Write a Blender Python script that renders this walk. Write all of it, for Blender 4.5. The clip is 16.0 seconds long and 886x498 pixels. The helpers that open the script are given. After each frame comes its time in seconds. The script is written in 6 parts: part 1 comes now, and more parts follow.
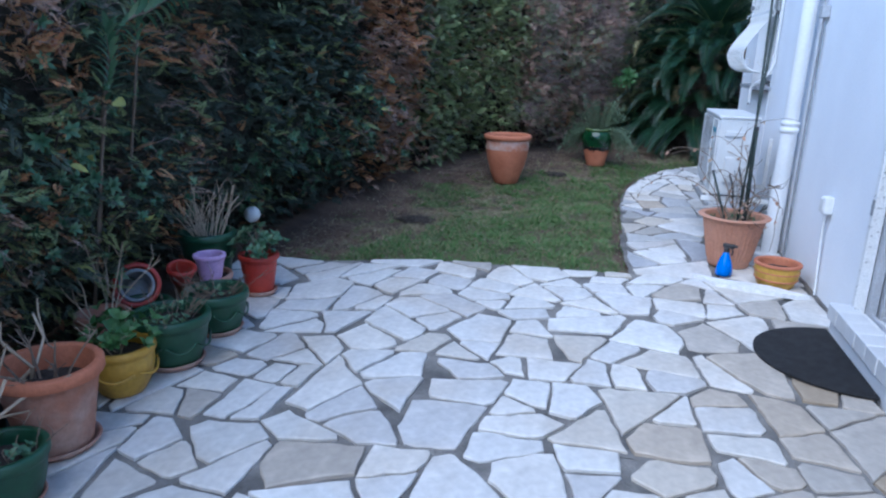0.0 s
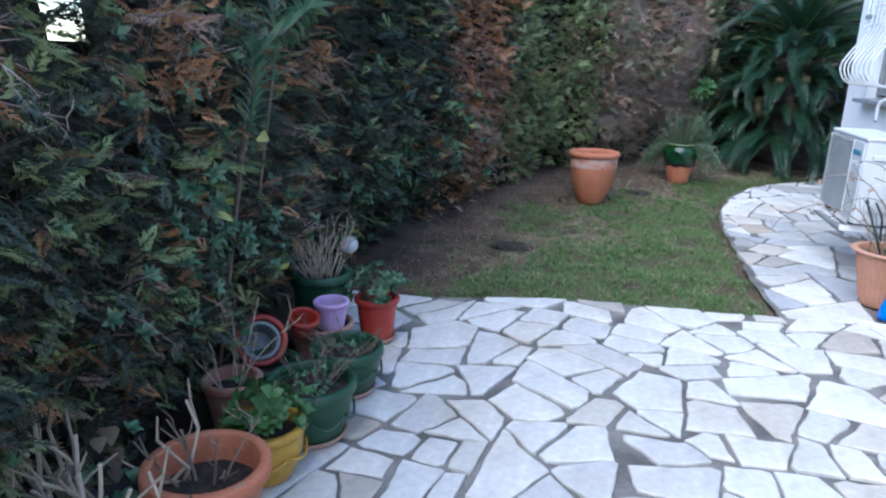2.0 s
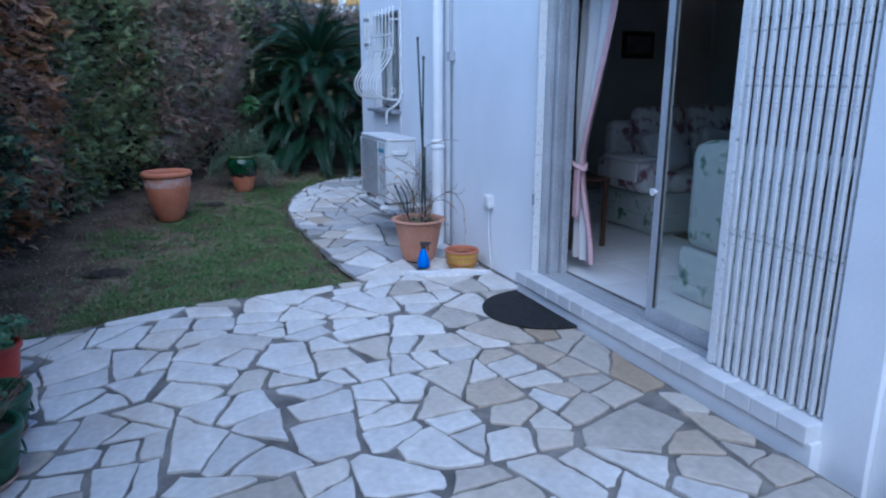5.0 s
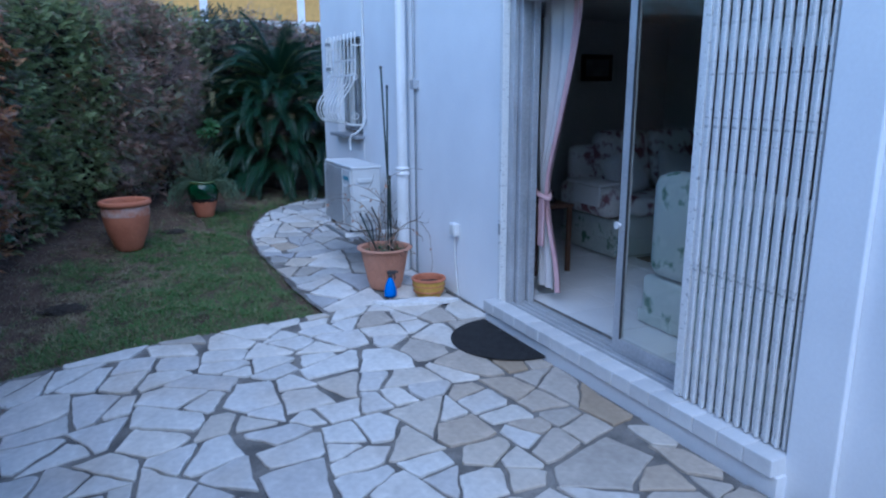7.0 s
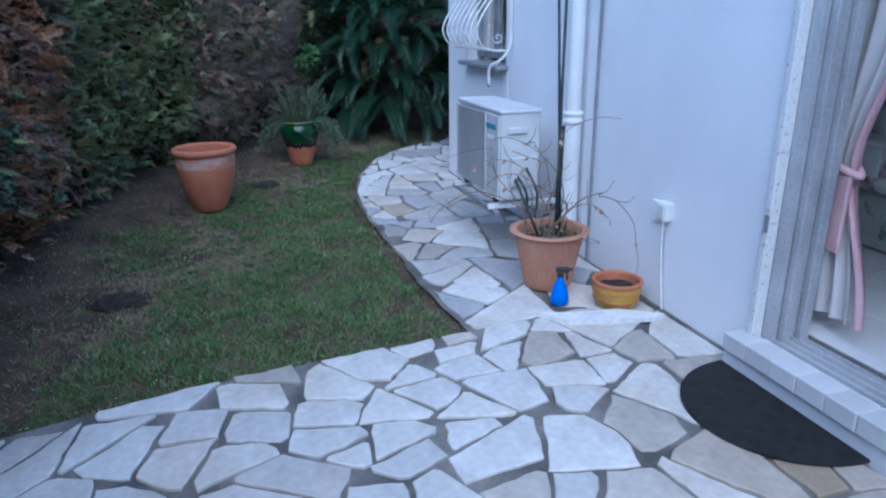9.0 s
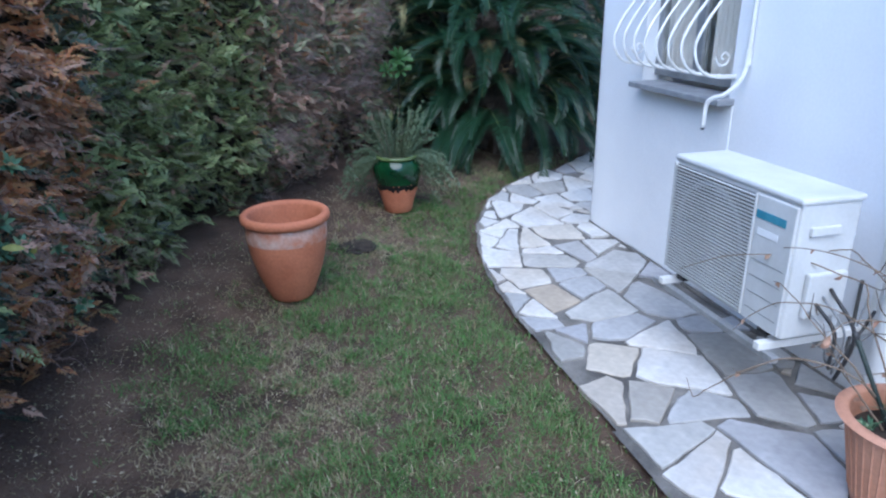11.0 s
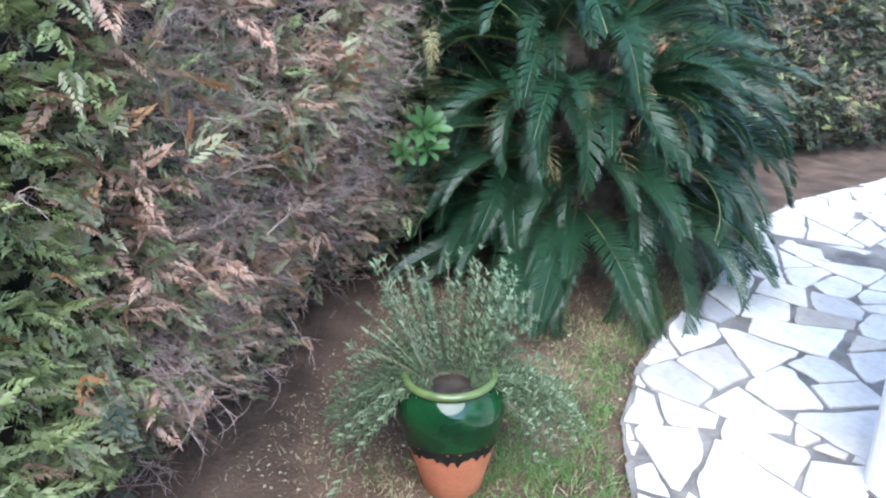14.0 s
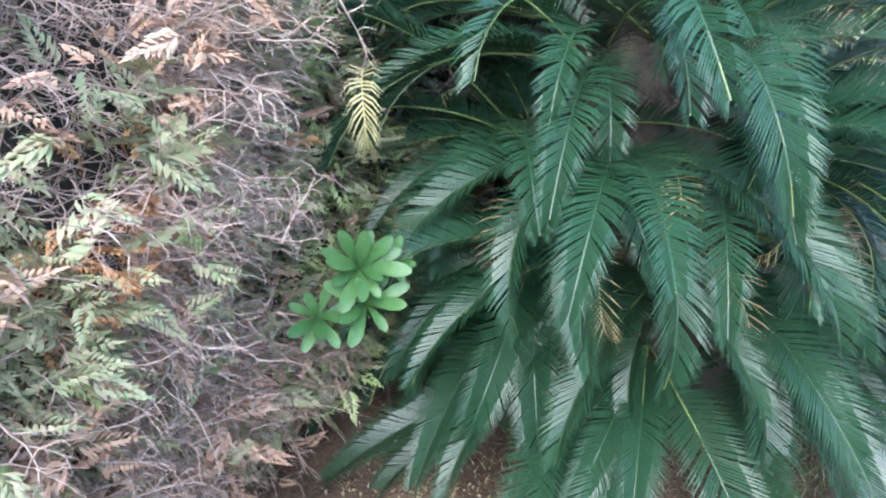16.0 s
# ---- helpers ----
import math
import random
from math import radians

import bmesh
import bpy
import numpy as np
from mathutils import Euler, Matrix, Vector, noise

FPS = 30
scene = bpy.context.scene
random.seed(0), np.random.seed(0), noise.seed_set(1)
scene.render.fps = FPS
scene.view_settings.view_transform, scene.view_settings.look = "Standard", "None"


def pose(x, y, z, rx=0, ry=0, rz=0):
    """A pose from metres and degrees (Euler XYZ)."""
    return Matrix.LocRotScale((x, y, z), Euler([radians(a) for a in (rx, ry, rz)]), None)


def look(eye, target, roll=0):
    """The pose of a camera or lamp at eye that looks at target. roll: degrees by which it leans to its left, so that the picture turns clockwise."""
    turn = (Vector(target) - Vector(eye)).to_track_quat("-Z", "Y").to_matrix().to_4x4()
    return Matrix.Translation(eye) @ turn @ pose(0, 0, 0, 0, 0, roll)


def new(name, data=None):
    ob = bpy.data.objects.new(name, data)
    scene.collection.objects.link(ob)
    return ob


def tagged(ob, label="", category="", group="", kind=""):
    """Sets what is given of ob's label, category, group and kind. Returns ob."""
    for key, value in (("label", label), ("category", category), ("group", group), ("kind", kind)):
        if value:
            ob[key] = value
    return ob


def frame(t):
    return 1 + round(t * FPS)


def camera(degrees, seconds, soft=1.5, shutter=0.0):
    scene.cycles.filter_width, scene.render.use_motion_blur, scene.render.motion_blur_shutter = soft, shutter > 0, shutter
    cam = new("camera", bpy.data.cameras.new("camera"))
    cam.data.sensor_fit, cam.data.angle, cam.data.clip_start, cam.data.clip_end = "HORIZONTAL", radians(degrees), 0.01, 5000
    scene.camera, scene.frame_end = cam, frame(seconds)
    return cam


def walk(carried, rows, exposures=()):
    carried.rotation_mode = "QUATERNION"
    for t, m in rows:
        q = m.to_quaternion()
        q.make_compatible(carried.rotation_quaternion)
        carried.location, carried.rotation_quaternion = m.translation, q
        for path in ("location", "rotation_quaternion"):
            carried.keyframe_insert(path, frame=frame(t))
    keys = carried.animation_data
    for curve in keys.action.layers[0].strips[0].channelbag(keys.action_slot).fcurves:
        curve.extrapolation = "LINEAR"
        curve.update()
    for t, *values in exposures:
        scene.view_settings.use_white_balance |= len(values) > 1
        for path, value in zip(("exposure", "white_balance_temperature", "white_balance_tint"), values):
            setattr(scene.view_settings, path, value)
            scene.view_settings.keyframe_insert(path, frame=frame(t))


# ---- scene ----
cam = camera(66.8, 16.0, 2.2)
PATH = [
    (0, (0.234, 0.117, 1.395), (0.094, 2.035, 0.847), 1.7),
    (0.5, (0.132, 0.275, 1.423), (-0.011, 2.191, 0.869), 2.0),
    (1, (-0.01, 0.455, 1.454), (-0.162, 2.373, 0.907), 2.0),
    (1.5, (-0.257, 0.601, 1.443), (-0.419, 2.518, 0.896), 2.0),
    (2, (-0.516, 0.561, 1.464), (-0.698, 2.478, 0.922), 1.7),
    (2.5, (-0.711, 0.335, 1.481), (-0.9, 2.252, 0.944), 1.6),
    (3, (-0.758, 0.14, 1.498), (-0.875, 2.062, 0.959), 1.4),
    (3.5, (-0.822, -0.038, 1.51), (-0.707, 1.888, 0.985), 1.2),
    (4, (-0.872, -0.09, 1.531), (-0.402, 1.785, 1.018), 0.7),
    (4.5, (-0.936, -0.108, 1.563), (-0.117, 1.644, 1.053), 0.3),
    (4.7, (-0.945, -0.116, 1.564), (0.003, 1.57, 1.055), 0.2),
    (6.8, (-0.989, -0.115, 1.739), (0.167, 1.45, 1.275), -0.4),
    (7, (-0.957, -0.076, 1.712), (0.164, 1.515, 1.254), -0.3),
    (7.5, (-0.823, 0.266, 1.626), (0.218, 1.911, 1.169), -0.2),
    (8, (-0.673, 0.687, 1.607), (0.306, 2.369, 1.145), -0.1),
    (8.2, (-0.591, 0.893, 1.593), (0.364, 2.581, 1.104), -0.2),
    (10.3, (-0.378, 3.115, 1.705), (0.391, 4.776, 0.9), -0.6),
    (10.5, (-0.386, 3.319, 1.734), (0.38, 4.986, 0.939), -0.5),
    (11, (-0.347, 3.838, 1.781), (0.419, 5.547, 1.079), -0.8),
    (11.5, (-0.316, 4.37, 1.792), (0.446, 6.1, 1.138), -1.0),
    (12, (-0.249, 4.891, 1.821), (0.533, 6.617, 1.18), -1.0),
    (12.5, (-0.129, 5.423, 1.825), (0.674, 7.143, 1.193), -1.1),
    (13, (0.058, 5.963, 1.771), (0.893, 7.666, 1.136), -1.3),
    (13.5, (0.312, 6.481, 1.798), (1.164, 8.171, 1.152), -1.3),
    (14, (0.575, 7.055, 1.779), (1.418, 8.744, 1.12), -1.2),
    (14.5, (0.858, 7.586, 1.785), (1.665, 9.264, 1.056), -1.4),
    (15, (1.081, 8.046, 1.844), (1.822, 9.729, 1.059), -1.6),
    (15.5, (1.307, 8.428, 1.957), (2.034, 10.091, 1.118), -1.7),
    (16, (1.676, 8.629, 2.067), (2.347, 10.295, 1.187), -4.3),
]
EXPOSURES = [(0, 1.1, 5350, 8), (1.5, 1.3, 5550, 8), (2.5, 1.75, 5950, 8), (3.5, 1.45, 5750, 8), (4, 1.0, 5450, 8), (4.5, 0.70, 5150, 8), (7, 0.45, 4750, 8), (8, 0.62, 4950, 8), (10.5, 1.13, 5250, 8), (11, 1.4, 5600, 8), (12, 1.70, 5450, 8), (13, 2.2, 5950, 8), (14.5, 2.75, 6300, 9), (16, 3.1, 6300, 7)]
walk(cam, [(t, look(eye, target, roll)) for t, eye, target, roll in PATH], EXPOSURES)

import itertools

# ---- light ----
world = bpy.data.worlds.new("evening_sky")
scene.world = world
world.use_nodes = True
sky = world.node_tree.nodes.new("ShaderNodeTexSky")
sky.sky_type = "NISHITA"
sky.sun_disc = False
sky.sun_elevation = radians(51.2)
sky.sun_rotation = radians(215.8)
sky.dust_density = 0.3
sky.ozone_density = 2.0
background = world.node_tree.nodes["Background"]
background.inputs["Strength"].default_value = 0.15
world.node_tree.links.new(sky.outputs["Color"], background.inputs["Color"])
sun_data = bpy.data.lights.new("sun", "SUN")
sun_data.energy = 1.45
sun_data.angle = radians(60)
sun_data.color = (1.0, 0.95, 0.9)
sun = new("sun", sun_data)
sun.matrix_world = look((-5.4, -7.5, 11.4), (0, 0, 0))

# ---- materials ----


def material(name, c1, c2, scale=6.0, fine=70.0, rough=0.6, bump=0.15, metal=0.0, vary=0.0, island=0.0, third=None,
             contrast=(0.35, 0.65), coords="Object", spec=0.5, through_light=0.0, speckle=(0.72, 1.25)):
    m = bpy.data.materials.new(name)
    m.use_nodes = True
    nt = m.node_tree
    n, l = nt.nodes, nt.links
    bsdf = n["Principled BSDF"]
    tc = n.new("ShaderNodeTexCoord")
    big = n.new("ShaderNodeTexNoise")
    big.inputs["Scale"].default_value, big.inputs["Detail"].default_value = scale, 5
    small = n.new("ShaderNodeTexNoise")
    small.inputs["Scale"].default_value, small.inputs["Detail"].default_value = fine, 4
    for node in (big, small):
        l.new(tc.outputs[coords], node.inputs["Vector"])
    ramp = n.new("ShaderNodeValToRGB")
    ramp.color_ramp.elements[0].position, ramp.color_ramp.elements[1].position = contrast
    ramp.color_ramp.elements[0].color, ramp.color_ramp.elements[1].color = (*c1, 1), (*c2, 1)
    if third:
        e = ramp.color_ramp.elements.new(min(0.99, contrast[1] + 0.12))
        e.color = (*third, 1)
    l.new(big.outputs["Fac"], ramp.inputs["Fac"])
    grain = n.new("ShaderNodeMapRange")
    grain.inputs["To Min"].default_value, grain.inputs["To Max"].default_value = speckle
    l.new(small.outputs["Fac"], grain.inputs["Value"])
    hsv = n.new("ShaderNodeHueSaturation")
    l.new(ramp.outputs["Color"], hsv.inputs["Color"])
    value = grain.outputs["Result"]
    for amount, kind, socket in ((vary, "ShaderNodeObjectInfo", "Random"), (island, "ShaderNodeNewGeometry", "Random Per Island")):
        if amount:
            info = n.new(kind)
            r = n.new("ShaderNodeMapRange")
            r.inputs["To Min"].default_value, r.inputs["To Max"].default_value = 1 - amount, 1 + amount
            l.new(info.outputs[socket], r.inputs["Value"])
            mul = n.new("ShaderNodeMath")
            mul.operation = "MULTIPLY"
            l.new(value, mul.inputs[0])
            l.new(r.outputs["Result"], mul.inputs[1])
            value = mul.outputs["Value"]
    l.new(value, hsv.inputs["Value"])
    l.new(hsv.outputs["Color"], bsdf.inputs["Base Color"])
    bsdf.inputs["Roughness"].default_value, bsdf.inputs["Metallic"].default_value = rough, metal
    bsdf.inputs["Specular IOR Level"].default_value = spec
    if bump:
        b = n.new("ShaderNodeBump")
        b.inputs["Strength"].default_value, b.inputs["Distance"].default_value = bump, 0.02
        l.new(small.outputs["Fac"], b.inputs["Height"])
        l.new(b.outputs["Normal"], bsdf.inputs["Normal"])
    if through_light:
        t = n.new("ShaderNodeBsdfTranslucent")
        l.new(hsv.outputs["Color"], t.inputs["Color"])
        mix = n.new("ShaderNodeMixShader")
        mix.inputs["Fac"].default_value = through_light
        l.new(bsdf.outputs["BSDF"], mix.inputs[1])
        l.new(t.outputs["BSDF"], mix.inputs[2])
        l.new(mix.outputs["Shader"], n["Material Output"].inputs["Surface"])
    return m


def palette(name, colours, rough=0.6, per="island", through_light=0.15, fine=60.0, spec=0.4, bump=0.1, patch=0.0, stain=None):
    """Each piece takes one of the colours by chance, with a fine grain."""
    m = bpy.data.materials.new(name)
    m.use_nodes = True
    n, l = m.node_tree.nodes, m.node_tree.links
    bsdf = n["Principled BSDF"]
    info = n.new("ShaderNodeNewGeometry" if per == "island" else "ShaderNodeObjectInfo")
    ramp = n.new("ShaderNodeValToRGB")
    els = ramp.color_ramp.elements
    while len(els) < len(colours):
        els.new(0.5)
    for i, c in enumerate(colours):
        els[i].position = i / max(1, len(colours) - 1)
        els[i].color = (*c, 1)
    tc = n.new("ShaderNodeTexCoord")
    small = n.new("ShaderNodeTexNoise")
    small.inputs["Scale"].default_value = fine
    small.inputs["Detail"].default_value = 5
    l.new(tc.outputs["Object"], small.inputs["Vector"])
    grain = n.new("ShaderNodeMapRange")
    grain.inputs["To Min"].default_value, grain.inputs["To Max"].default_value = 0.75, 1.25
    l.new(small.outputs["Fac"], grain.inputs["Value"])
    value = grain.outputs["Result"]
    if patch:
        wide = n.new("ShaderNodeTexNoise")
        wide.inputs["Scale"].default_value, wide.inputs["Detail"].default_value = patch, 6
        wide.inputs["Distortion"].default_value = 0.8
        l.new(tc.outputs["Object"], wide.inputs["Vector"])
        g2 = n.new("ShaderNodeMapRange")
        g2.inputs["From Min"].default_value, g2.inputs["From Max"].default_value = 0.3, 0.7
        g2.inputs["To Min"].default_value, g2.inputs["To Max"].default_value = 0.8, 1.12
        l.new(wide.outputs["Fac"], g2.inputs["Value"])
        mul = n.new("ShaderNodeMath")
        mul.operation = "MULTIPLY"
        l.new(value, mul.inputs[0])
        l.new(g2.outputs["Result"], mul.inputs[1])
        value = mul.outputs["Value"]
    hsv = n.new("ShaderNodeHueSaturation")
    l.new(info.outputs["Random Per Island" if per == "island" else "Random"], ramp.inputs["Fac"])
    l.new(ramp.outputs["Color"], hsv.inputs["Color"])
    if stain:
        spots = n.new("ShaderNodeTexNoise")
        spots.inputs["Scale"].default_value, spots.inputs["Detail"].default_value = 1.7, 8
        geo = n.new("ShaderNodeNewGeometry")
        l.new(geo.outputs["Position"], spots.inputs["Vector"])
        g3 = n.new("ShaderNodeMapRange")
        g3.inputs["From Min"].default_value, g3.inputs["From Max"].default_value = 0.48, 0.75
        g3.inputs["To Min"].default_value, g3.inputs["To Max"].default_value = 0.0, 0.75
        l.new(spots.outputs["Fac"], g3.inputs["Value"])
        mixc = n.new("ShaderNodeMix")
        mixc.data_type = "RGBA"
        mixc.inputs["B"].default_value = (*stain, 1)
        l.new(g3.outputs["Result"], mixc.inputs["Factor"])
        l.new(ramp.outputs["Color"], mixc.inputs["A"])
        l.new(mixc.outputs["Result"], hsv.inputs["Color"])
    l.new(value, hsv.inputs["Value"])
    l.new(hsv.outputs["Color"], bsdf.inputs["Base Color"])
    bsdf.inputs["Roughness"].default_value = rough
    bsdf.inputs["Specular IOR Level"].default_value = spec
    if bump:
        b = n.new("ShaderNodeBump")
        b.inputs["Strength"].default_value, b.inputs["Distance"].default_value = bump, 0.01
        l.new(small.outputs["Fac"], b.inputs["Height"])
        l.new(b.outputs["Normal"], bsdf.inputs["Normal"])
    if through_light:
        t = n.new("ShaderNodeBsdfTranslucent")
        l.new(hsv.outputs["Color"], t.inputs["Color"])
        mix = n.new("ShaderNodeMixShader")
        mix.inputs["Fac"].default_value = through_light
        l.new(bsdf.outputs["BSDF"], mix.inputs[1])
        l.new(t.outputs["BSDF"], mix.inputs[2])
        l.new(mix.outputs["Shader"], n["Material Output"].inputs["Surface"])
    return m


def glass(name, tint=(0.9, 0.95, 0.95)):
    m = bpy.data.materials.new(name)
    m.use_nodes = True
    b = m.node_tree.nodes["Principled BSDF"]
    b.inputs["Base Color"].default_value = (*tint, 1)
    b.inputs["Roughness"].default_value = 0.02
    b.inputs["Transmission Weight"].default_value = 1.0
    b.inputs["IOR"].default_value = 1.45
    return m


M_STONE = palette("quartzite_slab", [(0.52, 0.47, 0.40), (0.60, 0.585, 0.555), (0.68, 0.67, 0.645), (0.56, 0.55, 0.535), (0.68, 0.65, 0.60), (0.63, 0.62, 0.605), (0.52, 0.505, 0.49)],
                  rough=0.65, per="object", through_light=0, fine=25.0, patch=3.5, bump=0.3, stain=(0.50, 0.43, 0.35))
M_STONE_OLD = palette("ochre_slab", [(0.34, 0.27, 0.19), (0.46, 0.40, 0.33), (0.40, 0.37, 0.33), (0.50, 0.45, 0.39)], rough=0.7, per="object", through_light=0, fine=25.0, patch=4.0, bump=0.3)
M_STONE_DULL = palette("weathered_slab", [(0.32, 0.31, 0.29), (0.42, 0.42, 0.42), (0.38, 0.38, 0.40), (0.46, 0.45, 0.43), (0.34, 0.31, 0.27)], rough=0.7, per="object", through_light=0, fine=25.0, patch=4.0, bump=0.3)
M_MORTAR = material("mortar", (0.10, 0.095, 0.09), (0.25, 0.235, 0.215), 4, 60, 0.95, 0.6)
M_SOIL = material("dry_soil", (0.052, 0.032, 0.022), (0.13, 0.084, 0.058), 3.5, 60, 0.95, 0.9)
M_POTSOIL = material("potting_soil", (0.02, 0.016, 0.012), (0.06, 0.045, 0.035), 20, 120, 0.95, 1.0)
M_GRASS = palette("lawn_grass", [(0.045, 0.12, 0.028), (0.075, 0.185, 0.045), (0.11, 0.24, 0.06), (0.15, 0.24, 0.08), (0.24, 0.24, 0.12)], 0.6, through_light=0.25)
M_STRAW = palette("dry_grass", [(0.22, 0.18, 0.11), (0.34, 0.28, 0.18), (0.25, 0.24, 0.12), (0.54, 0.46, 0.34)], 0.8, through_light=0.2)
M_WALL = material("white_render", (0.79, 0.80, 0.82), (0.85, 0.86, 0.875), 1.6, 60, 0.85, 0.06, speckle=(0.95, 1.05))
M_WHITE = material("white_paint", (0.68, 0.68, 0.66), (0.80, 0.80, 0.79), 9, 60, 0.5, 0.08, speckle=(0.88, 1.08))
M_FLAKY = material("flaking_white_paint", (0.36, 0.36, 0.36), (0.76, 0.76, 0.75), 38, 120, 0.6, 0.4, contrast=(0.30, 0.40))
M_PIPE = material("white_pipe_paint", (0.74, 0.74, 0.73), (0.82, 0.82, 0.82), 3, 50, 0.5, 0.04, speckle=(0.92, 1.06))
M_CASING = material("dull_white_casing", (0.54, 0.55, 0.55), (0.64, 0.65, 0.65), 4, 60, 0.45, 0.04, speckle=(0.92, 1.06))
M_SILL = material("grey_stone_sill", (0.24, 0.25, 0.27), (0.34, 0.35, 0.37), 9, 90, 0.6, 0.1)
M_BRIGHT_SLAB = material("bright_white_slab", (0.66, 0.66, 0.65), (0.78, 0.78, 0.78), 5, 40, 0.6, 0.2)
M_TILE = material("white_sill_tile", (0.60, 0.61, 0.62), (0.72, 0.72, 0.72), 5, 60, 0.35, 0.05, vary=0.08, speckle=(0.92, 1.06))
M_FLOOR_TILE = material("white_floor_tile", (0.80, 0.80, 0.80), (0.86, 0.86, 0.86), 3, 50, 0.25, 0.03, vary=0.05, speckle=(0.92, 1.06))
M_ALU = material("grey_aluminium", (0.42, 0.43, 0.45), (0.52, 0.53, 0.55), 4, 60, 0.45, 0.03, metal=0.25)
M_GREY = material("grey_metal", (0.22, 0.23, 0.24), (0.34, 0.35, 0.36), 6, 60, 0.5, 0.1, metal=0.3)
M_BLACK = material("black_rubber", (0.012, 0.012, 0.013), (0.025, 0.025, 0.027), 20, 200, 0.9, 0.8)
M_TERRA = material("terracotta", (0.42, 0.14, 0.07), (0.52, 0.19, 0.10), 5, 60, 0.75, 0.15)
M_TERRA_PALE = material("weathered_terracotta", (0.36, 0.14, 0.08), (0.45, 0.30, 0.24), 6, 40, 0.85, 0.2)
M_LIME = material("limescale_terracotta", (0.46, 0.17, 0.09), (0.55, 0.40, 0.34), 9, 50, 0.85, 0.2)
M_TAN_POT = material("tan_plastic_pot", (0.44, 0.21, 0.13), (0.52, 0.27, 0.18), 4, 50, 0.6, 0.05)
M_YELLOW = material("yellow_pot_glaze", (0.42, 0.24, 0.03), (0.54, 0.32, 0.05), 6, 50, 0.4, 0.08)
M_GREEN_POT = material("green_plastic_pot", (0.012, 0.055, 0.026), (0.025, 0.085, 0.045), 6, 60, 0.4, 0.06)
M_GREEN_GLAZE = material("green_glaze", (0.003, 0.022, 0.009), (0.008, 0.048, 0.016), 8, 40, 0.06, 0.0)
M_BLACK_GLAZE = material("black_glaze_drip", (0.004, 0.006, 0.006), (0.012, 0.012, 0.012), 8, 40, 0.1, 0.0)
M_RED_POT = material("red_plastic_pot", (0.34, 0.03, 0.02), (0.45, 0.05, 0.03), 6, 60, 0.4, 0.05)
M_PINK = material("lilac_plastic_pot", (0.46, 0.30, 0.52), (0.53, 0.36, 0.58), 6, 60, 0.4, 0.03)
M_BLUE = material("blue_plastic", (0.0, 0.14, 0.62), (0.0, 0.18, 0.70), 6, 60, 0.3, 0.0)
M_DARK = material("dark_plastic", (0.02, 0.02, 0.022), (0.04, 0.04, 0.042), 8, 60, 0.5, 0.05)
M_STAKE = material("dark_green_stake", (0.012, 0.025, 0.022), (0.03, 0.045, 0.04), 8, 80, 0.6, 0.2)
M_TWIG = palette("dry_twig", [(0.10, 0.075, 0.055), (0.20, 0.15, 0.11), (0.30, 0.24, 0.18)], 0.85, through_light=0)
M_STEM_PALE = palette("pale_dry_stem", [(0.28, 0.21, 0.145), (0.50, 0.40, 0.29), (0.22, 0.165, 0.12)], 0.85, through_light=0)
M_BARK = material("dark_bark", (0.035, 0.027, 0.02), (0.09, 0.07, 0.055), 12, 70, 0.95, 0.9)
# near-black, so the depth between hedge sprays reads as shade
M_HEDGE_SHADE = material("hedge_inner_shade", (0.016, 0.017, 0.012), (0.045, 0.04, 0.03), 5, 30, 0.95, 1.0)
# two cypress greens: leaf colour plus the brighter or dimmer light on it
M_CYPRESS_LIT = palette("cypress_lit_green", [(0.21, 0.27, 0.11), (0.29, 0.36, 0.15), (0.37, 0.43, 0.20), (0.43, 0.46, 0.24)], 0.6, through_light=0.3)
M_CYPRESS_SHADED = palette("cypress_shaded_green", [(0.042, 0.062, 0.046), (0.068, 0.095, 0.068), (0.10, 0.13, 0.09), (0.12, 0.115, 0.085)], 0.65, through_light=0.15)
M_DEAD = palette("dead_cypress", [(0.31, 0.17, 0.12), (0.44, 0.27, 0.19), (0.52, 0.34, 0.25), (0.38, 0.30, 0.22)], 0.8, through_light=0.15)
M_RUST = palette("rust_cypress", [(0.42, 0.17, 0.085), (0.58, 0.28, 0.13), (0.60, 0.39, 0.19), (0.34, 0.16, 0.09)], 0.8, through_light=0.2)
M_GREYTWIG = palette("grey_dead_twigs", [(0.22, 0.15, 0.125), (0.42, 0.30, 0.26), (0.32, 0.24, 0.21), (0.50, 0.39, 0.35)], 0.85, through_light=0.05)
M_LEAF = palette("broad_leaf", [(0.055, 0.13, 0.07), (0.085, 0.18, 0.095), (0.13, 0.23, 0.13), (0.18, 0.25, 0.13)], 0.4, through_light=0.2)
M_LEAF_BRIGHT = palette("fresh_leaf", [(0.05, 0.13, 0.04), (0.075, 0.175, 0.055), (0.11, 0.21, 0.08)], 0.38, through_light=0.3)
M_LEAF_YELLOW = palette("yellow_leaf", [(0.35, 0.36, 0.08), (0.42, 0.42, 0.14)], 0.5, through_light=0.3)
M_SAGE = palette("grey_green_leaf", [(0.12, 0.18, 0.10), (0.18, 0.25, 0.15), (0.25, 0.31, 0.20)], 0.65, through_light=0.25)
M_CYCAD = palette("cycad_leaflet", [(0.010, 0.034, 0.018), (0.017, 0.052, 0.026), (0.030, 0.080, 0.038)], 0.36, through_light=0.12, spec=0.42)
M_FADING = palette("fading_cypress", [(0.22, 0.24, 0.13), (0.34, 0.30, 0.20), (0.22, 0.28, 0.15), (0.36, 0.33, 0.22)], 0.75, through_light=0.2)
M_RACHIS = material("cycad_rachis", (0.09, 0.14, 0.04), (0.17, 0.21, 0.07), 8, 60, 0.5, 0.05)
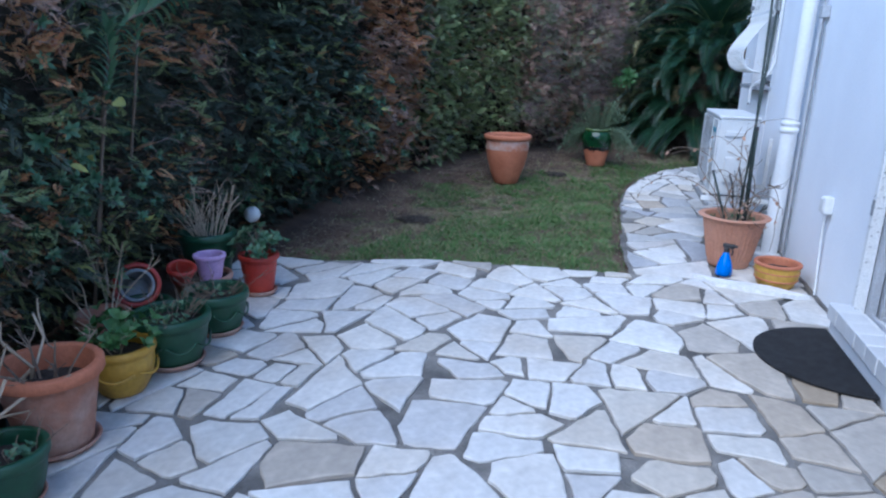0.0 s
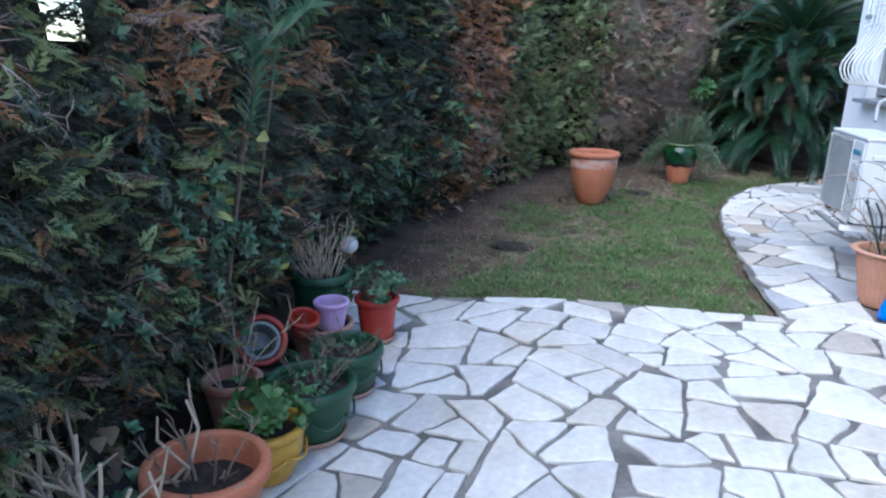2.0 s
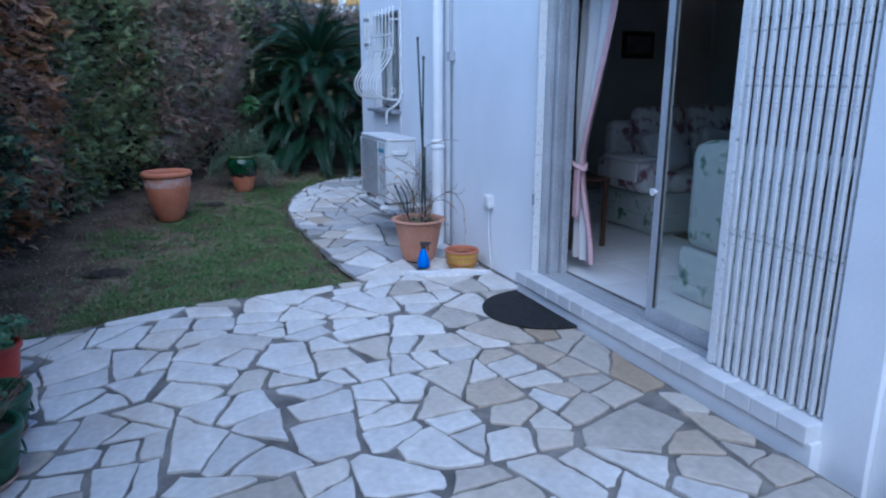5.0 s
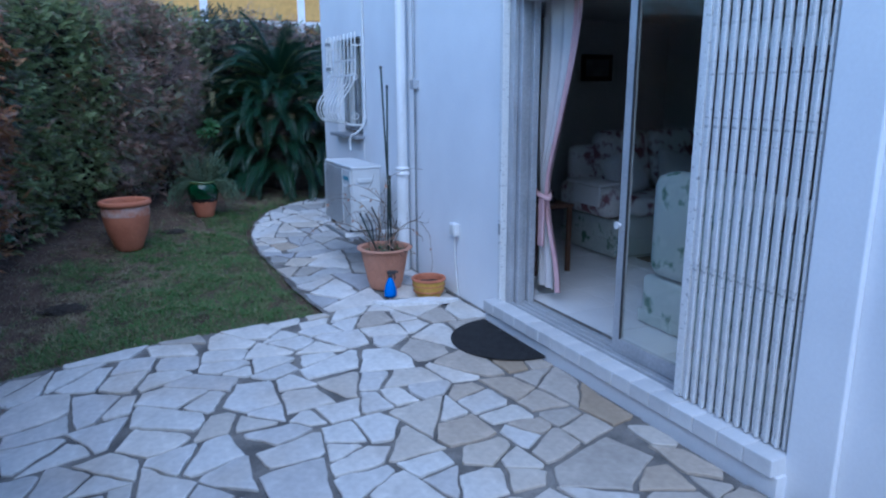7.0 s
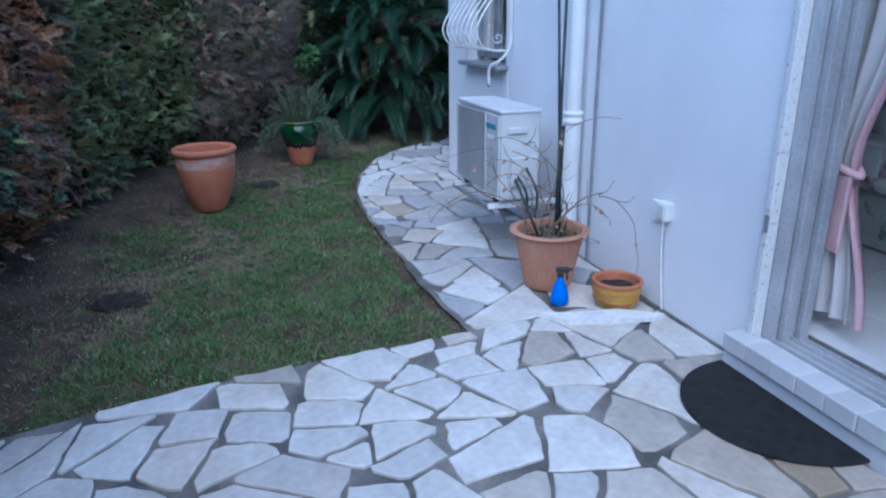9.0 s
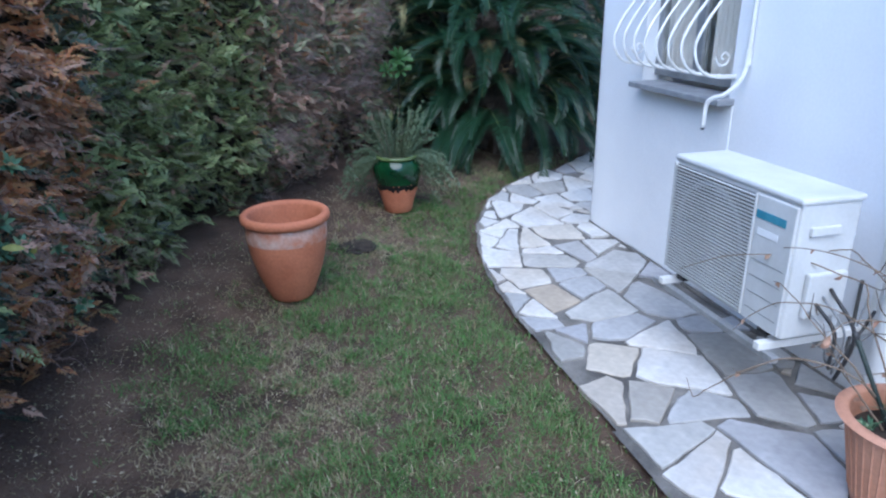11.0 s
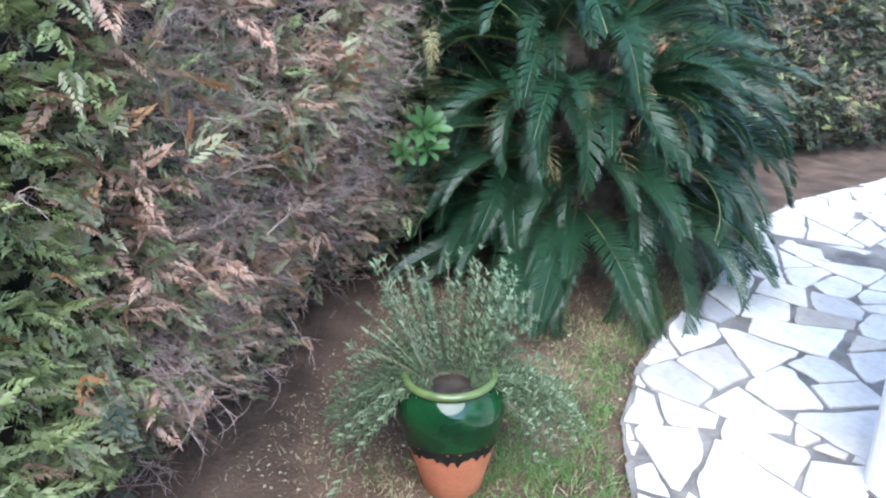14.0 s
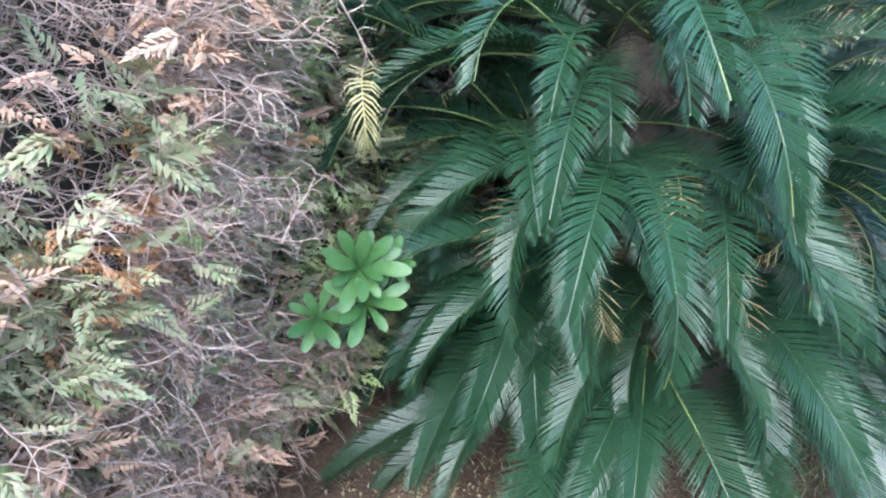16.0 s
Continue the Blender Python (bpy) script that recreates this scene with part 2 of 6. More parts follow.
M_CYCAD_DEAD = palette("dead_cycad_leaflet", [(0.30, 0.22, 0.10), (0.42, 0.33, 0.17), (0.22, 0.15, 0.09)], 0.8, through_light=0.2)
M_FROND_YELLOW = palette("yellowed_frond", [(0.44, 0.36, 0.13), (0.56, 0.48, 0.20), (0.50, 0.44, 0.22)], 0.7, through_light=0.25)
M_PALM = palette("bright_palm_leaflet", [(0.15, 0.32, 0.04), (0.20, 0.40, 0.06), (0.25, 0.46, 0.09)], 0.35, through_light=0.35)
M_CURTAIN = material("sheer_curtain", (0.80, 0.76, 0.75), (0.86, 0.82, 0.81), 5, 120, 0.9, 0.1, through_light=0.25, speckle=(0.92, 1.06))
M_CURTAIN_EDGE = material("pink_curtain_trim", (0.58, 0.36, 0.38), (0.66, 0.44, 0.45), 8, 120, 0.9, 0.1)
M_FABRIC = material("floral_upholstery", (0.70, 0.68, 0.63), (0.74, 0.72, 0.68), 9, 120, 0.9, 0.2, third=(0.24, 0.11, 0.13), contrast=(0.42, 0.50))
M_CLOTH = material("plain_cream_cloth", (0.72, 0.71, 0.68), (0.80, 0.79, 0.77), 4, 120, 0.9, 0.15)
M_FABRIC_GREEN = material("leaf_print_upholstery", (0.46, 0.50, 0.46), (0.52, 0.56, 0.51), 9, 120, 0.9, 0.2, third=(0.08, 0.17, 0.11), contrast=(0.50, 0.56))
M_WOOD = material("dark_wood", (0.06, 0.03, 0.018), (0.12, 0.06, 0.035), 3, 40, 0.45, 0.1)
M_ROOM = material("room_plaster", (0.74, 0.71, 0.67), (0.79, 0.76, 0.72), 1.5, 60, 0.9, 0.05)
M_OCHRE = material("ochre_facade", (0.62, 0.36, 0.10), (0.68, 0.41, 0.13), 0.4, 6, 0.9, 0.05)
M_GLASS = glass("window_glass")

# ---- building blocks ----
HOUSE = pose(2.275, 4.07, 0, 0, 0, -9.65)   # x into the house, y along its front


def smooth(a, b, v):
    t = min(1.0, max(0.0, (v - a) / (b - a)))
    return t * t * (3 - 2 * t)


def ground_z(x, y):
    z = 0.3 * smooth(7.0, 10.6, y - 0.6 * (x - 1.0))
    return z - 0.075 * smooth(-0.1, -1.1, x) * (1 - smooth(5.0, 7.5, y))


def link(name, bm, mat, shade=False):
    me = bpy.data.meshes.new(name)
    bmesh.ops.recalc_face_normals(bm, faces=bm.faces)
    bm.to_mesh(me)
    bm.free()
    for m in (mat if isinstance(mat, (list, tuple)) else [mat]):
        me.materials.append(m)
    if shade:
        me.polygons.foreach_set("use_smooth", [True] * len(me.polygons))
    return new(name, me)


def part(name, bm, mat, parent=None, label="", shade=False):
    ob = link(name, bm, mat, shade)
    ob.parent = parent
    return tagged(ob, label)


def thing(name, m, label, category, group="", kind=""):
    e = new(name)
    e.empty_display_size = 0.1
    e.matrix_world = m
    return tagged(e, label, category, group, kind)


def box(x0, x1, y0, y1, z0, z1, bevel=0.0, bm=None):
    made = bmesh.new()
    bmesh.ops.create_cube(made, size=1, matrix=Matrix.Translation(((x0 + x1) / 2, (y0 + y1) / 2, (z0 + z1) / 2)) @ Matrix.Diagonal((x1 - x0, y1 - y0, z1 - z0, 1)))
    if bevel:
        bmesh.ops.bevel(made, geom=made.edges[:], offset=bevel, segments=2, affect="EDGES", profile=0.5)
    if bm is None:
        return made
    me = bpy.data.meshes.new("tmp")
    made.to_mesh(me)
    made.free()
    bm.from_mesh(me)
    bpy.data.meshes.remove(me)
    return bm


def lathe(profile, segments=40, bm=None, squash=1.0, wobble=0.0):
    """A turned shape from (radius, height) pairs."""
    bm = bm or bmesh.new()
    rings = []
    for r, z in profile:
        if r < 1e-5:
            rings.append([bm.verts.new((0, 0, z))])
            continue
        ring = []
        for i in range(segments):
            a = 2 * math.pi * i / segments
            k = r * (1 + wobble * noise.noise((math.cos(a) * 1.5, math.sin(a) * 1.5, z * 4)))
            ring.append(bm.verts.new((k * math.cos(a), k * math.sin(a) * squash, z)))
        rings.append(ring)
    for a, b in zip(rings, rings[1:]):
        for i in range(segments):
            j = (i + 1) % segments
            if len(a) == 1 and len(b) == 1:
                continue
            if len(a) == 1:
                bm.faces.new((a[0], b[j], b[i]))
            elif len(b) == 1:
                bm.faces.new((a[i], a[j], b[0]))
            else:
                bm.faces.new((a[i], a[j], b[j], b[i]))
    return bm


def tube(points, radius, bm=None, sides=7, taper=1.0):
    """A round bar along points, thinner at its end by taper."""
    bm = bm or bmesh.new()
    pts = [Vector(p) for p in points]
    rings = []
    side = None
    for i, p in enumerate(pts):
        d = (pts[min(i + 1, len(pts) - 1)] - pts[max(i - 1, 0)]).normalized()
        if side is None:
            side = d.orthogonal().normalized()
        side = (side - d * side.dot(d)).normalized()
        up = d.cross(side)
        r = radius * (1 + (taper - 1) * i / max(1, len(pts) - 1))
        rings.append([bm.verts.new(p + side * r * math.cos(2 * math.pi * k / sides) + up * r * math.sin(2 * math.pi * k / sides)) for k in range(sides)])
    for a, b in zip(rings, rings[1:]):
        for k in range(sides):
            bm.faces.new((a[k], a[(k + 1) % sides], b[(k + 1) % sides], b[k]))
    bm.faces.new(rings[0][::-1])
    bm.faces.new(rings[-1])
    return bm


def bent(points, steps=8):
    """Points along a smooth curve through the given ones."""
    p = [Vector(q) for q in points]
    p = [p[0] * 2 - p[1]] + p + [p[-1] * 2 - p[-2]]
    out = []
    for i in range(1, len(p) - 2):
        for k in range(steps):
            t = k / steps
            a, b, c, d = p[i - 1:i + 3]
            out.append(0.5 * (2 * b + (c - a) * t + (2 * a - 5 * b + 4 * c - d) * t * t + (3 * b - a - 3 * c + d) * t ** 3))
    return out + [p[-2]]


def scatter(name, template, faces, places, mats, slots=None, parent=None):
    """One mesh of many copies of a small template (verts n x 3). places: 4 x 4 arrays."""
    tv = np.c_[np.array(template, float), np.ones(len(template))]
    m = np.array(places, float).reshape(-1, 4, 4)
    verts = np.einsum("kij,nj->kni", m, tv)[:, :, :3].reshape(-1, 3)
    per = len(faces[0])
    f = (np.array(faces)[None] + (np.arange(len(m)) * len(template))[:, None, None]).reshape(-1, per)
    me = bpy.data.meshes.new(name)
    me.vertices.add(len(verts))
    me.vertices.foreach_set("co", verts.ravel())
    me.loops.add(f.size)
    me.loops.foreach_set("vertex_index", f.ravel().astype(np.int32))
    me.polygons.add(len(f))
    me.polygons.foreach_set("loop_start", (np.arange(len(f)) * per).astype(np.int32))
    for mt in mats:
        me.materials.append(mt)
    if slots is not None:
        me.polygons.foreach_set("material_index", np.repeat(np.array(slots, np.int32), len(faces)))
    me.update(calc_edges=True)
    ob = new(name, me)
    ob.parent = parent
    return ob


def frame_at(p, forward, normal, size):
    f = Vector(forward).normalized()
    n = Vector(normal)
    n = (n - f * n.dot(f))
    n = n.normalized() if n.length > 1e-4 else f.orthogonal().normalized()
    s = n.cross(f)
    return np.array(((s.x * size, f.x * size, n.x * size, p[0]), (s.y * size, f.y * size, n.y * size, p[1]), (s.z * size, f.z * size, n.z * size, p[2]), (0, 0, 0, 1)))


def inside(px, py, poly):
    hit = False
    for (x0, y0), (x1, y1) in zip(poly, poly[1:] + poly[:1]):
        if (y0 > py) != (y1 > py) and px < (x1 - x0) * (py - y0) / (y1 - y0) + x0:
            hit = not hit
    return hit

# ---- ground ----
PATIO_EDGE = ((-1.75, 4.86), (1.22, 4.63))
PATH_EDGE = [(1.22, 4.63), (1.25, 5.0), (1.29, 5.4), (1.35, 5.8), (1.45, 6.4), (1.53, 6.95), (1.68, 7.6), (1.86, 8.1), (2.06, 8.5),
             (2.42, 9.0), (2.85, 9.35), (3.3, 9.62), (4.0, 9.95), (5.0, 10.6), (6.4, 11.1), (9.0, 11.4)]


def path_x(y):
    for (x0, y0), (x1, y1) in zip(PATH_EDGE, PATH_EDGE[1:]):
        if y0 <= y <= y1 and y1 > y0:
            return x0 + (x1 - x0) * (y - y0) / (y1 - y0)
    return 1.22 if y < 4.63 else 9.0


def paved(x, y):
    return y < 4.86 - (x + 1.75) * 0.0774 and x > -1.5 or x > path_x(y)


def build_ground():
    xs = [-300, -80, -25, -9] + [-6 + 0.16 * i for i in range(95)] + [12, 25, 80, 300]
    ys = [-300, -80, -25, -9] + [-6 + 0.16 * i for i in range(125)] + [18, 30, 80, 300]
    bm = bmesh.new()
    grid = []
    for y in ys:
        row = []
        for x in xs:
            z = ground_z(x, y) - 0.035
            if all(paved(x + dx, y + dy) for dx in (-0.17, 0.17) for dy in (-0.17, 0.17)):
                z -= 0.07
            elif paved(x, y):
                z -= 0.02
            else:
                z += 0.035 * noise.noise((x * 2.2, y * 2.2, 0)) + 0.014 * noise.noise((x * 8, y * 8, 3))
            row.append(bm.verts.new((x, y, z)))
        grid.append(row)
    for a, b in zip(grid, grid[1:]):
        for i in range(len(xs) - 1):
            bm.faces.new((a[i], a[i + 1], b[i + 1], b[i]))
    g = link("ground", bm, M_SOIL, True)
    tagged(g, "bare brown garden soil strewn with dry litter", "ground", kind="structure")


build_ground()


def clip(poly, nx, ny, d):
    """Keep the side of a polygon where nx * x + ny * y <= d."""
    out = []
    for (x0, y0), (x1, y1) in zip(poly, poly[1:] + poly[:1]):
        a, b = nx * x0 + ny * y0 - d, nx * x1 + ny * y1 - d
        if a <= 0:
            out.append((x0, y0))
        if (a < 0 < b) or (b < 0 < a):
            t = a / (a - b)
            out.append((x0 + (x1 - x0) * t, y0 + (y1 - y0) * t))
    return out


def compact(poly):
    """Area over the squared outline: small for slivers."""
    if len(poly) < 3:
        return 0.0
    ring = list(zip(poly, poly[1:] + poly[:1]))
    area = abs(sum(a[0] * b[1] - b[0] * a[1] for a, b in ring)) / 2
    return area / max(1e-9, sum(math.dist(a, b) for a, b in ring) ** 2)


def cut_cells(poly, seeds, rnd, out):
    """Split a convex piece by straight cuts between its seeds until each slab holds one."""
    if len(seeds) <= 1 or len(poly) < 3:
        if len(poly) >= 3:
            out.append(poly)
        return
    best = None
    for k in range(14):
        a = math.pi * (k + rnd.random()) / 14
        c, s = math.cos(a), math.sin(a)
        val = sorted(c * x + s * y for x, y in seeds)
        span = [c * x + s * y for x, y in poly]
        n = len(val)
        for i in range(max(1, n // 4), max(2, n - n // 4)):
            gap = val[i] - val[i - 1]
            d = val[i - 1] + gap * rnd.uniform(0.35, 0.65)
            score = gap + 0.15 * (max(span) - min(span)) - 0.05 * abs(i - n / 2)
            score += 4.0 * min(compact(clip(poly, c, s, d)), compact(clip(poly, -c, -s, -d)))
            if best is None or score > best[0]:
                best = (score, c, s, d)
    _, c, s, d = best
    cut_cells(clip(poly, c, s, d), [p for p in seeds if c * p[0] + s * p[1] <= d], rnd, out)
    cut_cells(clip(poly, -c, -s, -d), [p for p in seeds if c * p[0] + s * p[1] > d], rnd, out)


def halves(cell, rnd):
    """Slivers break across their length."""
    if compact(cell) > 0.040:
        return [cell]
    (x0, y0), (x1, y1) = max(itertools.combinations(cell, 2), key=lambda s: math.dist(*s))
    L = math.hypot(x1 - x0, y1 - y0)
    if L < 0.16:
        return [cell]
    a = rnd.uniform(-0.3, 0.3)
    nx, ny = (x1 - x0) / L, (y1 - y0) / L
    nx, ny = nx * math.cos(a) - ny * math.sin(a), nx * math.sin(a) + ny * math.cos(a)
    k = rnd.uniform(0.4, 0.6)
    d = nx * (x0 + (x1 - x0) * k) + ny * (y0 + (y1 - y0) * k)
    return [p for q in (clip(cell, nx, ny, d), clip(cell, -nx, -ny, -d)) if len(q) >= 3 for p in halves(q, rnd)]


def crazy_paving(seeds, bounds, coarse):
    """Irregular straight-edged slabs, one to a seed, inside the bounds(x, y) half planes."""
    rnd = random.Random(19)
    hubs = []
    for x, y in seeds:
        if all((x - u) ** 2 + (y - v) ** 2 > coarse * coarse for u, v in hubs):
            hubs.append((x, y))
    groups = {h: [] for h in hubs}
    for p in seeds:
        groups[min(hubs, key=lambda h: (h[0] - p[0]) ** 2 + (h[1] - p[1]) ** 2)].append(p)
    cells = []
    for x, y in hubs:
        poly = [(x - 2, y - 2), (x + 2, y - 2), (x + 2, y + 2), (x - 2, y + 2)]
        for u, v in hubs:
            dx, dy = u - x, v - y
            if (dx or dy) and abs(dx) < 3 and abs(dy) < 3:
                poly = clip(poly, dx, dy, (u * u + v * v - x * x - y * y) / 2)
        out = []
        cut_cells(poly, groups[(x, y)], rnd, out)
        for cell in out:
            cx = sum(p[0] for p in cell) / len(cell)
            cy = sum(p[1] for p in cell) / len(cell)
            for nx, ny, d in bounds(cx, cy):
                if len(cell) >= 3:
                    cell = clip(cell, nx, ny, d)
            if len(cell) >= 3:
                cells.extend(halves(cell, rnd))
    return cells


def inset(poly, rnd):
    """The slab inside its cell: uneven joints, and sharp corners often broken off."""
    cx = sum(p[0] for p in poly) / len(poly)
    cy = sum(p[1] for p in poly) / len(poly)
    out = poly
    for (x0, y0), (x1, y1) in zip(poly, poly[1:] + poly[:1]):
        L = math.hypot(x1 - x0, y1 - y0)
        if L < 1e-5:
            continue
        nx, ny = (y1 - y0) / L, -(x1 - x0) / L
        if nx * (cx - x0) + ny * (cy - y0) > 0:
            nx, ny = -nx, -ny
        mx, my = (x0 + x1) / 2, (y0 + y1) / 2
        a = rnd.gauss(0, 0.045)
        nx, ny = nx * math.cos(a) - ny * math.sin(a), nx * math.sin(a) + ny * math.cos(a)
        if len(out) >= 3:
            out = clip(out, nx, ny, nx * mx + ny * my - rnd.uniform(0.004, 0.016))
    for x, y in list(out):
        if len(out) >= 3 and rnd.random() < 0.62:
            dx, dy = x - cx, y - cy
            L = max(1e-4, math.hypot(dx, dy))
            a = rnd.uniform(-0.6, 0.6)
            nx, ny = dx / L, dy / L
            nx, ny = nx * math.cos(a) - ny * math.sin(a), nx * math.sin(a) + ny * math.cos(a)
            out = clip(out, nx, ny, nx * x + ny * y - L * rnd.uniform(0.03, 0.15))
    return out


def warp(x, y):
    n = noise.noise_vector((x * 2.6, y * 2.6, 5.0))
    k = noise.noise_vector((x * 14, y * 14, 9.0))
    return x + 0.018 * n.x + 0.013 * k.x, y + 0.018 * n.y + 0.013 * k.y


def slab_mesh(name, poly, rng, bm=None):
    """A slab with a ragged outline, a worn edge and a depth."""
    own = bm is None
    bm = bm or bmesh.new()
    ring = []
    for (x0, y0), (x1, y1) in zip(poly, poly[1:] + poly[:1]):
        L = math.hypot(x1 - x0, y1 - y0)
        n = max(1, min(8, int(L / 0.045)))
        for k in range(n):
            ring.append(warp(x0 + (x1 - x0) * k / n, y0 + (y1 - y0) * k / n))
    cx = sum(p[0] for p in ring) / len(ring)
    cy = sum(p[1] for p in ring) / len(ring)
    lift = rng.uniform(-0.003, 0.004)
    tx, ty = rng.uniform(-0.006, 0.006), rng.uniform(-0.006, 0.006)

    def at(x, y, dz):
        return (x - (cx if own else 0), y - (cy if own else 0), ground_z(x, y) - (ground_z(cx, cy) if own else 0) + lift + tx * (x - cx) + ty * (y - cy) + dz)
    low = [bm.verts.new(at(x, y, -0.035)) for x, y in ring]
    mid = [bm.verts.new(at(x, y, -0.004)) for x, y in ring]
    top = []
    for x, y in ring:
        L = max(1e-4, math.hypot(x - cx, y - cy))
        k = max(0.5, 1 - 0.007 / L)
        top.append(bm.verts.new(at(cx + (x - cx) * k, cy + (y - cy) * k, 0)))
    n = len(ring)
    for a, b in ((low, mid), (mid, top)):
        for i in range(n):
            bm.faces.new((a[i], a[(i + 1) % n], b[(i + 1) % n], b[i]))
    bm.faces.new(top)
    return bm, (cx, cy)


# where the larger slabs of the terrace lie
TERRACE = [(-1.19, 4.71), (-0.79, 4.43), (-0.25, 4.43), (0.06, 4.48), (0.31, 4.52), (0.52, 4.09), (0.81, 4.4), (0.95, 3.92), (1.24, 4.32), (-0.8, 3.86),
           (-0.52, 4.05), (-0.13, 4.07), (0.26, 4.03), (-1.01, 3.35), (-0.8, 3.48), (-0.57, 3.65), (-0.21, 3.73), (0.08, 3.82), (0.73, 3.77), (1.12, 3.99),
           (-0.43, 3.42), (-0.05, 3.54), (0.19, 3.49), (0.63, 3.56), (-0.95, 3.0), (-0.68, 3.09), (-0.04, 3.27), (0.4, 3.37), (0.73, 3.33), (-0.5, 2.74),
           (-0.34, 3.12), (-0.13, 3.01), (0.51, 3.02), (0.75, 3.06), (1.02, 3.19), (-0.98, 2.6), (-0.7, 2.6), (-0.16, 2.74), (0.14, 2.83), (0.6, 2.81),
           (-1.06, 2.3), (-0.83, 2.38), (-0.66, 2.19), (-0.27, 2.48), (0.32, 2.35), (0.65, 2.47), (-1.02, 2.04), (-0.38, 2.28), (-0.07, 2.27)]
WALK = [(1.88, 7.13), (2.32, 7.16), (1.76, 6.27), (1.39, 5.67), (1.76, 5.74), (2.24, 7.95), (1.45, 5.16), (1.87, 5.37), (2.18, 8.35), (2.36, 8.71),
        (2.73, 8.96), (2.98, 8.77), (3.25, 9.2), (2.63, 8.47), (2.94, 8.31), (2.62, 8.12), (2.1, 8.04), (2.28, 7.84), (2.72, 7.75), (1.84, 7.47), (2.21, 6.9), (2.2, 6.3)]
rng = random.Random(7)


def fill(seeds, x0, x1, y0, y1, ok, gaps, tries):
    pts = list(seeds)
    for _ in range(tries):
        x, y = rng.uniform(x0, x1), rng.uniform(y0, y1)
        near = rng.choice(gaps)
        if ok(x, y) and all((x - u) ** 2 + (y - v) ** 2 > near * near for u, v in pts):
            pts.append((x, y))
    return pts


def house_side(x, y):
    """Distance into the house from its front, and the place along it."""
    p = HOUSE.inverted() @ Vector((x, y, 0))
    return p.x, p.y


_nx, _ny = HOUSE.to_3x3().col[0].xy
_hd = _nx * 2.275 + _ny * 4.07


def terrace_bounds(x, y):
    return [(0.0772, 0.997, 0.0772 * 1.22 + 0.997 * 4.63), (-1, 0, 1.62), (_nx, _ny, _hd - (0.12 if y < 3.6 else 0.015))]


def walk_bounds(x, y):
    out = [(-0.0772, -0.997, -(0.0772 * 1.22 + 0.997 * 4.63) + 0.002)]
    runs = list(zip(PATH_EDGE, PATH_EDGE[1:]))
    far = [math.hypot((x0 + x1) / 2 - x, (y0 + y1) / 2 - y) for (x0, y0), (x1, y1) in runs]
    for ((x0, y0), (x1, y1)), away in zip(runs, far):
        if away < max(0.95, min(far) * 1.5):
            L = math.hypot(x1 - x0, y1 - y0)
            nx, ny = -(y1 - y0) / L, (x1 - x0) / L
            out.append((nx, ny, nx * x0 + ny * y0))
    return out


def lay(name, seeds, bounds, near, label):
    bed = bmesh.new()
    cells = crazy_paving(seeds, bounds, 0.75)
    for poly in cells:
        mx = sum(p[0] for p in poly) / len(poly)
        my = sum(p[1] for p in poly) / len(poly)
        deep = rng.uniform(0.011, 0.016)
        pts = []
        for px, py in poly:
            k = 0.02 / max(0.05, math.hypot(px - mx, py - my))
            pts.append((px + (px - mx) * k, py + (py - my) * k))
        bed.faces.new([bed.verts.new((x, y, ground_z(x, y) - deep)) for x, y in pts])
    parent = part(name, bed, M_MORTAR)
    tagged(parent, label, "paving", kind="structure")
    rest = bmesh.new()
    count = 0
    for cell in cells:
        poly = inset(cell, rng)
        if len(poly) < 3:
            continue
        cx = sum(p[0] for p in poly) / len(poly)
        cy = sum(p[1] for p in poly) / len(poly)
        area = abs(sum(a[0] * b[1] - b[0] * a[1] for a, b in zip(poly, poly[1:] + poly[:1]))) / 2
        if area < 0.0015:
            continue
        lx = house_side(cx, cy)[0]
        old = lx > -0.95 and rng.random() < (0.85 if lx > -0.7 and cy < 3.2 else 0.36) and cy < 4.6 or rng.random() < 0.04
        if near(cx, cy) and count < 295:
            bm, c = slab_mesh("paving_stone", poly, rng)
            dull = 4.9 < cy < 7.7 and rng.random() < 0.75 or cy > 9.0 and rng.random() < 0.4
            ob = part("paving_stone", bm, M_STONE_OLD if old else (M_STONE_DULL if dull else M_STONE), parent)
            ob.location = (c[0], c[1], ground_z(*c))
            count += 1
        else:
            slab_mesh("paving_stone", poly, rng, rest)
    if rest.verts:
        tagged(part("distant_paving_stones", rest, M_STONE, parent), kind="stuff")
    else:
        rest.free()


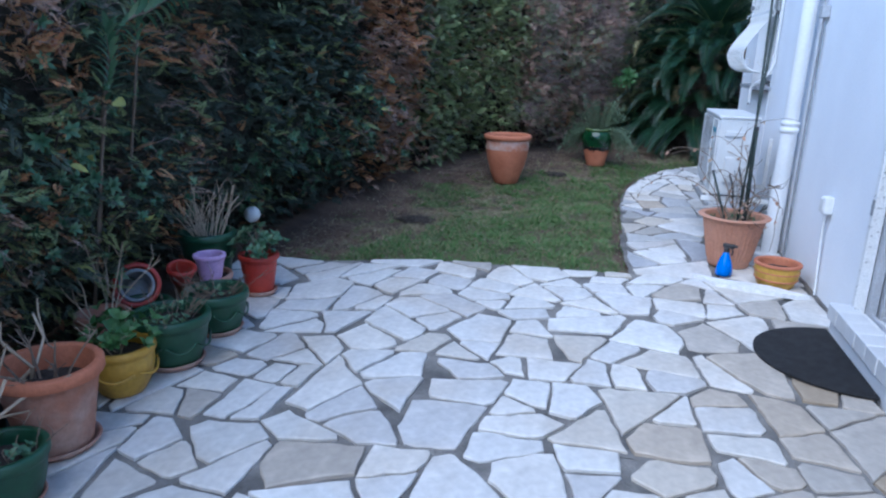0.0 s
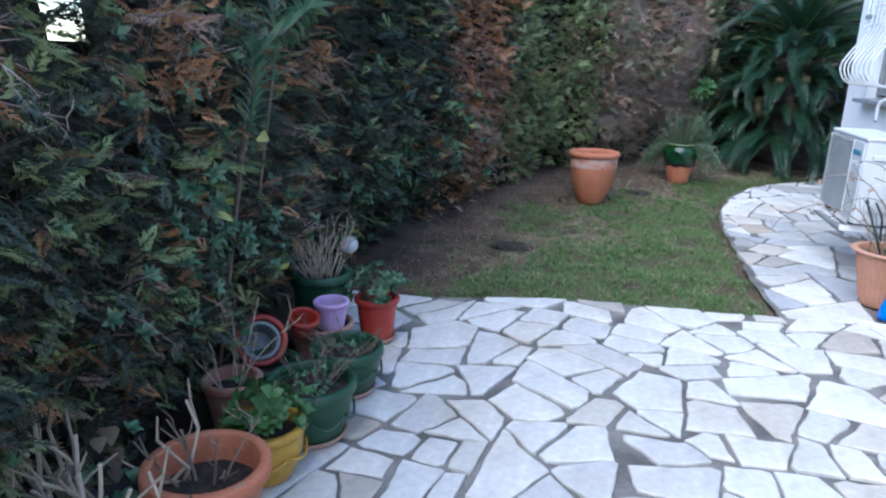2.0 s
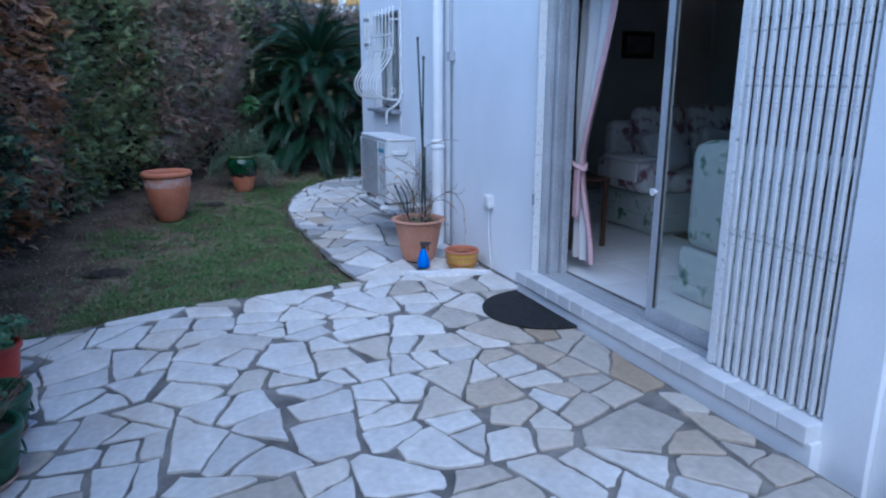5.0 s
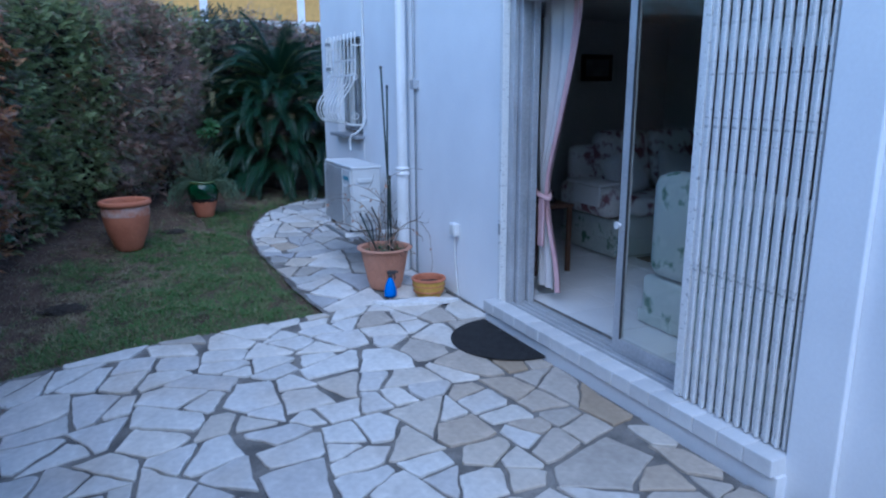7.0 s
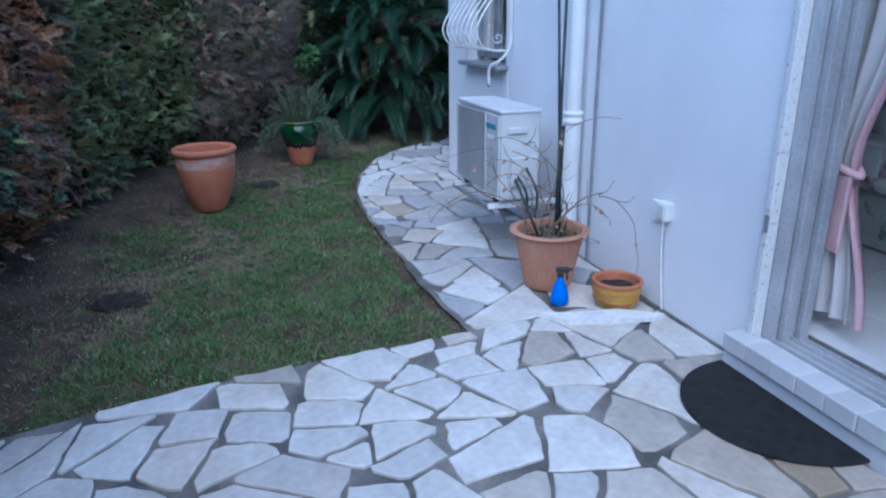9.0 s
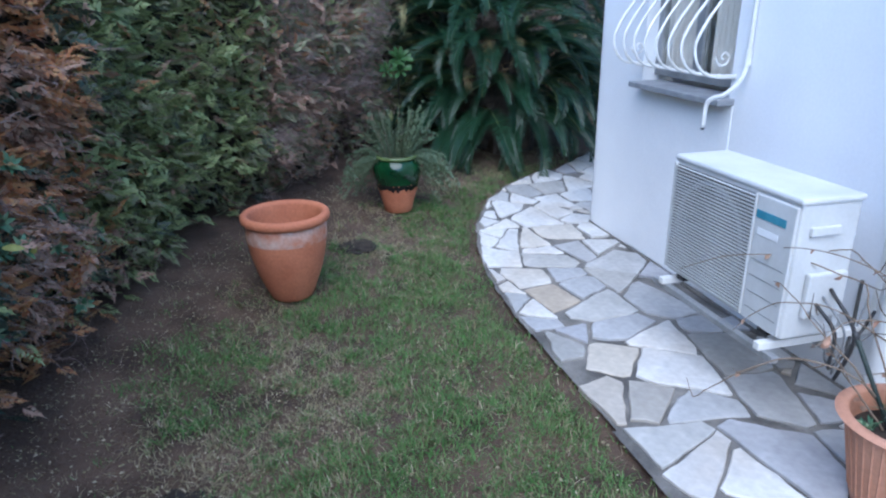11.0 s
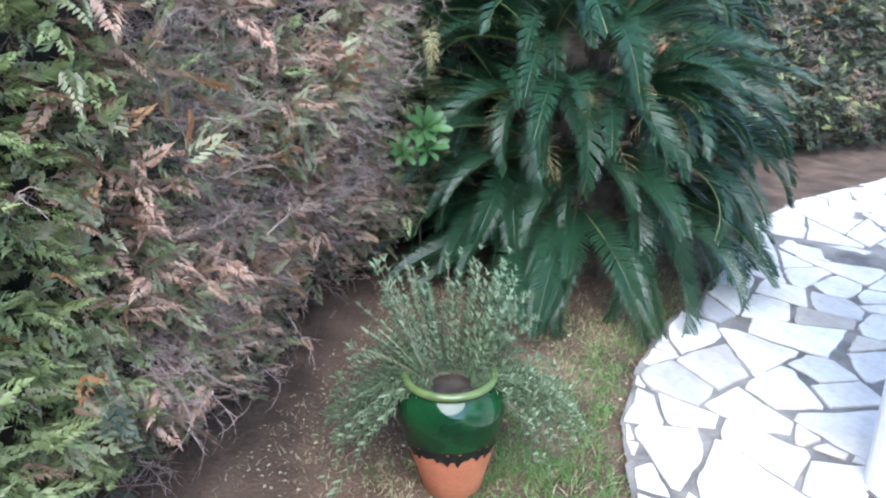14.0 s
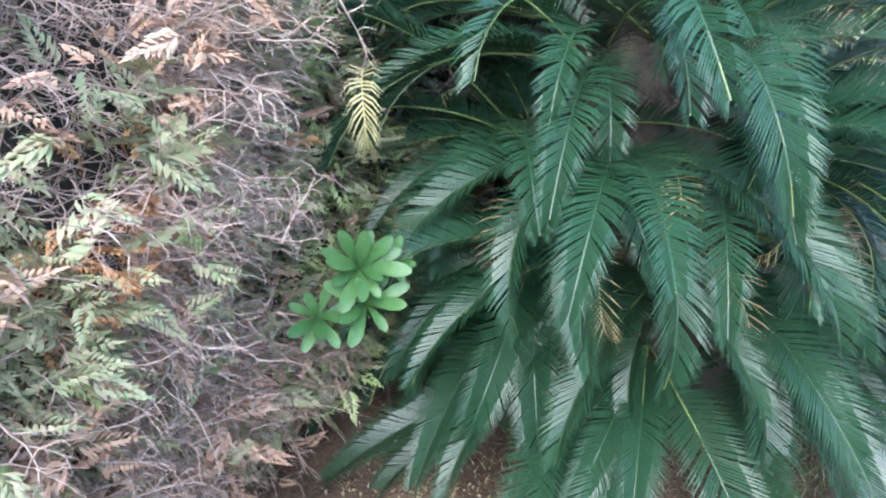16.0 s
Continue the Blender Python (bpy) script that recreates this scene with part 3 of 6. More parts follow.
def build_paving():
    t_ok = lambda x, y: -1.6 < x and house_side(x, y)[0] < -0.1 and y < 4.80 - (x + 1.75) * 0.0774
    seeds = fill(TERRACE, -1.6, 2.6, -3.5, 4.8, t_ok, (0.13, 0.19, 0.25, 0.33), 2400)
    lay("terrace_pavement", seeds, terrace_bounds, lambda x, y: y > 0.9, "crazy paving of pale irregular quartzite slabs with dark joints")
    w_ok = lambda x, y: x > path_x(y) + 0.04 and y > 4.68 and (y > 8.5 or house_side(x, y)[0] < 0.06) and y < 11.5
    border = []
    for (x0, y0), (x1, y1) in zip(PATH_EDGE[4:11], PATH_EDGE[5:12]):
        L = math.hypot(x1 - x0, y1 - y0)
        for k in range(max(1, int(L / 0.16))):
            if rng.random() < 0.7:
                t, d = (k + rng.random()) / max(1, int(L / 0.16)), rng.uniform(0.03, 0.07)
                border.append((x0 + (x1 - x0) * t + (y1 - y0) / L * d, y0 + (y1 - y0) * t - (x1 - x0) / L * d))
    seeds = fill(WALK + border, 1.2, 8.0, 4.6, 11.6, w_ok, (0.2, 0.28, 0.36), 2500)
    lay("path_pavement", seeds, walk_bounds, lambda x, y: x < 4.5 and y < 10.3, "curved garden path of pale crazy paving along the house")


# ---- lawn ----
HEDGE_LINE = [(-1.85, -4.5), (-1.8, -1.0), (-1.75, 1.0), (-1.72, 3.0), (-1.62, 4.6), (-1.42, 5.8), (-1.05, 7.0), (-0.48, 8.0), (0.1, 8.75), (0.75, 9.3), (1.4, 9.95), (1.95, 10.6), (2.8, 11.4), (4.2, 11.9), (6.5, 12.2), (9.5, 12.3), (12.5, 12.4)]


def hedge_gap(x, y):
    """How far a place lies in front of the hedge."""
    best = 9.0
    for (x0, y0), (x1, y1) in zip(HEDGE_LINE, HEDGE_LINE[1:]):
        L2 = (x1 - x0) ** 2 + (y1 - y0) ** 2
        t = min(1, max(0, ((x - x0) * (x1 - x0) + (y - y0) * (y1 - y0)) / L2))
        d = math.hypot(x - x0 - t * (x1 - x0), y - y0 - t * (y1 - y0))
        side = (x - x0) * (y1 - y0) - (y - y0) * (x1 - x0)
        best = min(best, d if side > 0 else -d, key=abs)
    return best


def build_lawn():
    rng = random.Random(3)
    blade = [(-0.5, 0, 0), (0.5, 0, 0), (0.3, 0.35, 0.6), (-0.3, 0.35, 0.6), (0, 0.9, 0.95)]
    faces = [(0, 1, 2), (0, 2, 3), (3, 2, 4)]
    places, slots = [], []
    for _ in range(450000):
        x, y = rng.uniform(-1.5, 4.5), rng.uniform(4.5, 10.6)
        if paved(x, y) and rng.random() > 0.004:
            continue
        gap = hedge_gap(x, y)
        if gap < 0.05 or (x > path_x(y) - 0.09 - 0.05 * noise.noise((x * 5, y * 5, 1)) and rng.random() < 0.85):
            continue
        patch = noise.noise((x * 1.3, y * 1.3, 2)) + 0.5 * noise.noise((x * 4, y * 4, 7))
        tuft = noise.noise((x * 9, y * 9, 21)) + 0.7 * noise.noise((x * 23, y * 23, 4))
        cover = smooth(0.30, 1.0, gap + 0.3 * patch + 0.1 * tuft)
        far = smooth(8.9, 9.5, y - 0.3 * x + 0.4)
        cover *= (1 - 0.8 * far) * (0.42 + 0.58 * smooth(-0.4, 0.15, noise.noise((x * 4.4, y * 4.4, 12)) + 0.6 * tuft))
        if rng.random() > 0.10 + 0.90 * cover:
            continue
        green = smooth(-0.35, 0.35, 1.1 * patch + 0.75 * (gap - 0.85) + 0.7 * tuft) * (1 - 0.8 * far)
        dry = rng.random() > 0.04 + 0.88 * green
        h = rng.uniform(0.014, 0.034) * (0.7 + 0.5 * green) * (1 + 0.5 * tuft)
        a = rng.uniform(0, 6.28)
        lean = rng.uniform(0.4, 2.2) if not dry else rng.uniform(0.8, 3.2)
        w = rng.uniform(0.003, 0.006)
        c, s = math.cos(a), math.sin(a)
        z = ground_z(x, y) - 0.04 + 0.035 * noise.noise((x * 2.2, y * 2.2, 0))
        places.append(((c * w, -s * h * lean, 0, x), (s * w, c * h * lean, 0, y), (0, 0, h, z), (0, 0, 0, 1)))
        slots.append(1 if dry else 0)
    # longer dry tufts
    for _ in range(190):
        u, v = rng.uniform(-1.2, 2.2), rng.uniform(4.9, 9.0)
        if paved(u + 0.1, v) or hedge_gap(u, v) < 0.45:
            continue
        for _ in range(rng.randint(14, 34)):
            x, y = u + rng.gauss(0, 0.022), v + rng.gauss(0, 0.022)
            h, w, a, lean = rng.uniform(0.025, 0.06), rng.uniform(0.003, 0.006), rng.uniform(0, 6.28), rng.uniform(0.2, 1.6)
            c, s = math.cos(a), math.sin(a)
            z = ground_z(x, y) - 0.04 + 0.035 * noise.noise((x * 2.2, y * 2.2, 0))
            places.append(((c * w, -s * h * lean, 0, x), (s * w, c * h * lean, 0, y), (0, 0, h, z), (0, 0, 0, 1)))
            slots.append(1 if rng.random() < 0.8 else 0)
    ob = scatter("grass", blade, faces, places, [M_GRASS, M_STRAW], slots)
    tagged(ob, "short patchy lawn, green in the middle and straw-coloured", "grass", kind="stuff")
    # litter: dead leaves and chips on the soil
    leaf = [(0, -0.5, 0), (0.28, 0, 0.08), (0, 0.5, 0.02), (-0.28, 0, 0.1)]
    places = []
    for _ in range(24000):
        x, y = rng.uniform(-1.6, 4.2), rng.uniform(4.7, 10.9)
        if paved(x, y):
            continue
        gap = hedge_gap(x, y)
        if gap < 0 or math.hypot(x - 3.4, y - 10.76) < 1.1 or rng.random() < smooth(0.3, 1.6, gap) * 0.72:
            continue
        n = Vector((rng.gauss(0, 0.35), rng.gauss(0, 0.35), 1))
        places.append(frame_at((x, y, ground_z(x, y) - 0.022), (rng.uniform(-1, 1), rng.uniform(-1, 1), 0), n, rng.uniform(0.005, 0.024)))
    litter = scatter("leaf_litter", leaf, [(0, 1, 2, 3)], places, [M_STRAW])
    clod = [(-0.5, -0.4, 0), (0.5, -0.45, 0), (0.45, 0.5, 0), (-0.45, 0.42, 0), (-0.2, -0.2, 0.55), (0.25, -0.15, 0.45), (0.15, 0.25, 0.6), (-0.2, 0.2, 0.4)]
    cf = [(0, 1, 5, 4), (1, 2, 6, 5), (2, 3, 7, 6), (3, 0, 4, 7), (4, 5, 6, 7)]
    places = []
    for _ in range(14000):
        x, y = rng.uniform(-1.6, 4.4), rng.uniform(4.6, 11.2)
        if paved(x, y):
            continue
        gap = hedge_gap(x, y)
        bare = min(math.hypot(x - 0.98, y - 8.35), math.hypot(x + 0.45, y - 6.1)) < 0.2
        if gap < -0.1 or (not bare and rng.random() < smooth(0.3, 1.0, gap) * 0.9 and x < path_x(y) - 0.14):
            continue
        k = rng.uniform(0.006, 0.022)
        places.append(frame_at((x, y, ground_z(x, y) - 0.036 + 0.035 * noise.noise((x * 2.2, y * 2.2, 0))), (rng.uniform(-1, 1), rng.uniform(-1, 1), 0), (rng.gauss(0, 0.2), rng.gauss(0, 0.2), 1), k))
    tagged(scatter("soil_crumbs", clod, cf, places, [M_SOIL]), "loose crumbs of brown soil under the hedge", "soil", kind="stuff")
    tagged(litter, "scattered dry brown leaf litter on the soil", "litter", kind="stuff")


build_lawn()

# ---- house ----
DOOR = (-2.90, -0.42)      # along the front
DOOR_Z = (0.13, 2.36)
WIN = (2.66, 3.60)
WIN_Z = (1.26, 2.30)
END = 4.34                 # the far corner


def in_house(ob):
    ob.matrix_world = HOUSE
    return ob


def wall_block(bm, y0, y1, z0, z1, x0=0.0, x1=0.24):
    box(x0, x1, y0, y1, z0, z1, 0, bm)


def build_walls():
    bm = bmesh.new()
    wall_block(bm, DOOR[1], WIN[0], -0.15, 3.0)
    wall_block(bm, DOOR[0], DOOR[1], DOOR_Z[1], 3.0)
    wall_block(bm, -9.0, DOOR[0], -0.15, 3.0)
    wall_block(bm, DOOR[0], DOOR[1], -0.15, 0.12, 0.02)
    wall_block(bm, WIN[0], WIN[1], WIN_Z[1], 3.0)
    wall_block(bm, WIN[0], WIN[1], -0.15, WIN_Z[0] - 0.06, 0.002)
    # the far end, with a softly rounded corner
    arc = [(0.0, WIN[1]), (0.0, END - 0.16)] + [(0.16 - 0.16 * math.cos(a), END - 0.16 + 0.16 * math.sin(a)) for a in (0.26, 0.52, 0.79, 1.05, 1.31, 1.571)] + [(0.24, END), (0.24, WIN[1])]
    lo = [bm.verts.new((x, y, -0.15)) for x, y in arc]
    hi = [bm.verts.new((x, y, 3.0)) for x, y in arc]
    for i in range(len(arc)):
        bm.faces.new((lo[i], lo[(i + 1) % len(arc)], hi[(i + 1) % len(arc)], hi[i]))
    bm.faces.new(hi)
    bm.faces.new(lo[::-1])
    wall = in_house(link("wall_front", bm, M_WALL))
    tagged(wall, "smooth white rendered house wall", "wall", kind="structure")
    bm = bmesh.new()
    wall_block(bm, END - 0.24, END, -0.15, 3.0, 0.242, 7.0)
    tagged(in_house(link("wall_end", bm, M_WALL)), "white rendered end wall of the house", "wall", kind="structure")
    bm = box(-0.05, 7.2, -9.0, END + 0.05, 3.0, 3.15)
    tagged(in_house(link("roof", bm, M_WALL)), "flat roof slab of the house", "roof", kind="structure")
    # a shallow pier beside the folding grille
    bm = box(-0.035, -0.002, -3.12, DOOR[0] - 0.002, -0.1, 3.0, 0.008)
    tagged(in_house(link("trim", bm, M_WALL)), "white rendered door pier", "trim", kind="structure")
    # white wooden lip round the opening
    bm = box(-0.028, 0.03, DOOR[1] - 0.028, DOOR[1] + 0.010, 0.14, DOOR_Z[1], 0.006)
    tagged(in_house(link("trim", bm, M_FLAKY)), "flaking white painted door edge", "trim", kind="structure")
    # ragged dark joint where the wall meets the paving
    pts = [(-0.006 + 0.008 * noise.noise((i * 0.9, 0, 0)), DOOR[1] + 0.05 + i * 0.1, 0.0) for i in range(47)]
    bm = tube([(x, y, ground_z(*(HOUSE @ Vector((x, y, 0))).xy) - 0.004 + 0.006 * noise.noise((y * 7, 1, 1))) for x, y, z in pts], 0.014, sides=5)
    tagged(in_house(link("trim", bm, M_MORTAR)), "dark cracked mortar joint along the wall foot", "trim", kind="structure")


def build_sill():
    sill = in_house(thing("door_sill", HOUSE, "raised door sill of white tiles with a dark joint", "sill", kind="structure"))
    part("base", box(-0.095, 0.018, DOOR[0] - 0.02, DOOR[1] + 0.06, -0.1, 0.085), M_WALL, sill)
    part("track_bed", box(-0.02, 0.235, DOOR[0], DOOR[1], 0.121, 0.150, 0.003), M_FLAKY, sill, "worn white painted threshold")
    n = 17
    L = (DOOR[1] + 0.06 - DOOR[0]) / n
    first = None
    for i in range(n):
        y = DOOR[0] - 0.0 + i * L
        if first is None:
            first = part("tile", box(-0.062, 0.062, -L / 2 + 0.002, L / 2 - 0.002, -0.042, 0.042, 0.005), M_TILE, sill)
            tile = first
        else:
            tile = new("tile", first.data)
            tile.parent = sill
        tile.location = (-0.062 + rng.uniform(-0.002, 0.002), y + L / 2 - 0.01, 0.130 + rng.uniform(-0.0015, 0.0015))
    for x in (0.035, 0.085, 0.135, 0.185):
        part("rail", box(x, x + 0.012, DOOR[0] + 0.01, DOOR[1] - 0.05, 0.150, 0.172, 0.002), M_ALU, sill, "grey aluminium sliding rail")


def sash(name, x, y0, y1, label):
    z0, z1 = 0.175, DOOR_Z[1] - 0.06
    d = in_house(thing(name, HOUSE, label, "door", kind="structure"))
    w = 0.06
    part("stile", box(x, x + 0.035, y1 - w, y1, z0, z1, 0.004), M_ALU, d)
    part("stile", box(x, x + 0.035, y0, y0 + w, z0, z1, 0.004), M_ALU, d)
    part("bottom_rail", box(x + 0.001, x + 0.034, y0 + w, y1 - w, z0, z0 + 0.09, 0.004), M_ALU, d)
    part("top_rail", box(x + 0.001, x + 0.034, y0 + w, y1 - w, z1 - 0.07, z1, 0.004), M_ALU, d)
    p = part("pane", box(x + 0.014, x + 0.020, y0 + w - 0.005, y1 - w + 0.005, z0 + 0.085, z1 - 0.065), M_GLASS, d)
    p.visible_shadow = False
    for y in (y1 - w - 0.006, y0 + w - 0.002):
        part("gasket", box(x - 0.001, x + 0.012, y, y + 0.008, z0 + 0.09, z1 - 0.07), M_DARK, d, "black rubber gasket")
    return d


def build_door():
    jamb = in_house(thing("door_frame", HOUSE, "grey aluminium sliding door frame with weathered profiles", "door frame", kind="structure"))
    for x, w, proud in ((0.033, 0.035, 0.05), (0.075, 0.04, 0.085), (0.122, 0.04, 0.06), (0.168, 0.05, 0.09)):
        part("profile", box(x, x + w, DOOR[1] - 0.03 - proud, DOOR[1] - 0.001, 0.15, DOOR_Z[1], 0.004), M_ALU, jamb)
    part("head", box(0.033, 0.22, DOOR[0], DOOR[1] - 0.14, DOOR_Z[1] - 0.06, DOOR_Z[1], 0.004), M_ALU, jamb)
    part("hinge", box(-0.034, -0.029, DOOR[1] - 0.03, DOOR[1] - 0.005, 0.68, 0.76), M_GREY, jamb, "dark latch plate")
    d = sash("door_1", 0.085, -2.86, -1.605, "grey aluminium glazed sliding door, half open")
    # little white pull on the stile
    part("pull", lathe([(0, 0), (0.012, 0), (0.012, 0.02), (0.022, 0.022), (0.022, 0.03), (0, 0.03)], 14), M_WHITE, d, "white pull knob").matrix_local = pose(0.085, -1.62, 0.95, 0, -90, 0)


def build_grille():
    g = in_house(thing("folding_grille", HOUSE, "white folding security grille, flaking paint, pushed together", "security grille"))
    y0, y1 = -2.885, -2.27
    n = 23
    first = None
    for i in range(n):
        y = y0 + 0.012 + (y1 - y0 - 0.03) * i / (n - 1)
        x = -0.022 if i % 2 else -0.006
        if first is None:
            first = part("bar", box(-0.011, 0.011, -0.0075, 0.0075, 0.178, 2.33, 0.004), M_FLAKY, g)
            b = first
        else:
            b = new("bar", first.data)
            b.parent = g
        b.location = (x, y, 0)
    part("end_bar", box(-0.03, 0.025, y1 - 0.012, y1 + 0.036, 0.178, 2.33, 0.004), M_FLAKY, g, "wide white closing bar")
    first = None
    step = (y1 - y0 - 0.03) / (n - 1)
    for z in (0.45, 1.2, 1.95):
        for i in range(n - 1):
            if first is None:
                first = part("lattice", box(-0.0025, 0.0025, -0.0045, 0.0045, -0.075, 0.075, 0.0015), M_FLAKY, g)
                b = first
            else:
                b = new("lattice", first.data)
                b.parent = g
            y = y0 + 0.012 + step * (i + 0.5)
            b.matrix_local = pose(0.012, y, z, (9 if (i + int(z * 10)) % 2 else -9), 0, 0)
    part("bottom_track", box(-0.036, 0.028, -2.88, DOOR[1] - 0.06, 0.151, 0.1585), M_FLAKY, g, "worn lower track")


def build_window():
    w = in_house(thing("window_1", HOUSE, "house window with grey frame behind white bars", "window", kind="structure"))
    y0, y1 = WIN
    z0, z1 = WIN_Z
    for a, b, c, d in ((y0, y0 + 0.06, z0, z1), (y1 - 0.06, y1, z0, z1), (y0 + 0.061, y1 - 0.061, z0, z0 + 0.06), (y0 + 0.061, y1 - 0.061, z1 - 0.06, z1), ((y0 + y1) / 2 - 0.04, (y0 + y1) / 2 + 0.04, z0 + 0.061, z1 - 0.061)):
        part("window_frame", box(0.09, 0.14, a, b, c, d, 0.004), M_GREY, w)
    for a, b in ((y0 + 0.06, (y0 + y1) / 2 - 0.04), ((y0 + y1) / 2 + 0.04, y1 - 0.06)):
        part("pane", box(0.112, 0.118, a, b, z0 + 0.06, z1 - 0.06), M_GLASS, w).visible_shadow = False
        bm = bmesh.new()
        prev = None
        for i in range(30):
            y = a + (b - a) * i / 29
            x = 0.185 + 0.012 * math.sin(i * 1.7)
            v = (bm.verts.new((x, y, z0 + 0.03)), bm.verts.new((x, y, z1 - 0.03)))
            if prev:
                bm.faces.new((prev[0], v[0], v[1], prev[1]))
            prev = v
        part("net_curtain", bm, M_CURTAIN, w, "grey net curtain", True)
    part("window_sill", box(-0.11, 0.16, y0 - 0.05, y1 - 0.01, z0 - 0.072, z0 - 0.036, 0.006), M_SILL, w, "grey stone window sill")
    part("apron", box(-0.007, -0.001, y0 - 0.05, y1 - 0.01, 0.02, z0 - 0.073, 0.002), M_WALL, w, "white rendered panel under the sill")
    # bars that belly out below
    g = in_house(thing("window_grille", HOUSE, "white wrought-iron window grille with belly and scrolls", "window grille"))
    n = 8
    first = None
    prof = bent([(-0.07, 0, 2.34), (-0.075, 0, 2.0), (-0.085, 0, 1.88), (-0.12, 0, 1.78), (-0.22, 0, 1.64), (-0.275, 0, 1.52), (-0.25, 0, 1.42), (-0.19, 0, 1.365), (-0.10, 0, 1.345), (0.0, 0, 1.34)], 5)
    ya, yb = y0 - 0.03, y1 - 0.07
    for i in range(n):
        if first is None:
            first = part("bar", tube(prof, 0.0085, sides=7), M_WHITE, g, shade=True)
            b = first
        else:
            b = new("bar", first.data)
            b.parent = g
        b.location = (0, ya + (yb - ya) * i / (n - 1), 0)
    for z, x in ((2.05, -0.075), (1.885, -0.085), (1.35, -0.12)):
        part("cross_bar", box(x - 0.005, x + 0.005, ya - 0.01, yb + 0.01, z - 0.009, z + 0.009, 0.002), M_WHITE, g)
    for y in (ya, yb):
        for z in (2.2, 1.35):
            part("wall_tie", box(-0.12, 0.01, y - 0.008, y + 0.008, z - 0.008, z + 0.008, 0.002), M_WHITE, g)
        for zc, k in ((1.86, 1), (1.45, -1)):
            pts = [(-0.09 - 0.05 * (1 - i / 22) * math.cos(i * 0.42), y, zc + k * 0.05 * (1 - i / 22) * math.sin(i * 0.42)) for i in range(20)]
            part("scroll", tube(pts, 0.0055, sides=6), M_WHITE, g, shade=True)
    # an outside shutter folded back against the wall, and a tap hose on the bars
    s = in_house(thing("shutter", HOUSE, "white painted metal shutter folded open against the wall", "shutter"))
    part("leaf", box(-0.045, -0.02, y1 + 0.14, y1 + 0.19, 1.93, 2.36, 0.005), M_WHITE, s)
    part("leaf", box(-0.075, -0.05, y1 + 0.15, y1 + 0.185, 1.95, 2.34, 0.005), M_FLAKY, s)
    for z in (1.96, 2.25):
        part("hinge", box(-0.085, -0.001, y1 + 0.135, y1 + 0.145, z, z + 0.04), M_GREY, s, "rusty hinge")
    # condensate tube
    t = in_house(thing("drain_tube", HOUSE, "white plastic condensate tube with a bent lower end", "pipe"))
    part("tube", tube(bent([(-0.02, 2.51, 2.9), (-0.025, 2.51, 1.62), (-0.03, 2.51, 1.42), (-0.06, 2.515, 1.33), (-0.12, 2.54, 1.265), (-0.155, 2.6, 1.235), (-0.165, 2.63, 1.19), (-0.165, 2.635, 1.07)], 6), 0.0125, sides=9), M_WHITE, t, shade=True)
    part("joint", tube([(-0.026, 2.51, 1.50), (-0.026, 2.51, 1.42)], 0.019, sides=10), M_WHITE, t)
    # solid dark plug whose colour gives the shade inside the tube's mouth
    part("end", tube([(-0.165, 2.635, 1.072), (-0.165, 2.635, 1.06)], 0.011, sides=9), M_DARK, t, "dark plug for the shaded tube mouth")


def build_pipes():
    p = in_house(thing("downpipe", HOUSE, "white painted rain downpipe fixed to the house wall", "pipe"))
    part("tube", tube([(-0.085, 1.30, z) for z in (0.99, 0.995, 2.985, 2.99)], 0.052, sides=18), M_PIPE, p, shade=True)
    part("lower_tube", tube([(-0.085, 1.30, z) for z in (0.0, 0.005, 0.965, 0.97)], 0.060, sides=18), M_PIPE, p, shade=True)
    part("collar", lathe([(0.061, 0), (0.07, 0.005), (0.07, 0.03), (0.062, 0.035), (0.062, 0.055), (0.068, 0.06), (0.068, 0.08), (0.05, 0.085)], 20), M_PIPE, p, shade=True).location = (-0.085, 1.30, 0.93)
    q = in_house(thing("cable_conduit", HOUSE, "thin grey conduit running up the wall", "pipe"))
    part("tube", tube([(-0.022, 1.12, z) for z in (0.02, 0.022, 1.748, 1.75)], 0.010, sides=9), M_GREY, q, shade=True)
    part("upper_tube", tube([(-0.03, 1.12, z) for z in (1.80, 1.802, 2.988, 2.99)], 0.012, sides=9), M_ALU, q, shade=True)
    part("box", box(-0.055, -0.002, 1.075, 1.165, 1.73, 1.81, 0.006), M_ALU, q, "small grey clip box")
    s = in_house(thing("outdoor_socket", HOUSE, "white outdoor socket box with a hanging cable", "socket"))
    part("box", box(-0.055, -0.001, 0.26, 0.345, 0.53, 0.635, 0.008), M_WHITE, s)
    part("cover", box(-0.062, -0.056, 0.268, 0.337, 0.54, 0.625, 0.004), M_WHITE, s)
    part("plate", box(-0.02, -0.001, 0.35, 0.43, 0.50, 0.62, 0.004), M_WALL, s)
    part("cable", tube(bent([(-0.03, 0.30, 0.53), (-0.028, 0.305, 0.42), (-0.024, 0.29, 0.25), (-0.02, 0.27, 0.1), (-0.02, 0.25, 0.01)], 6), 0.007, sides=7), M_WHITE, s, "white cable", True)


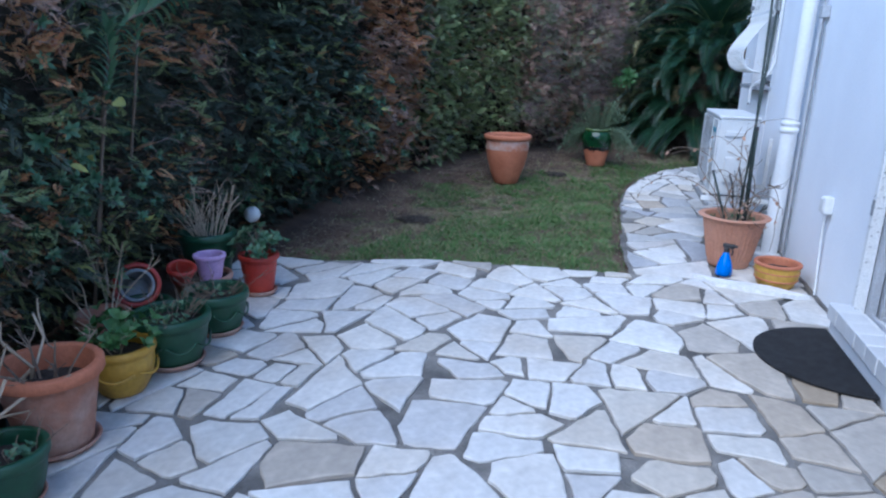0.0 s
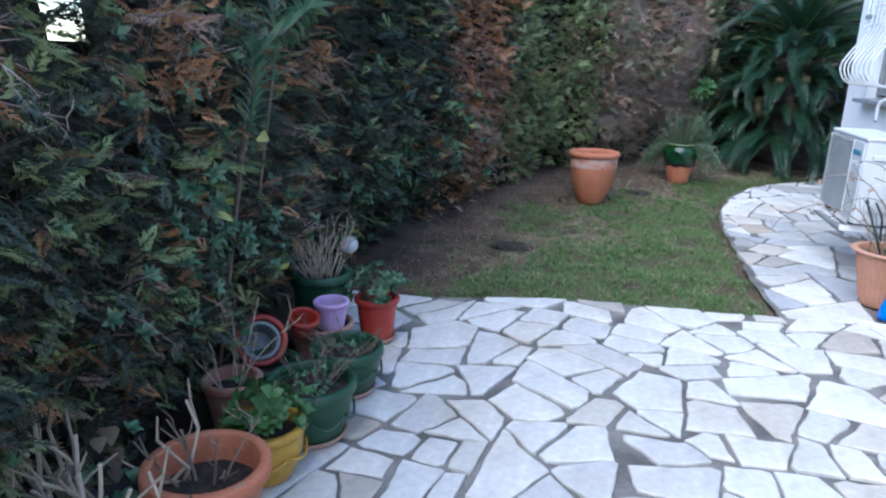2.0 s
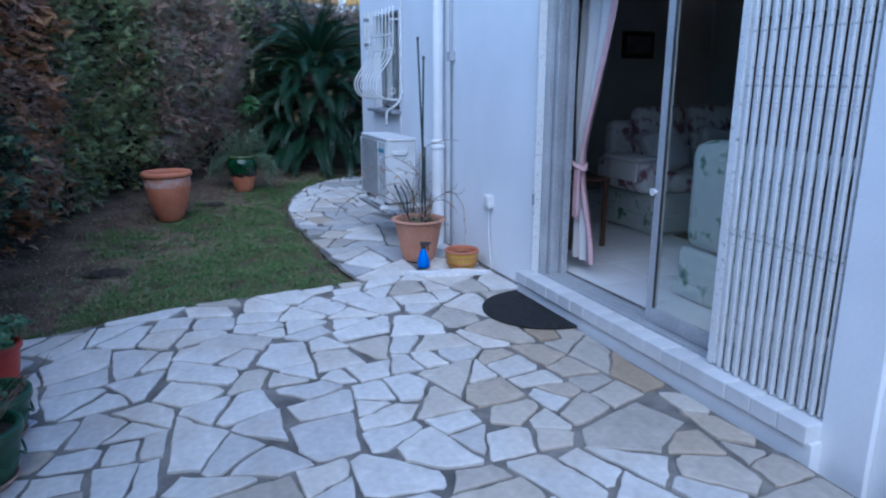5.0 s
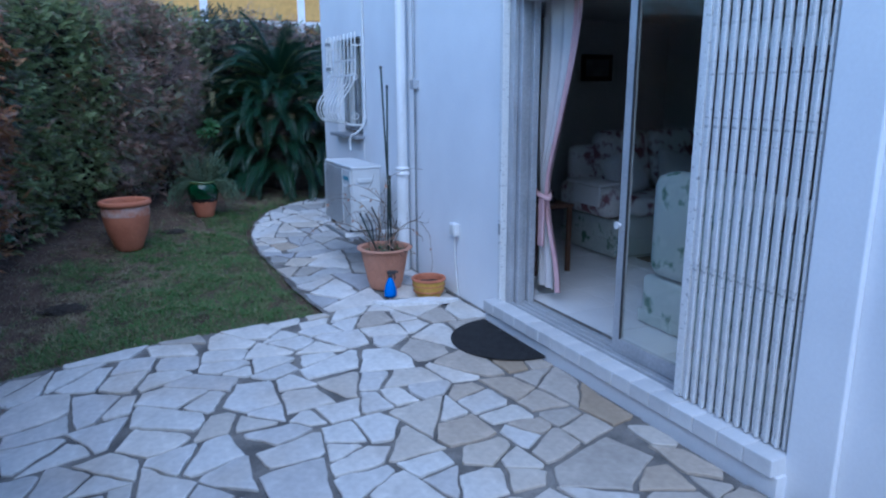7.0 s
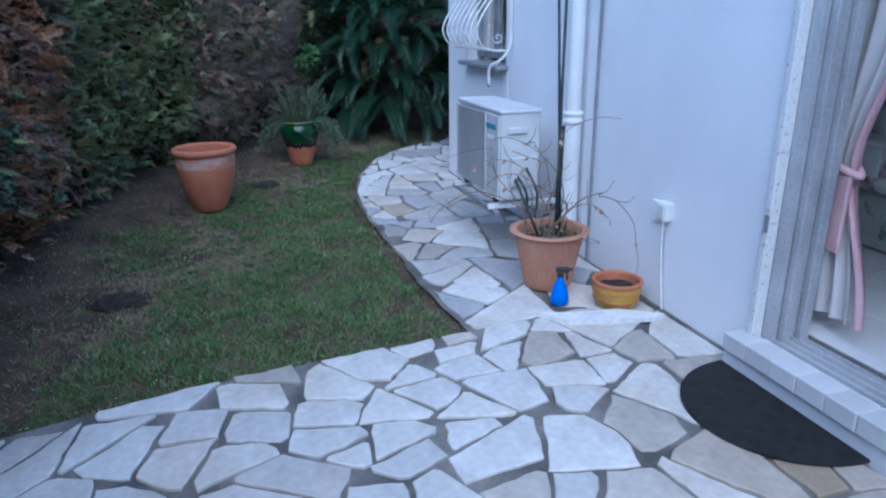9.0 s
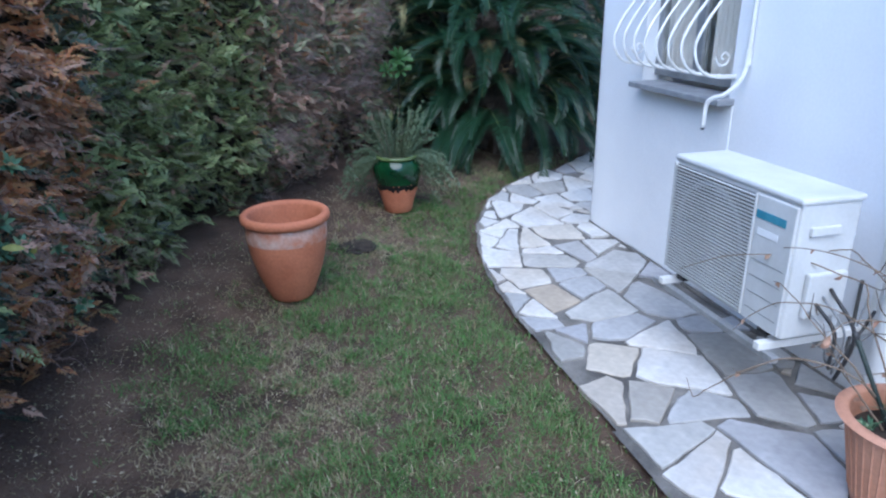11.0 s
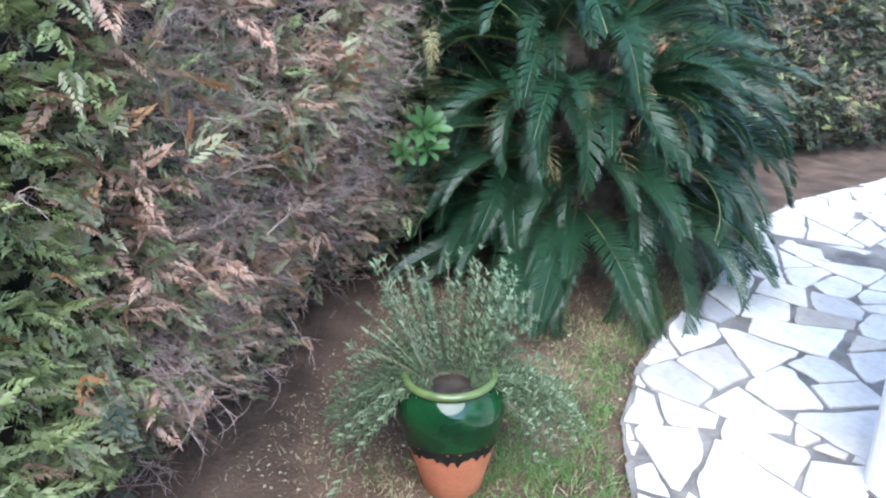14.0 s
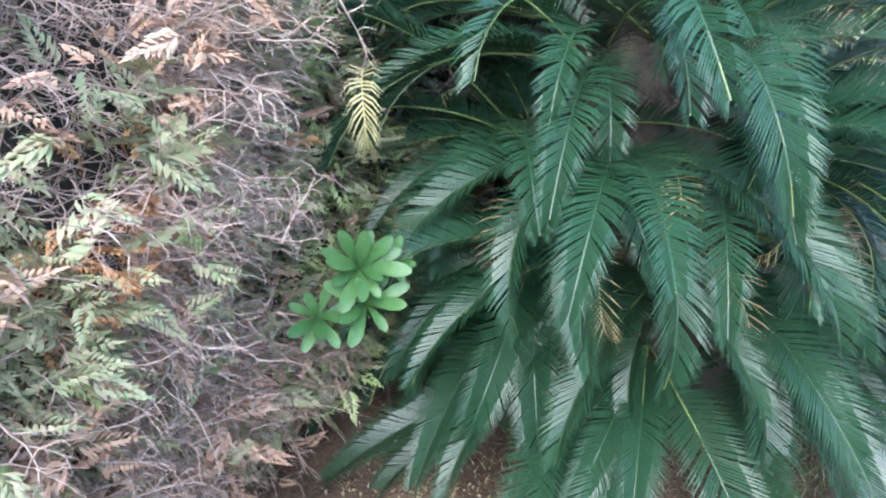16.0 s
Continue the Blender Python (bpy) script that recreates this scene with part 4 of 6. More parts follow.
def build_ac():
    y0, y1 = 1.40, 2.26
    x0, x1 = -0.57, -0.27
    z0, z1 = 0.41, 1.01
    a = in_house(thing("air_conditioner", HOUSE, "white outdoor air conditioner unit on a wall bracket", "air conditioner"))
    part("body", box(x0 + 0.012, x1, y0, y1, z0, z1, 0.014), M_CASING, a)
    part("lid", box(x0 + 0.002, x1 + 0.01, y0 - 0.008, y1 + 0.008, z1 - 0.012, z1 + 0.018, 0.012), M_CASING, a, "overhanging white lid")
    # fan opening: a flat dark plate gives its shade, behind horizontal slats
    fy0, fy1 = y0 + 0.25, y1 - 0.02
    part("fan_shade_plate", box(x0 + 0.006, x0 + 0.0115, fy0, fy1, z0 + 0.03, z1 - 0.03), M_DARK, a, "dark plate for the shade in the fan opening")
    part("fan_ring", lathe([(0.235, 0), (0.25, 0.002), (0.25, 0.004), (0.225, 0.004)], 40), M_GREY, a).matrix_local = pose(x0 + 0.006, (fy0 + fy1) / 2, (z0 + z1) / 2, 0, -90, 0)
    first = None
    n = 34
    for i in range(n):
        z = z0 + 0.035 + (z1 - z0 - 0.07) * i / (n - 1)
        if first is None:
            first = part("slat", box(-0.006, 0.005, -(fy1 - fy0) / 2, (fy1 - fy0) / 2, -0.0028, 0.0028), M_CASING, a)
            b = first
        else:
            b = new("slat", first.data)
            b.parent = a
        b.location = (x0 - 0.002, (fy0 + fy1) / 2, z)
    part("grille_edge", box(x0 - 0.008, x0 + 0.012, fy0 - 0.012, fy0, z0 + 0.02, z1 - 0.02, 0.003), M_CASING, a)
    part("grille_edge", box(x0 - 0.008, x0 + 0.012, fy1, fy1 + 0.012, z0 + 0.02, z1 - 0.02, 0.003), M_CASING, a)
    part("front_panel", box(x0 - 0.002, x0 + 0.0115, y0 + 0.01, fy0 - 0.013, z0 + 0.01, z1 - 0.02, 0.006), M_CASING, a)
    # thin grey strips on the panel stand in for shaded grooves
    for i in range(4):
        part("groove_shade", box(x0 - 0.0035, x0 - 0.0025, y0 + 0.03, fy0 - 0.03, z0 + 0.07 + i * 0.075, z0 + 0.073 + i * 0.075), M_GREY, a)
    part("badge", box(x0 - 0.005, x0 - 0.0025, y0 + 0.055, fy0 - 0.02, z1 - 0.12, z1 - 0.085, 0.001), material("teal_badge", (0.05, 0.24, 0.34), (0.08, 0.30, 0.40), 20, 90, 0.4, 0.0), a, "blue-green maker's badge")
    part("sticker", box(x0 - 0.0045, x0 - 0.0025, y0 + 0.09, fy0 - 0.04, z1 - 0.19, z1 - 0.16), M_WALL, a, "white rating sticker")
    part("valve_cover", box(x0 + 0.08, x1 - 0.03, y0 - 0.03, y0 - 0.001, z0 + 0.10, z0 + 0.30, 0.008), M_CASING, a, "white valve cover")
    part("handle", box(x0 + 0.06, x0 + 0.20, y0 - 0.018, y0 - 0.001, z1 - 0.14, z1 - 0.10, 0.006), M_CASING, a, "moulded handle")
    for i in range(4):
        pts = bent([(x0 + 0.10 + i * 0.03, y0 - 0.03, z0 + 0.14 + i * 0.03), (x0 + 0.12 + i * 0.03, y0 - 0.11 - 0.02 * i, z0 + 0.08), (x0 + 0.18 + i * 0.02, y0 - 0.09, z0 - 0.08 - i * 0.03), (x1 + 0.10, y0 + 0.02, z0 - 0.12), (-0.02, y0 + 0.05 * i, z0 + 0.05 * i)], 6)
        part("hose", tube(pts, 0.008 if i % 2 else 0.005, sides=6), M_DARK if i % 2 else M_GREY, a, "dark insulated hose", True)
    for y in (y0 + 0.12, y1 - 0.12):
        part("foot", box(x0 + 0.02, x1 - 0.02, y - 0.03, y + 0.03, z0 - 0.025, z0 + 0.002, 0.004), M_DARK, a, "dark rubber foot")
    b = in_house(thing("wall_bracket", HOUSE, "white steel wall bracket carrying the air conditioner", "bracket"))
    for y in (y0 + 0.06, y1 - 0.06):
        part("arm", box(-0.62, 0.004, y - 0.018, y + 0.018, z0 - 0.062, z0 - 0.026, 0.003), M_WHITE, b)
        part("upright", box(-0.03, 0.004, y - 0.0175, y + 0.0175, z0 - 0.025, z0 + 0.38, 0.003), M_WHITE, b)
    part("cross_rail", box(-0.60, -0.565, y0 - 0.02, y1 + 0.04, z0 - 0.094, z0 - 0.063, 0.003), M_GREY, b, "dark weathered rail")
    part("cross_rail", box(-0.30, -0.265, y0 - 0.02, y1 + 0.04, z0 - 0.094, z0 - 0.063, 0.003), M_GREY, b)


def armchair(m, mat, label, wide=0.85):
    c = thing("armchair", m, label, "armchair", "living room seats")
    w = wide / 2
    part("base", box(-w, w, -0.42, 0.40, 0.06, 0.34, 0.04), mat, c, shade=True)
    part("seat_cushion", box(-w + 0.16, w - 0.16, -0.40, 0.22, 0.345, 0.50, 0.05), mat, c, shade=True)
    part("backrest", box(-w + 0.05, w - 0.05, 0.16, 0.42, 0.345, 1.04, 0.09), mat, c, shade=True)
    for s in (-1, 1):
        bm = box(min(s * w, s * (w - 0.18)), max(s * w, s * (w - 0.18)), -0.42, 0.30, 0.345, 0.60, 0.07)
        part("arm", bm, mat, c, shade=True)
    part("valance", box(-w - 0.008, w + 0.008, -0.428, 0.408, 0.012, 0.10, 0.006), mat, c)
    bm = box(-0.22, 0.22, -0.06, 0.06, -0.2, 0.2, 0.055)
    part("cushion", bm, mat, c, "loose patterned cushion", True).matrix_local = pose(0.0, 0.06, 0.70, -18, 8, 0)
    return c


def sofa(m):
    c = thing("sofa", m, "cream floral two-seat sofa with a white throw over its arm", "sofa", "living room seats")
    w = 0.83
    part("base", box(-w, w, -0.40, 0.42, 0.08, 0.33, 0.03), M_FABRIC_GREEN, c, "green leafy print base", True)
    part("valance", box(-w - 0.008, w + 0.008, -0.41, 0.428, 0.02, 0.16, 0.008), M_FABRIC_GREEN, c, "green leafy print valance")
    for k in (-1, 1):
        x = k * 0.31
        part("seat_cushion", box(x - 0.30, x + 0.30, -0.41, 0.16, 0.335, 0.49, 0.05), M_FABRIC, c, shade=True)
        part("back_cushion", box(-0.30, 0.30, -0.10, 0.10, -0.26, 0.26, 0.085), M_FABRIC, c, "floral back cushion", True).matrix_local = pose(x, 0.22, 0.75, -14, 0, 0)
        part("arm", box(k * w - 0.10, k * w + 0.10, -0.40, 0.36, 0.335, 0.60, 0.075), M_FABRIC, c, shade=True)
        part("loose_cushion", box(-0.20, 0.20, -0.06, 0.06, -0.19, 0.19, 0.055), M_CLOTH, c, "plain cream cushion", True).matrix_local = pose(x - 0.12, 0.01, 0.64, -28, 14 * k, 0)
    part("backrest", box(-w + 0.02, w - 0.02, 0.27, 0.43, 0.335, 0.88, 0.06), M_FABRIC, c, shade=True)
    bm = box(-0.125, 0.125, -0.30, 0.22, 0.0, 0.035, 0.015)
    box(0.095, 0.125, -0.29, 0.02, -0.30, 0.0, 0.012, bm)
    box(-0.125, -0.095, -0.29, 0.10, -0.16, 0.0, 0.012, bm)
    part("throw", bm, M_CLOTH, c, "white cloth over the arm", True).matrix_local = pose(-w, -0.02, 0.59)
    return c


def build_room():
    z = 0.165
    x1, y0, y1, top = 4.6, -4.5, 2.85, 2.6
    bm = bmesh.new()
    box(0.245, x1 + 0.1, y0, y1, 0.0, z - 0.006, 0, bm)
    fl = in_house(link("floor", bm, M_MORTAR))
    tagged(fl, "white tiled living room floor", "floor", kind="structure")
    first = None
    s = 0.45
    for i in range(10):
        for j in range(16):
            x, y = 0.25 + s * (i + 0.5), y0 + s * (j + 0.5)
            if first is None:
                first = part("floor_tile", box(-s / 2 + 0.003, s / 2 - 0.003, -s / 2 + 0.003, s / 2 - 0.003, -0.004, 0.002, 0.0015), M_FLOOR_TILE, fl)
                t = first
            else:
                t = new("floor_tile", first.data)
                t.parent = fl
            t.location = (x, y, z - 0.001)
    tagged(in_house(link("wall_room_back", box(x1, x1 + 0.1, y0, y1, z, top), M_ROOM)), "dim beige living room wall", "wall", kind="structure")
    tagged(in_house(link("wall_room_side", box(0.241, x1, y1, y1 + 0.1, z, top), M_ROOM)), "dim beige living room side wall", "wall", kind="structure")
    tagged(in_house(link("wall_room_near", box(0.241, x1, y0 - 0.1, y0, z, top), M_ROOM)), "dim beige living room wall", "wall", kind="structure")
    tagged(in_house(link("ceiling", box(0.241, x1 + 0.1, y0, y1, top, top + 0.1), M_ROOM)), "dim plain living room ceiling", "ceiling", kind="structure")
    # furniture
    sofa(HOUSE @ pose(2.46, 0.57, z, 0, 0, -2) @ Matrix.Diagonal((1.06, 1.06, 1.14, 1)))
    armchair(HOUSE @ pose(0.99, -1.72, z, 0, 0, 88), M_FABRIC_GREEN, "pale armchair with a leafy print, back to the garden", 0.9)
    t = in_house(thing("side_table", HOUSE @ pose(0.75, -0.18, z), "small dark wooden side table beside the curtain", "table"))
    t.matrix_world = HOUSE @ pose(0.78, 0.22, z)
    part("top", box(-0.2, 0.2, -0.2, 0.2, 0.57, 0.60, 0.008), M_WOOD, t)
    for x in (-0.17, 0.17):
        for y in (-0.17, 0.17):
            part("leg", box(x - 0.018, x + 0.018, y - 0.018, y + 0.018, 0, 0.569, 0.004), M_WOOD, t)
    tel = thing("telephone", HOUSE @ pose(0.78, 0.22, z + 0.601), "small black telephone on the side table", "telephone")
    part("base", box(-0.09, 0.09, -0.08, 0.08, 0, 0.05, 0.015), M_DARK, tel)
    part("receiver", tube(bent([(-0.1, 0, 0.055), (-0.09, 0, 0.08), (0, 0, 0.09), (0.09, 0, 0.08), (0.1, 0, 0.055)], 4), 0.02, sides=8), M_DARK, tel, shade=True)
    pic = thing("picture_frame", HOUSE @ pose(3.35, 2.845, 2.0, 0, 0, 90), "dark framed picture on the back wall", "picture")
    part("frame", box(-0.03, -0.001, -0.25, 0.25, -0.17, 0.17, 0.008), M_WOOD, pic)
    part("print", box(-0.034, -0.031, -0.19, 0.19, -0.11, 0.11), M_GREY, pic, "dim grey print")
    cab = thing("wardrobe", HOUSE @ pose(4.3, 0.9, z), "tall dark wooden cabinet against the back wall", "cabinet")
    part("body", box(-0.25, 0.28, -0.75, 0.75, 0.0, 2.1, 0.01), M_WOOD, cab)
    for y in (-0.37, 0.37):
        d = part("door", box(-0.272, -0.252, y - 0.35, y + 0.35, 0.1, 2.05, 0.006), M_WOOD, cab)
        part("knob", lathe([(0, 0), (0.008, 0), (0.014, 0.015), (0, 0.025)], 12), M_ALU, d, "brass knob").matrix_local = pose(-0.272, y - math.copysign(0.3, y), 1.05, 0, -90, 0)
    rug = thing("rug", HOUSE @ pose(2.5, -0.62, z + 0.003), "dark brown rug on the white floor", "rug")
    part("carpet", box(-0.7, 0.7, -0.75, 0.75, 0, 0.01, 0.003), M_WOOD, rug)
    # curtain gathered to one side
    cur = in_house(thing("curtain", HOUSE, "sheer white curtain with pink trim, tied back", "curtain"))
    bm = bmesh.new()
    rows = []
    for k in range(25):
        zz = z + 0.09 + (2.24 - z) * k / 24
        tie = math.exp(-((zz - 0.98) / 0.30) ** 2)
        width = 0.17 + 0.26 * smooth(1.0, 2.3, zz) + 0.06 * smooth(0.9, 0.2, zz)
        width *= 1 - 0.45 * tie
        row = []
        for i in range(46):
            f = i / 45
            y = -0.40 - width * f
            x = 0.34 + 0.020 * math.sin(f * 17 + 0.8 * math.sin(zz * 3)) * (1 - 0.4 * tie)
            row.append(bm.verts.new((x, y, zz)))
        rows.append(row)
    for a, b in zip(rows, rows[1:]):
        for i in range(45):
            bm.faces.new((a[i], a[i + 1], b[i + 1], b[i]))
    part("cloth", bm, M_CURTAIN, cur, shade=True)
    bm = bmesh.new()
    rows = []
    for k in range(25):
        zz = z + 0.09 + (2.24 - z) * k / 24
        tie = math.exp(-((zz - 0.98) / 0.30) ** 2)
        width = (0.14 + 0.24 * smooth(1.0, 2.3, zz) + 0.10 * smooth(0.9, 0.2, zz)) * (1 - 0.45 * tie)
        rows.append([bm.verts.new((0.32 + 0.018 * math.sin(i * 1.4 + zz * 2), -0.42 - width - 0.010 * i, zz)) for i in range(7)])
    for a, b in zip(rows, rows[1:]):
        for i in range(6):
            bm.faces.new((a[i], a[i + 1], b[i + 1], b[i]))
    part("trim", bm, M_CURTAIN_EDGE, cur, "pink frilled edge", True)
    part("tie", tube(bent([(0.27, -0.40, 1.02), (0.26, -0.5, 0.97), (0.30, -0.58, 0.94), (0.36, -0.5, 0.97)], 6), 0.018, sides=7), M_CURTAIN_EDGE, cur, "pink fabric tie", True)
    part("tail", box(0.265, 0.285, -0.56, -0.49, 0.58, 0.94, 0.008), M_CURTAIN_EDGE, cur, "pink hanging tie end")


build_walls()
build_sill()
build_door()
build_grille()
build_window()
build_pipes()
build_ac()
build_room()


def build_mat():
    bm = bmesh.new()
    n = 36
    top, low, mid = [], [], []
    for i in range(n + 1):
        a = math.pi * i / n
        for ring, r, z in ((low, 0.415, 0.0), (mid, 0.417, 0.010), (top, 0.409, 0.014)):
            ring.append(bm.verts.new((-r * math.sin(a) * 1.06, r * math.cos(a), z)))
    for a, b in ((low, mid), (mid, top)):
        for i in range(n + 1):
            bm.faces.new((a[i], a[(i + 1) % (n + 1)], b[(i + 1) % (n + 1)], b[i]))
    bm.faces.new(top)
    bm.faces.new(low[::-1])
    m = link("doormat", bm, M_BLACK)
    m.matrix_world = HOUSE @ pose(-0.112, -0.78, 0.004)
    tagged(m, "black half-round rubber doormat against the door sill", "doormat")


build_mat()
# plain walls that close the terrace behind
bm = box(-2.6, 1.6, -6.2, -6.0, -0.2, 2.6)
tagged(link("wall_back", bm, M_WALL), "plain white garden wall behind the terrace", "wall", kind="structure")


def build_neighbour():
    b = thing("apartment_building", pose(8, 30, 0, 0, 0, -14), "ochre apartment building with white posts beyond the hedge", "building")
    part("wall", box(-16, 16, 0.4, 9, -1, 11), M_OCHRE, b)
    for z in (1.6, 4.45, 7.4, 10.4):
        part("slab", box(-16.2, 16.2, -0.5, 0.399, z, z + 0.22, 0.02), M_WALL, b, "pale balcony slab")
        part("parapet", box(-16.1, 16.1, -0.45, -0.35, z + 0.26, z + 1.25, 0.02), M_OCHRE, b)
    for i in range(9):
        x = -16 + i * 4
        part("post", box(x - 0.16, x + 0.16, -0.52, -0.2, -1, 10.8, 0.02), M_WALL, b, "white post")
    for z in (2.4, 5.2, 8.1):
        for i in range(8):
            x = -14 + i * 4
            w = part("window", box(x - 0.7, x + 0.7, 0.34, 0.41, z, z + 1.5, 0.02), M_GREY, b)
    part("roof", box(-16.4, 16.4, -0.6, 9.2, 11, 11.25, 0.02), M_TERRA, b)


build_neighbour()

# ---- hedge ----
_seg = []
_run = 0.0
for (x0, y0), (x1, y1) in zip(HEDGE_LINE, HEDGE_LINE[1:]):
    L = math.hypot(x1 - x0, y1 - y0)
    _seg.append((_run, L, x0, y0, (x1 - x0) / L, (y1 - y0) / L))
    _run += L
HEDGE_LENGTH = _run


def hedge_point(s, z, out=0.0):
    """A place on the hedge's face at s metres along it, and the way out of it."""
    for a, L, x0, y0, dx, dy in _seg:
        if s <= a + L or a + L >= HEDGE_LENGTH - 1e-6:
            break
    x, y = x0 + dx * (s - a), y0 + dy * (s - a)
    nx, ny = dy, -dx
    k = 0.28 * noise.noise((s * 1.1, z * 1.1, 1.0)) + 0.16 * noise.noise((s * 2.6, z * 2.6, 4.0))
    foot = (0.30 - 0.2 * smooth(6.2, 6.8, y) * (1 - smooth(8.0, 8.6, y))) * (1 - smooth(0.0, 0.75, z))
    crown = 0.45 * smooth(2.35, 2.95, z)
    d = k * 0.8 - foot - crown + out
    return Vector((x + nx * d, y + ny * d, z + ground_z(x, y) - 0.03)), Vector((nx, ny, 0))


def hedge_height(s):
    return 2.75 - 0.55 * (1 - smooth(6.0, 8.6, s)) + 0.18 * noise.noise((s * 0.8, 0, 8)) + 0.06 * noise.noise((s * 3, 0, 2))


def dead_share(p):
    """How much of the foliage is dead there."""
    x, y, z = p
    v = 0.10 - 0.07 * (y < 6) + 0.25 * max(0, noise.noise((x * 1.1, y * 1.1, z * 0.9 + 5)))
    for cx, cy, r, k in ((-0.92, 7.25, 0.55, 0.95), (1.45, 10.0, 0.75, 0.9), (0.78, 9.3, 0.62, 0.8), (-1.6, 4.2, 0.5, 0.2), (4.5, 12.0, 1.5, 0.6)):
        d = math.hypot(x - cx, y - cy) + 0.25 * noise.noise((x * 2, y * 2, z * 1.6))
        v = max(v, k * (1 - smooth(r * 0.6, r * 1.15, d)))
    for cx, cy, cz, r in ((-1.65, 2.75, 1.44, 0.26), (-1.62, 3.68, 1.40, 0.20), (-1.6, 4.29, 1.42, 0.22), (-1.65, 3.04, 1.19, 0.16), (-1.7, 1.84, 1.48, 0.2), (2.7, 11.3, 2.4, 0.3), (-0.62, 7.72, 0.35, 0.42)):
        d = math.dist((x, y, z), (cx, cy, cz))
        v = max(v, 0.95 * (1 - smooth(r * 0.6, r, d)))
    return v


def spray_template(rng, fingers, length, width):
    """A flat branching spray: a stalk with leaflets in two rows, drooping at the ends."""
    verts, faces = [], []

    def leaf(bx, by, ax, L, w, dz):
        c, s = math.cos(ax), math.sin(ax)
        px, py = -s, c
        i = len(verts)
        verts.extend([(bx, by, dz), (bx + c * L * 0.5 + px * w, by + s * L * 0.5 + py * w, dz + 0.04 * L),
                      (bx + c * L, by + s * L, dz - 0.22 * L), (bx + c * L * 0.5 - px * w, by + s * L * 0.5 - py * w, dz - 0.05 * L)])
        faces.append((i, i + 1, i + 2, i + 3))
    for i in range(fingers):
        f = (i + 0.6) / fingers
        side = 1 if i % 2 else -1
        L = length * (0.5 * (1 - f) + 0.22) * rng.uniform(0.8, 1.2)
        leaf(0.0, f * 0.75, math.pi / 2 - side * rng.uniform(0.55, 0.95), L, width * rng.uniform(0.7, 1.3), -0.12 * f * f)
        leaf(side * 0.1 * (1 - f), f * 0.75 + 0.05, math.pi / 2 - side * rng.uniform(0.2, 0.6), L * 0.7, width * 0.9, -0.1 * f * f + 0.03)
    leaf(0, 0.6, math.pi / 2, 0.4, width, -0.1)
    return verts, faces


def twig_template(rng):
    """A crooked dead branchlet that forks twice."""
    verts, faces = [], []

    def stick(a, b, w, v):
        d = (b - a).normalized()
        s = d.orthogonal().normalized()
        u = d.cross(s)
        i = len(verts)
        for p, r in ((a, w), (b, v)):
            verts.extend([p + s * r, p - s * r * 0.5 + u * r * 0.87, p - s * r * 0.5 - u * r * 0.87])
        faces.extend([(i + k, i + (k + 1) % 3, i + 3 + (k + 1) % 3, i + 3 + k) for k in range(3)])

    def grow(p, d, length, w, depth):
        n = 4 if depth == 0 else 3
        for k in range(n):
            d = (d + Vector((rng.gauss(0, 0.28), rng.gauss(0, 0.28), rng.gauss(-0.04, 0.22)))).normalized()
            q = p + d * length / n
            stick(p, q, w * (1 - 0.7 * k / n), w * (1 - 0.7 * (k + 1) / n))
            p = q
            if depth < 2 and (depth == 0 or rng.random() < 0.6):
                for _ in range(2 if depth == 0 and rng.random() < 0.5 else 1):
                    e = (d + Vector((rng.gauss(0, 0.7), rng.gauss(0, 0.4), rng.gauss(0, 0.5)))).normalized()
                    grow(p, e, length * rng.uniform(0.3, 0.55), w * 0.6, depth + 1)
    grow(Vector((0, 0, 0)), Vector((0, 1, 0)), 1.0, 0.016, 0)
    return [tuple(v) for v in verts], faces


def leaf_template(length=1.0, width=0.2):
    """A broad leaf folded along its rib, arching."""
    v, f = [], []
    n = 4
    for i in range(n + 1):
        t = i / n
        w = width * math.sin(math.pi * min(0.97, t * 0.9 + 0.07)) if i < n else 0.004
        z = 0.12 * math.sin(t * 2.2) - 0.25 * t * t
        v.extend([(-w, t * length, z + 0.35 * w), (0, t * length, z), (w, t * length, z + 0.35 * w)])
    for i in range(n):
        a = i * 3
        f.extend([(a, a + 1, a + 4, a + 3), (a + 1, a + 2, a + 5, a + 4)])
    return v, f


def spoon_template():
    """A leaf that widens to a round tip."""
    v, f = [], []
    for t, w in ((0, 0.02), (0.25, 0.05), (0.5, 0.095), (0.75, 0.14), (0.92, 0.11), (1.0, 0.04)):
        z = 0.10 * math.sin(t * 2.5) - 0.18 * t * t
        v.extend([(-w, t, z + 0.25 * w), (0, t, z), (w, t, z + 0.25 * w)])
    for i in range(5):
        a = i * 3
        f.extend([(a, a + 1, a + 4, a + 3), (a + 1, a + 2, a + 5, a + 4)])
    return v, f


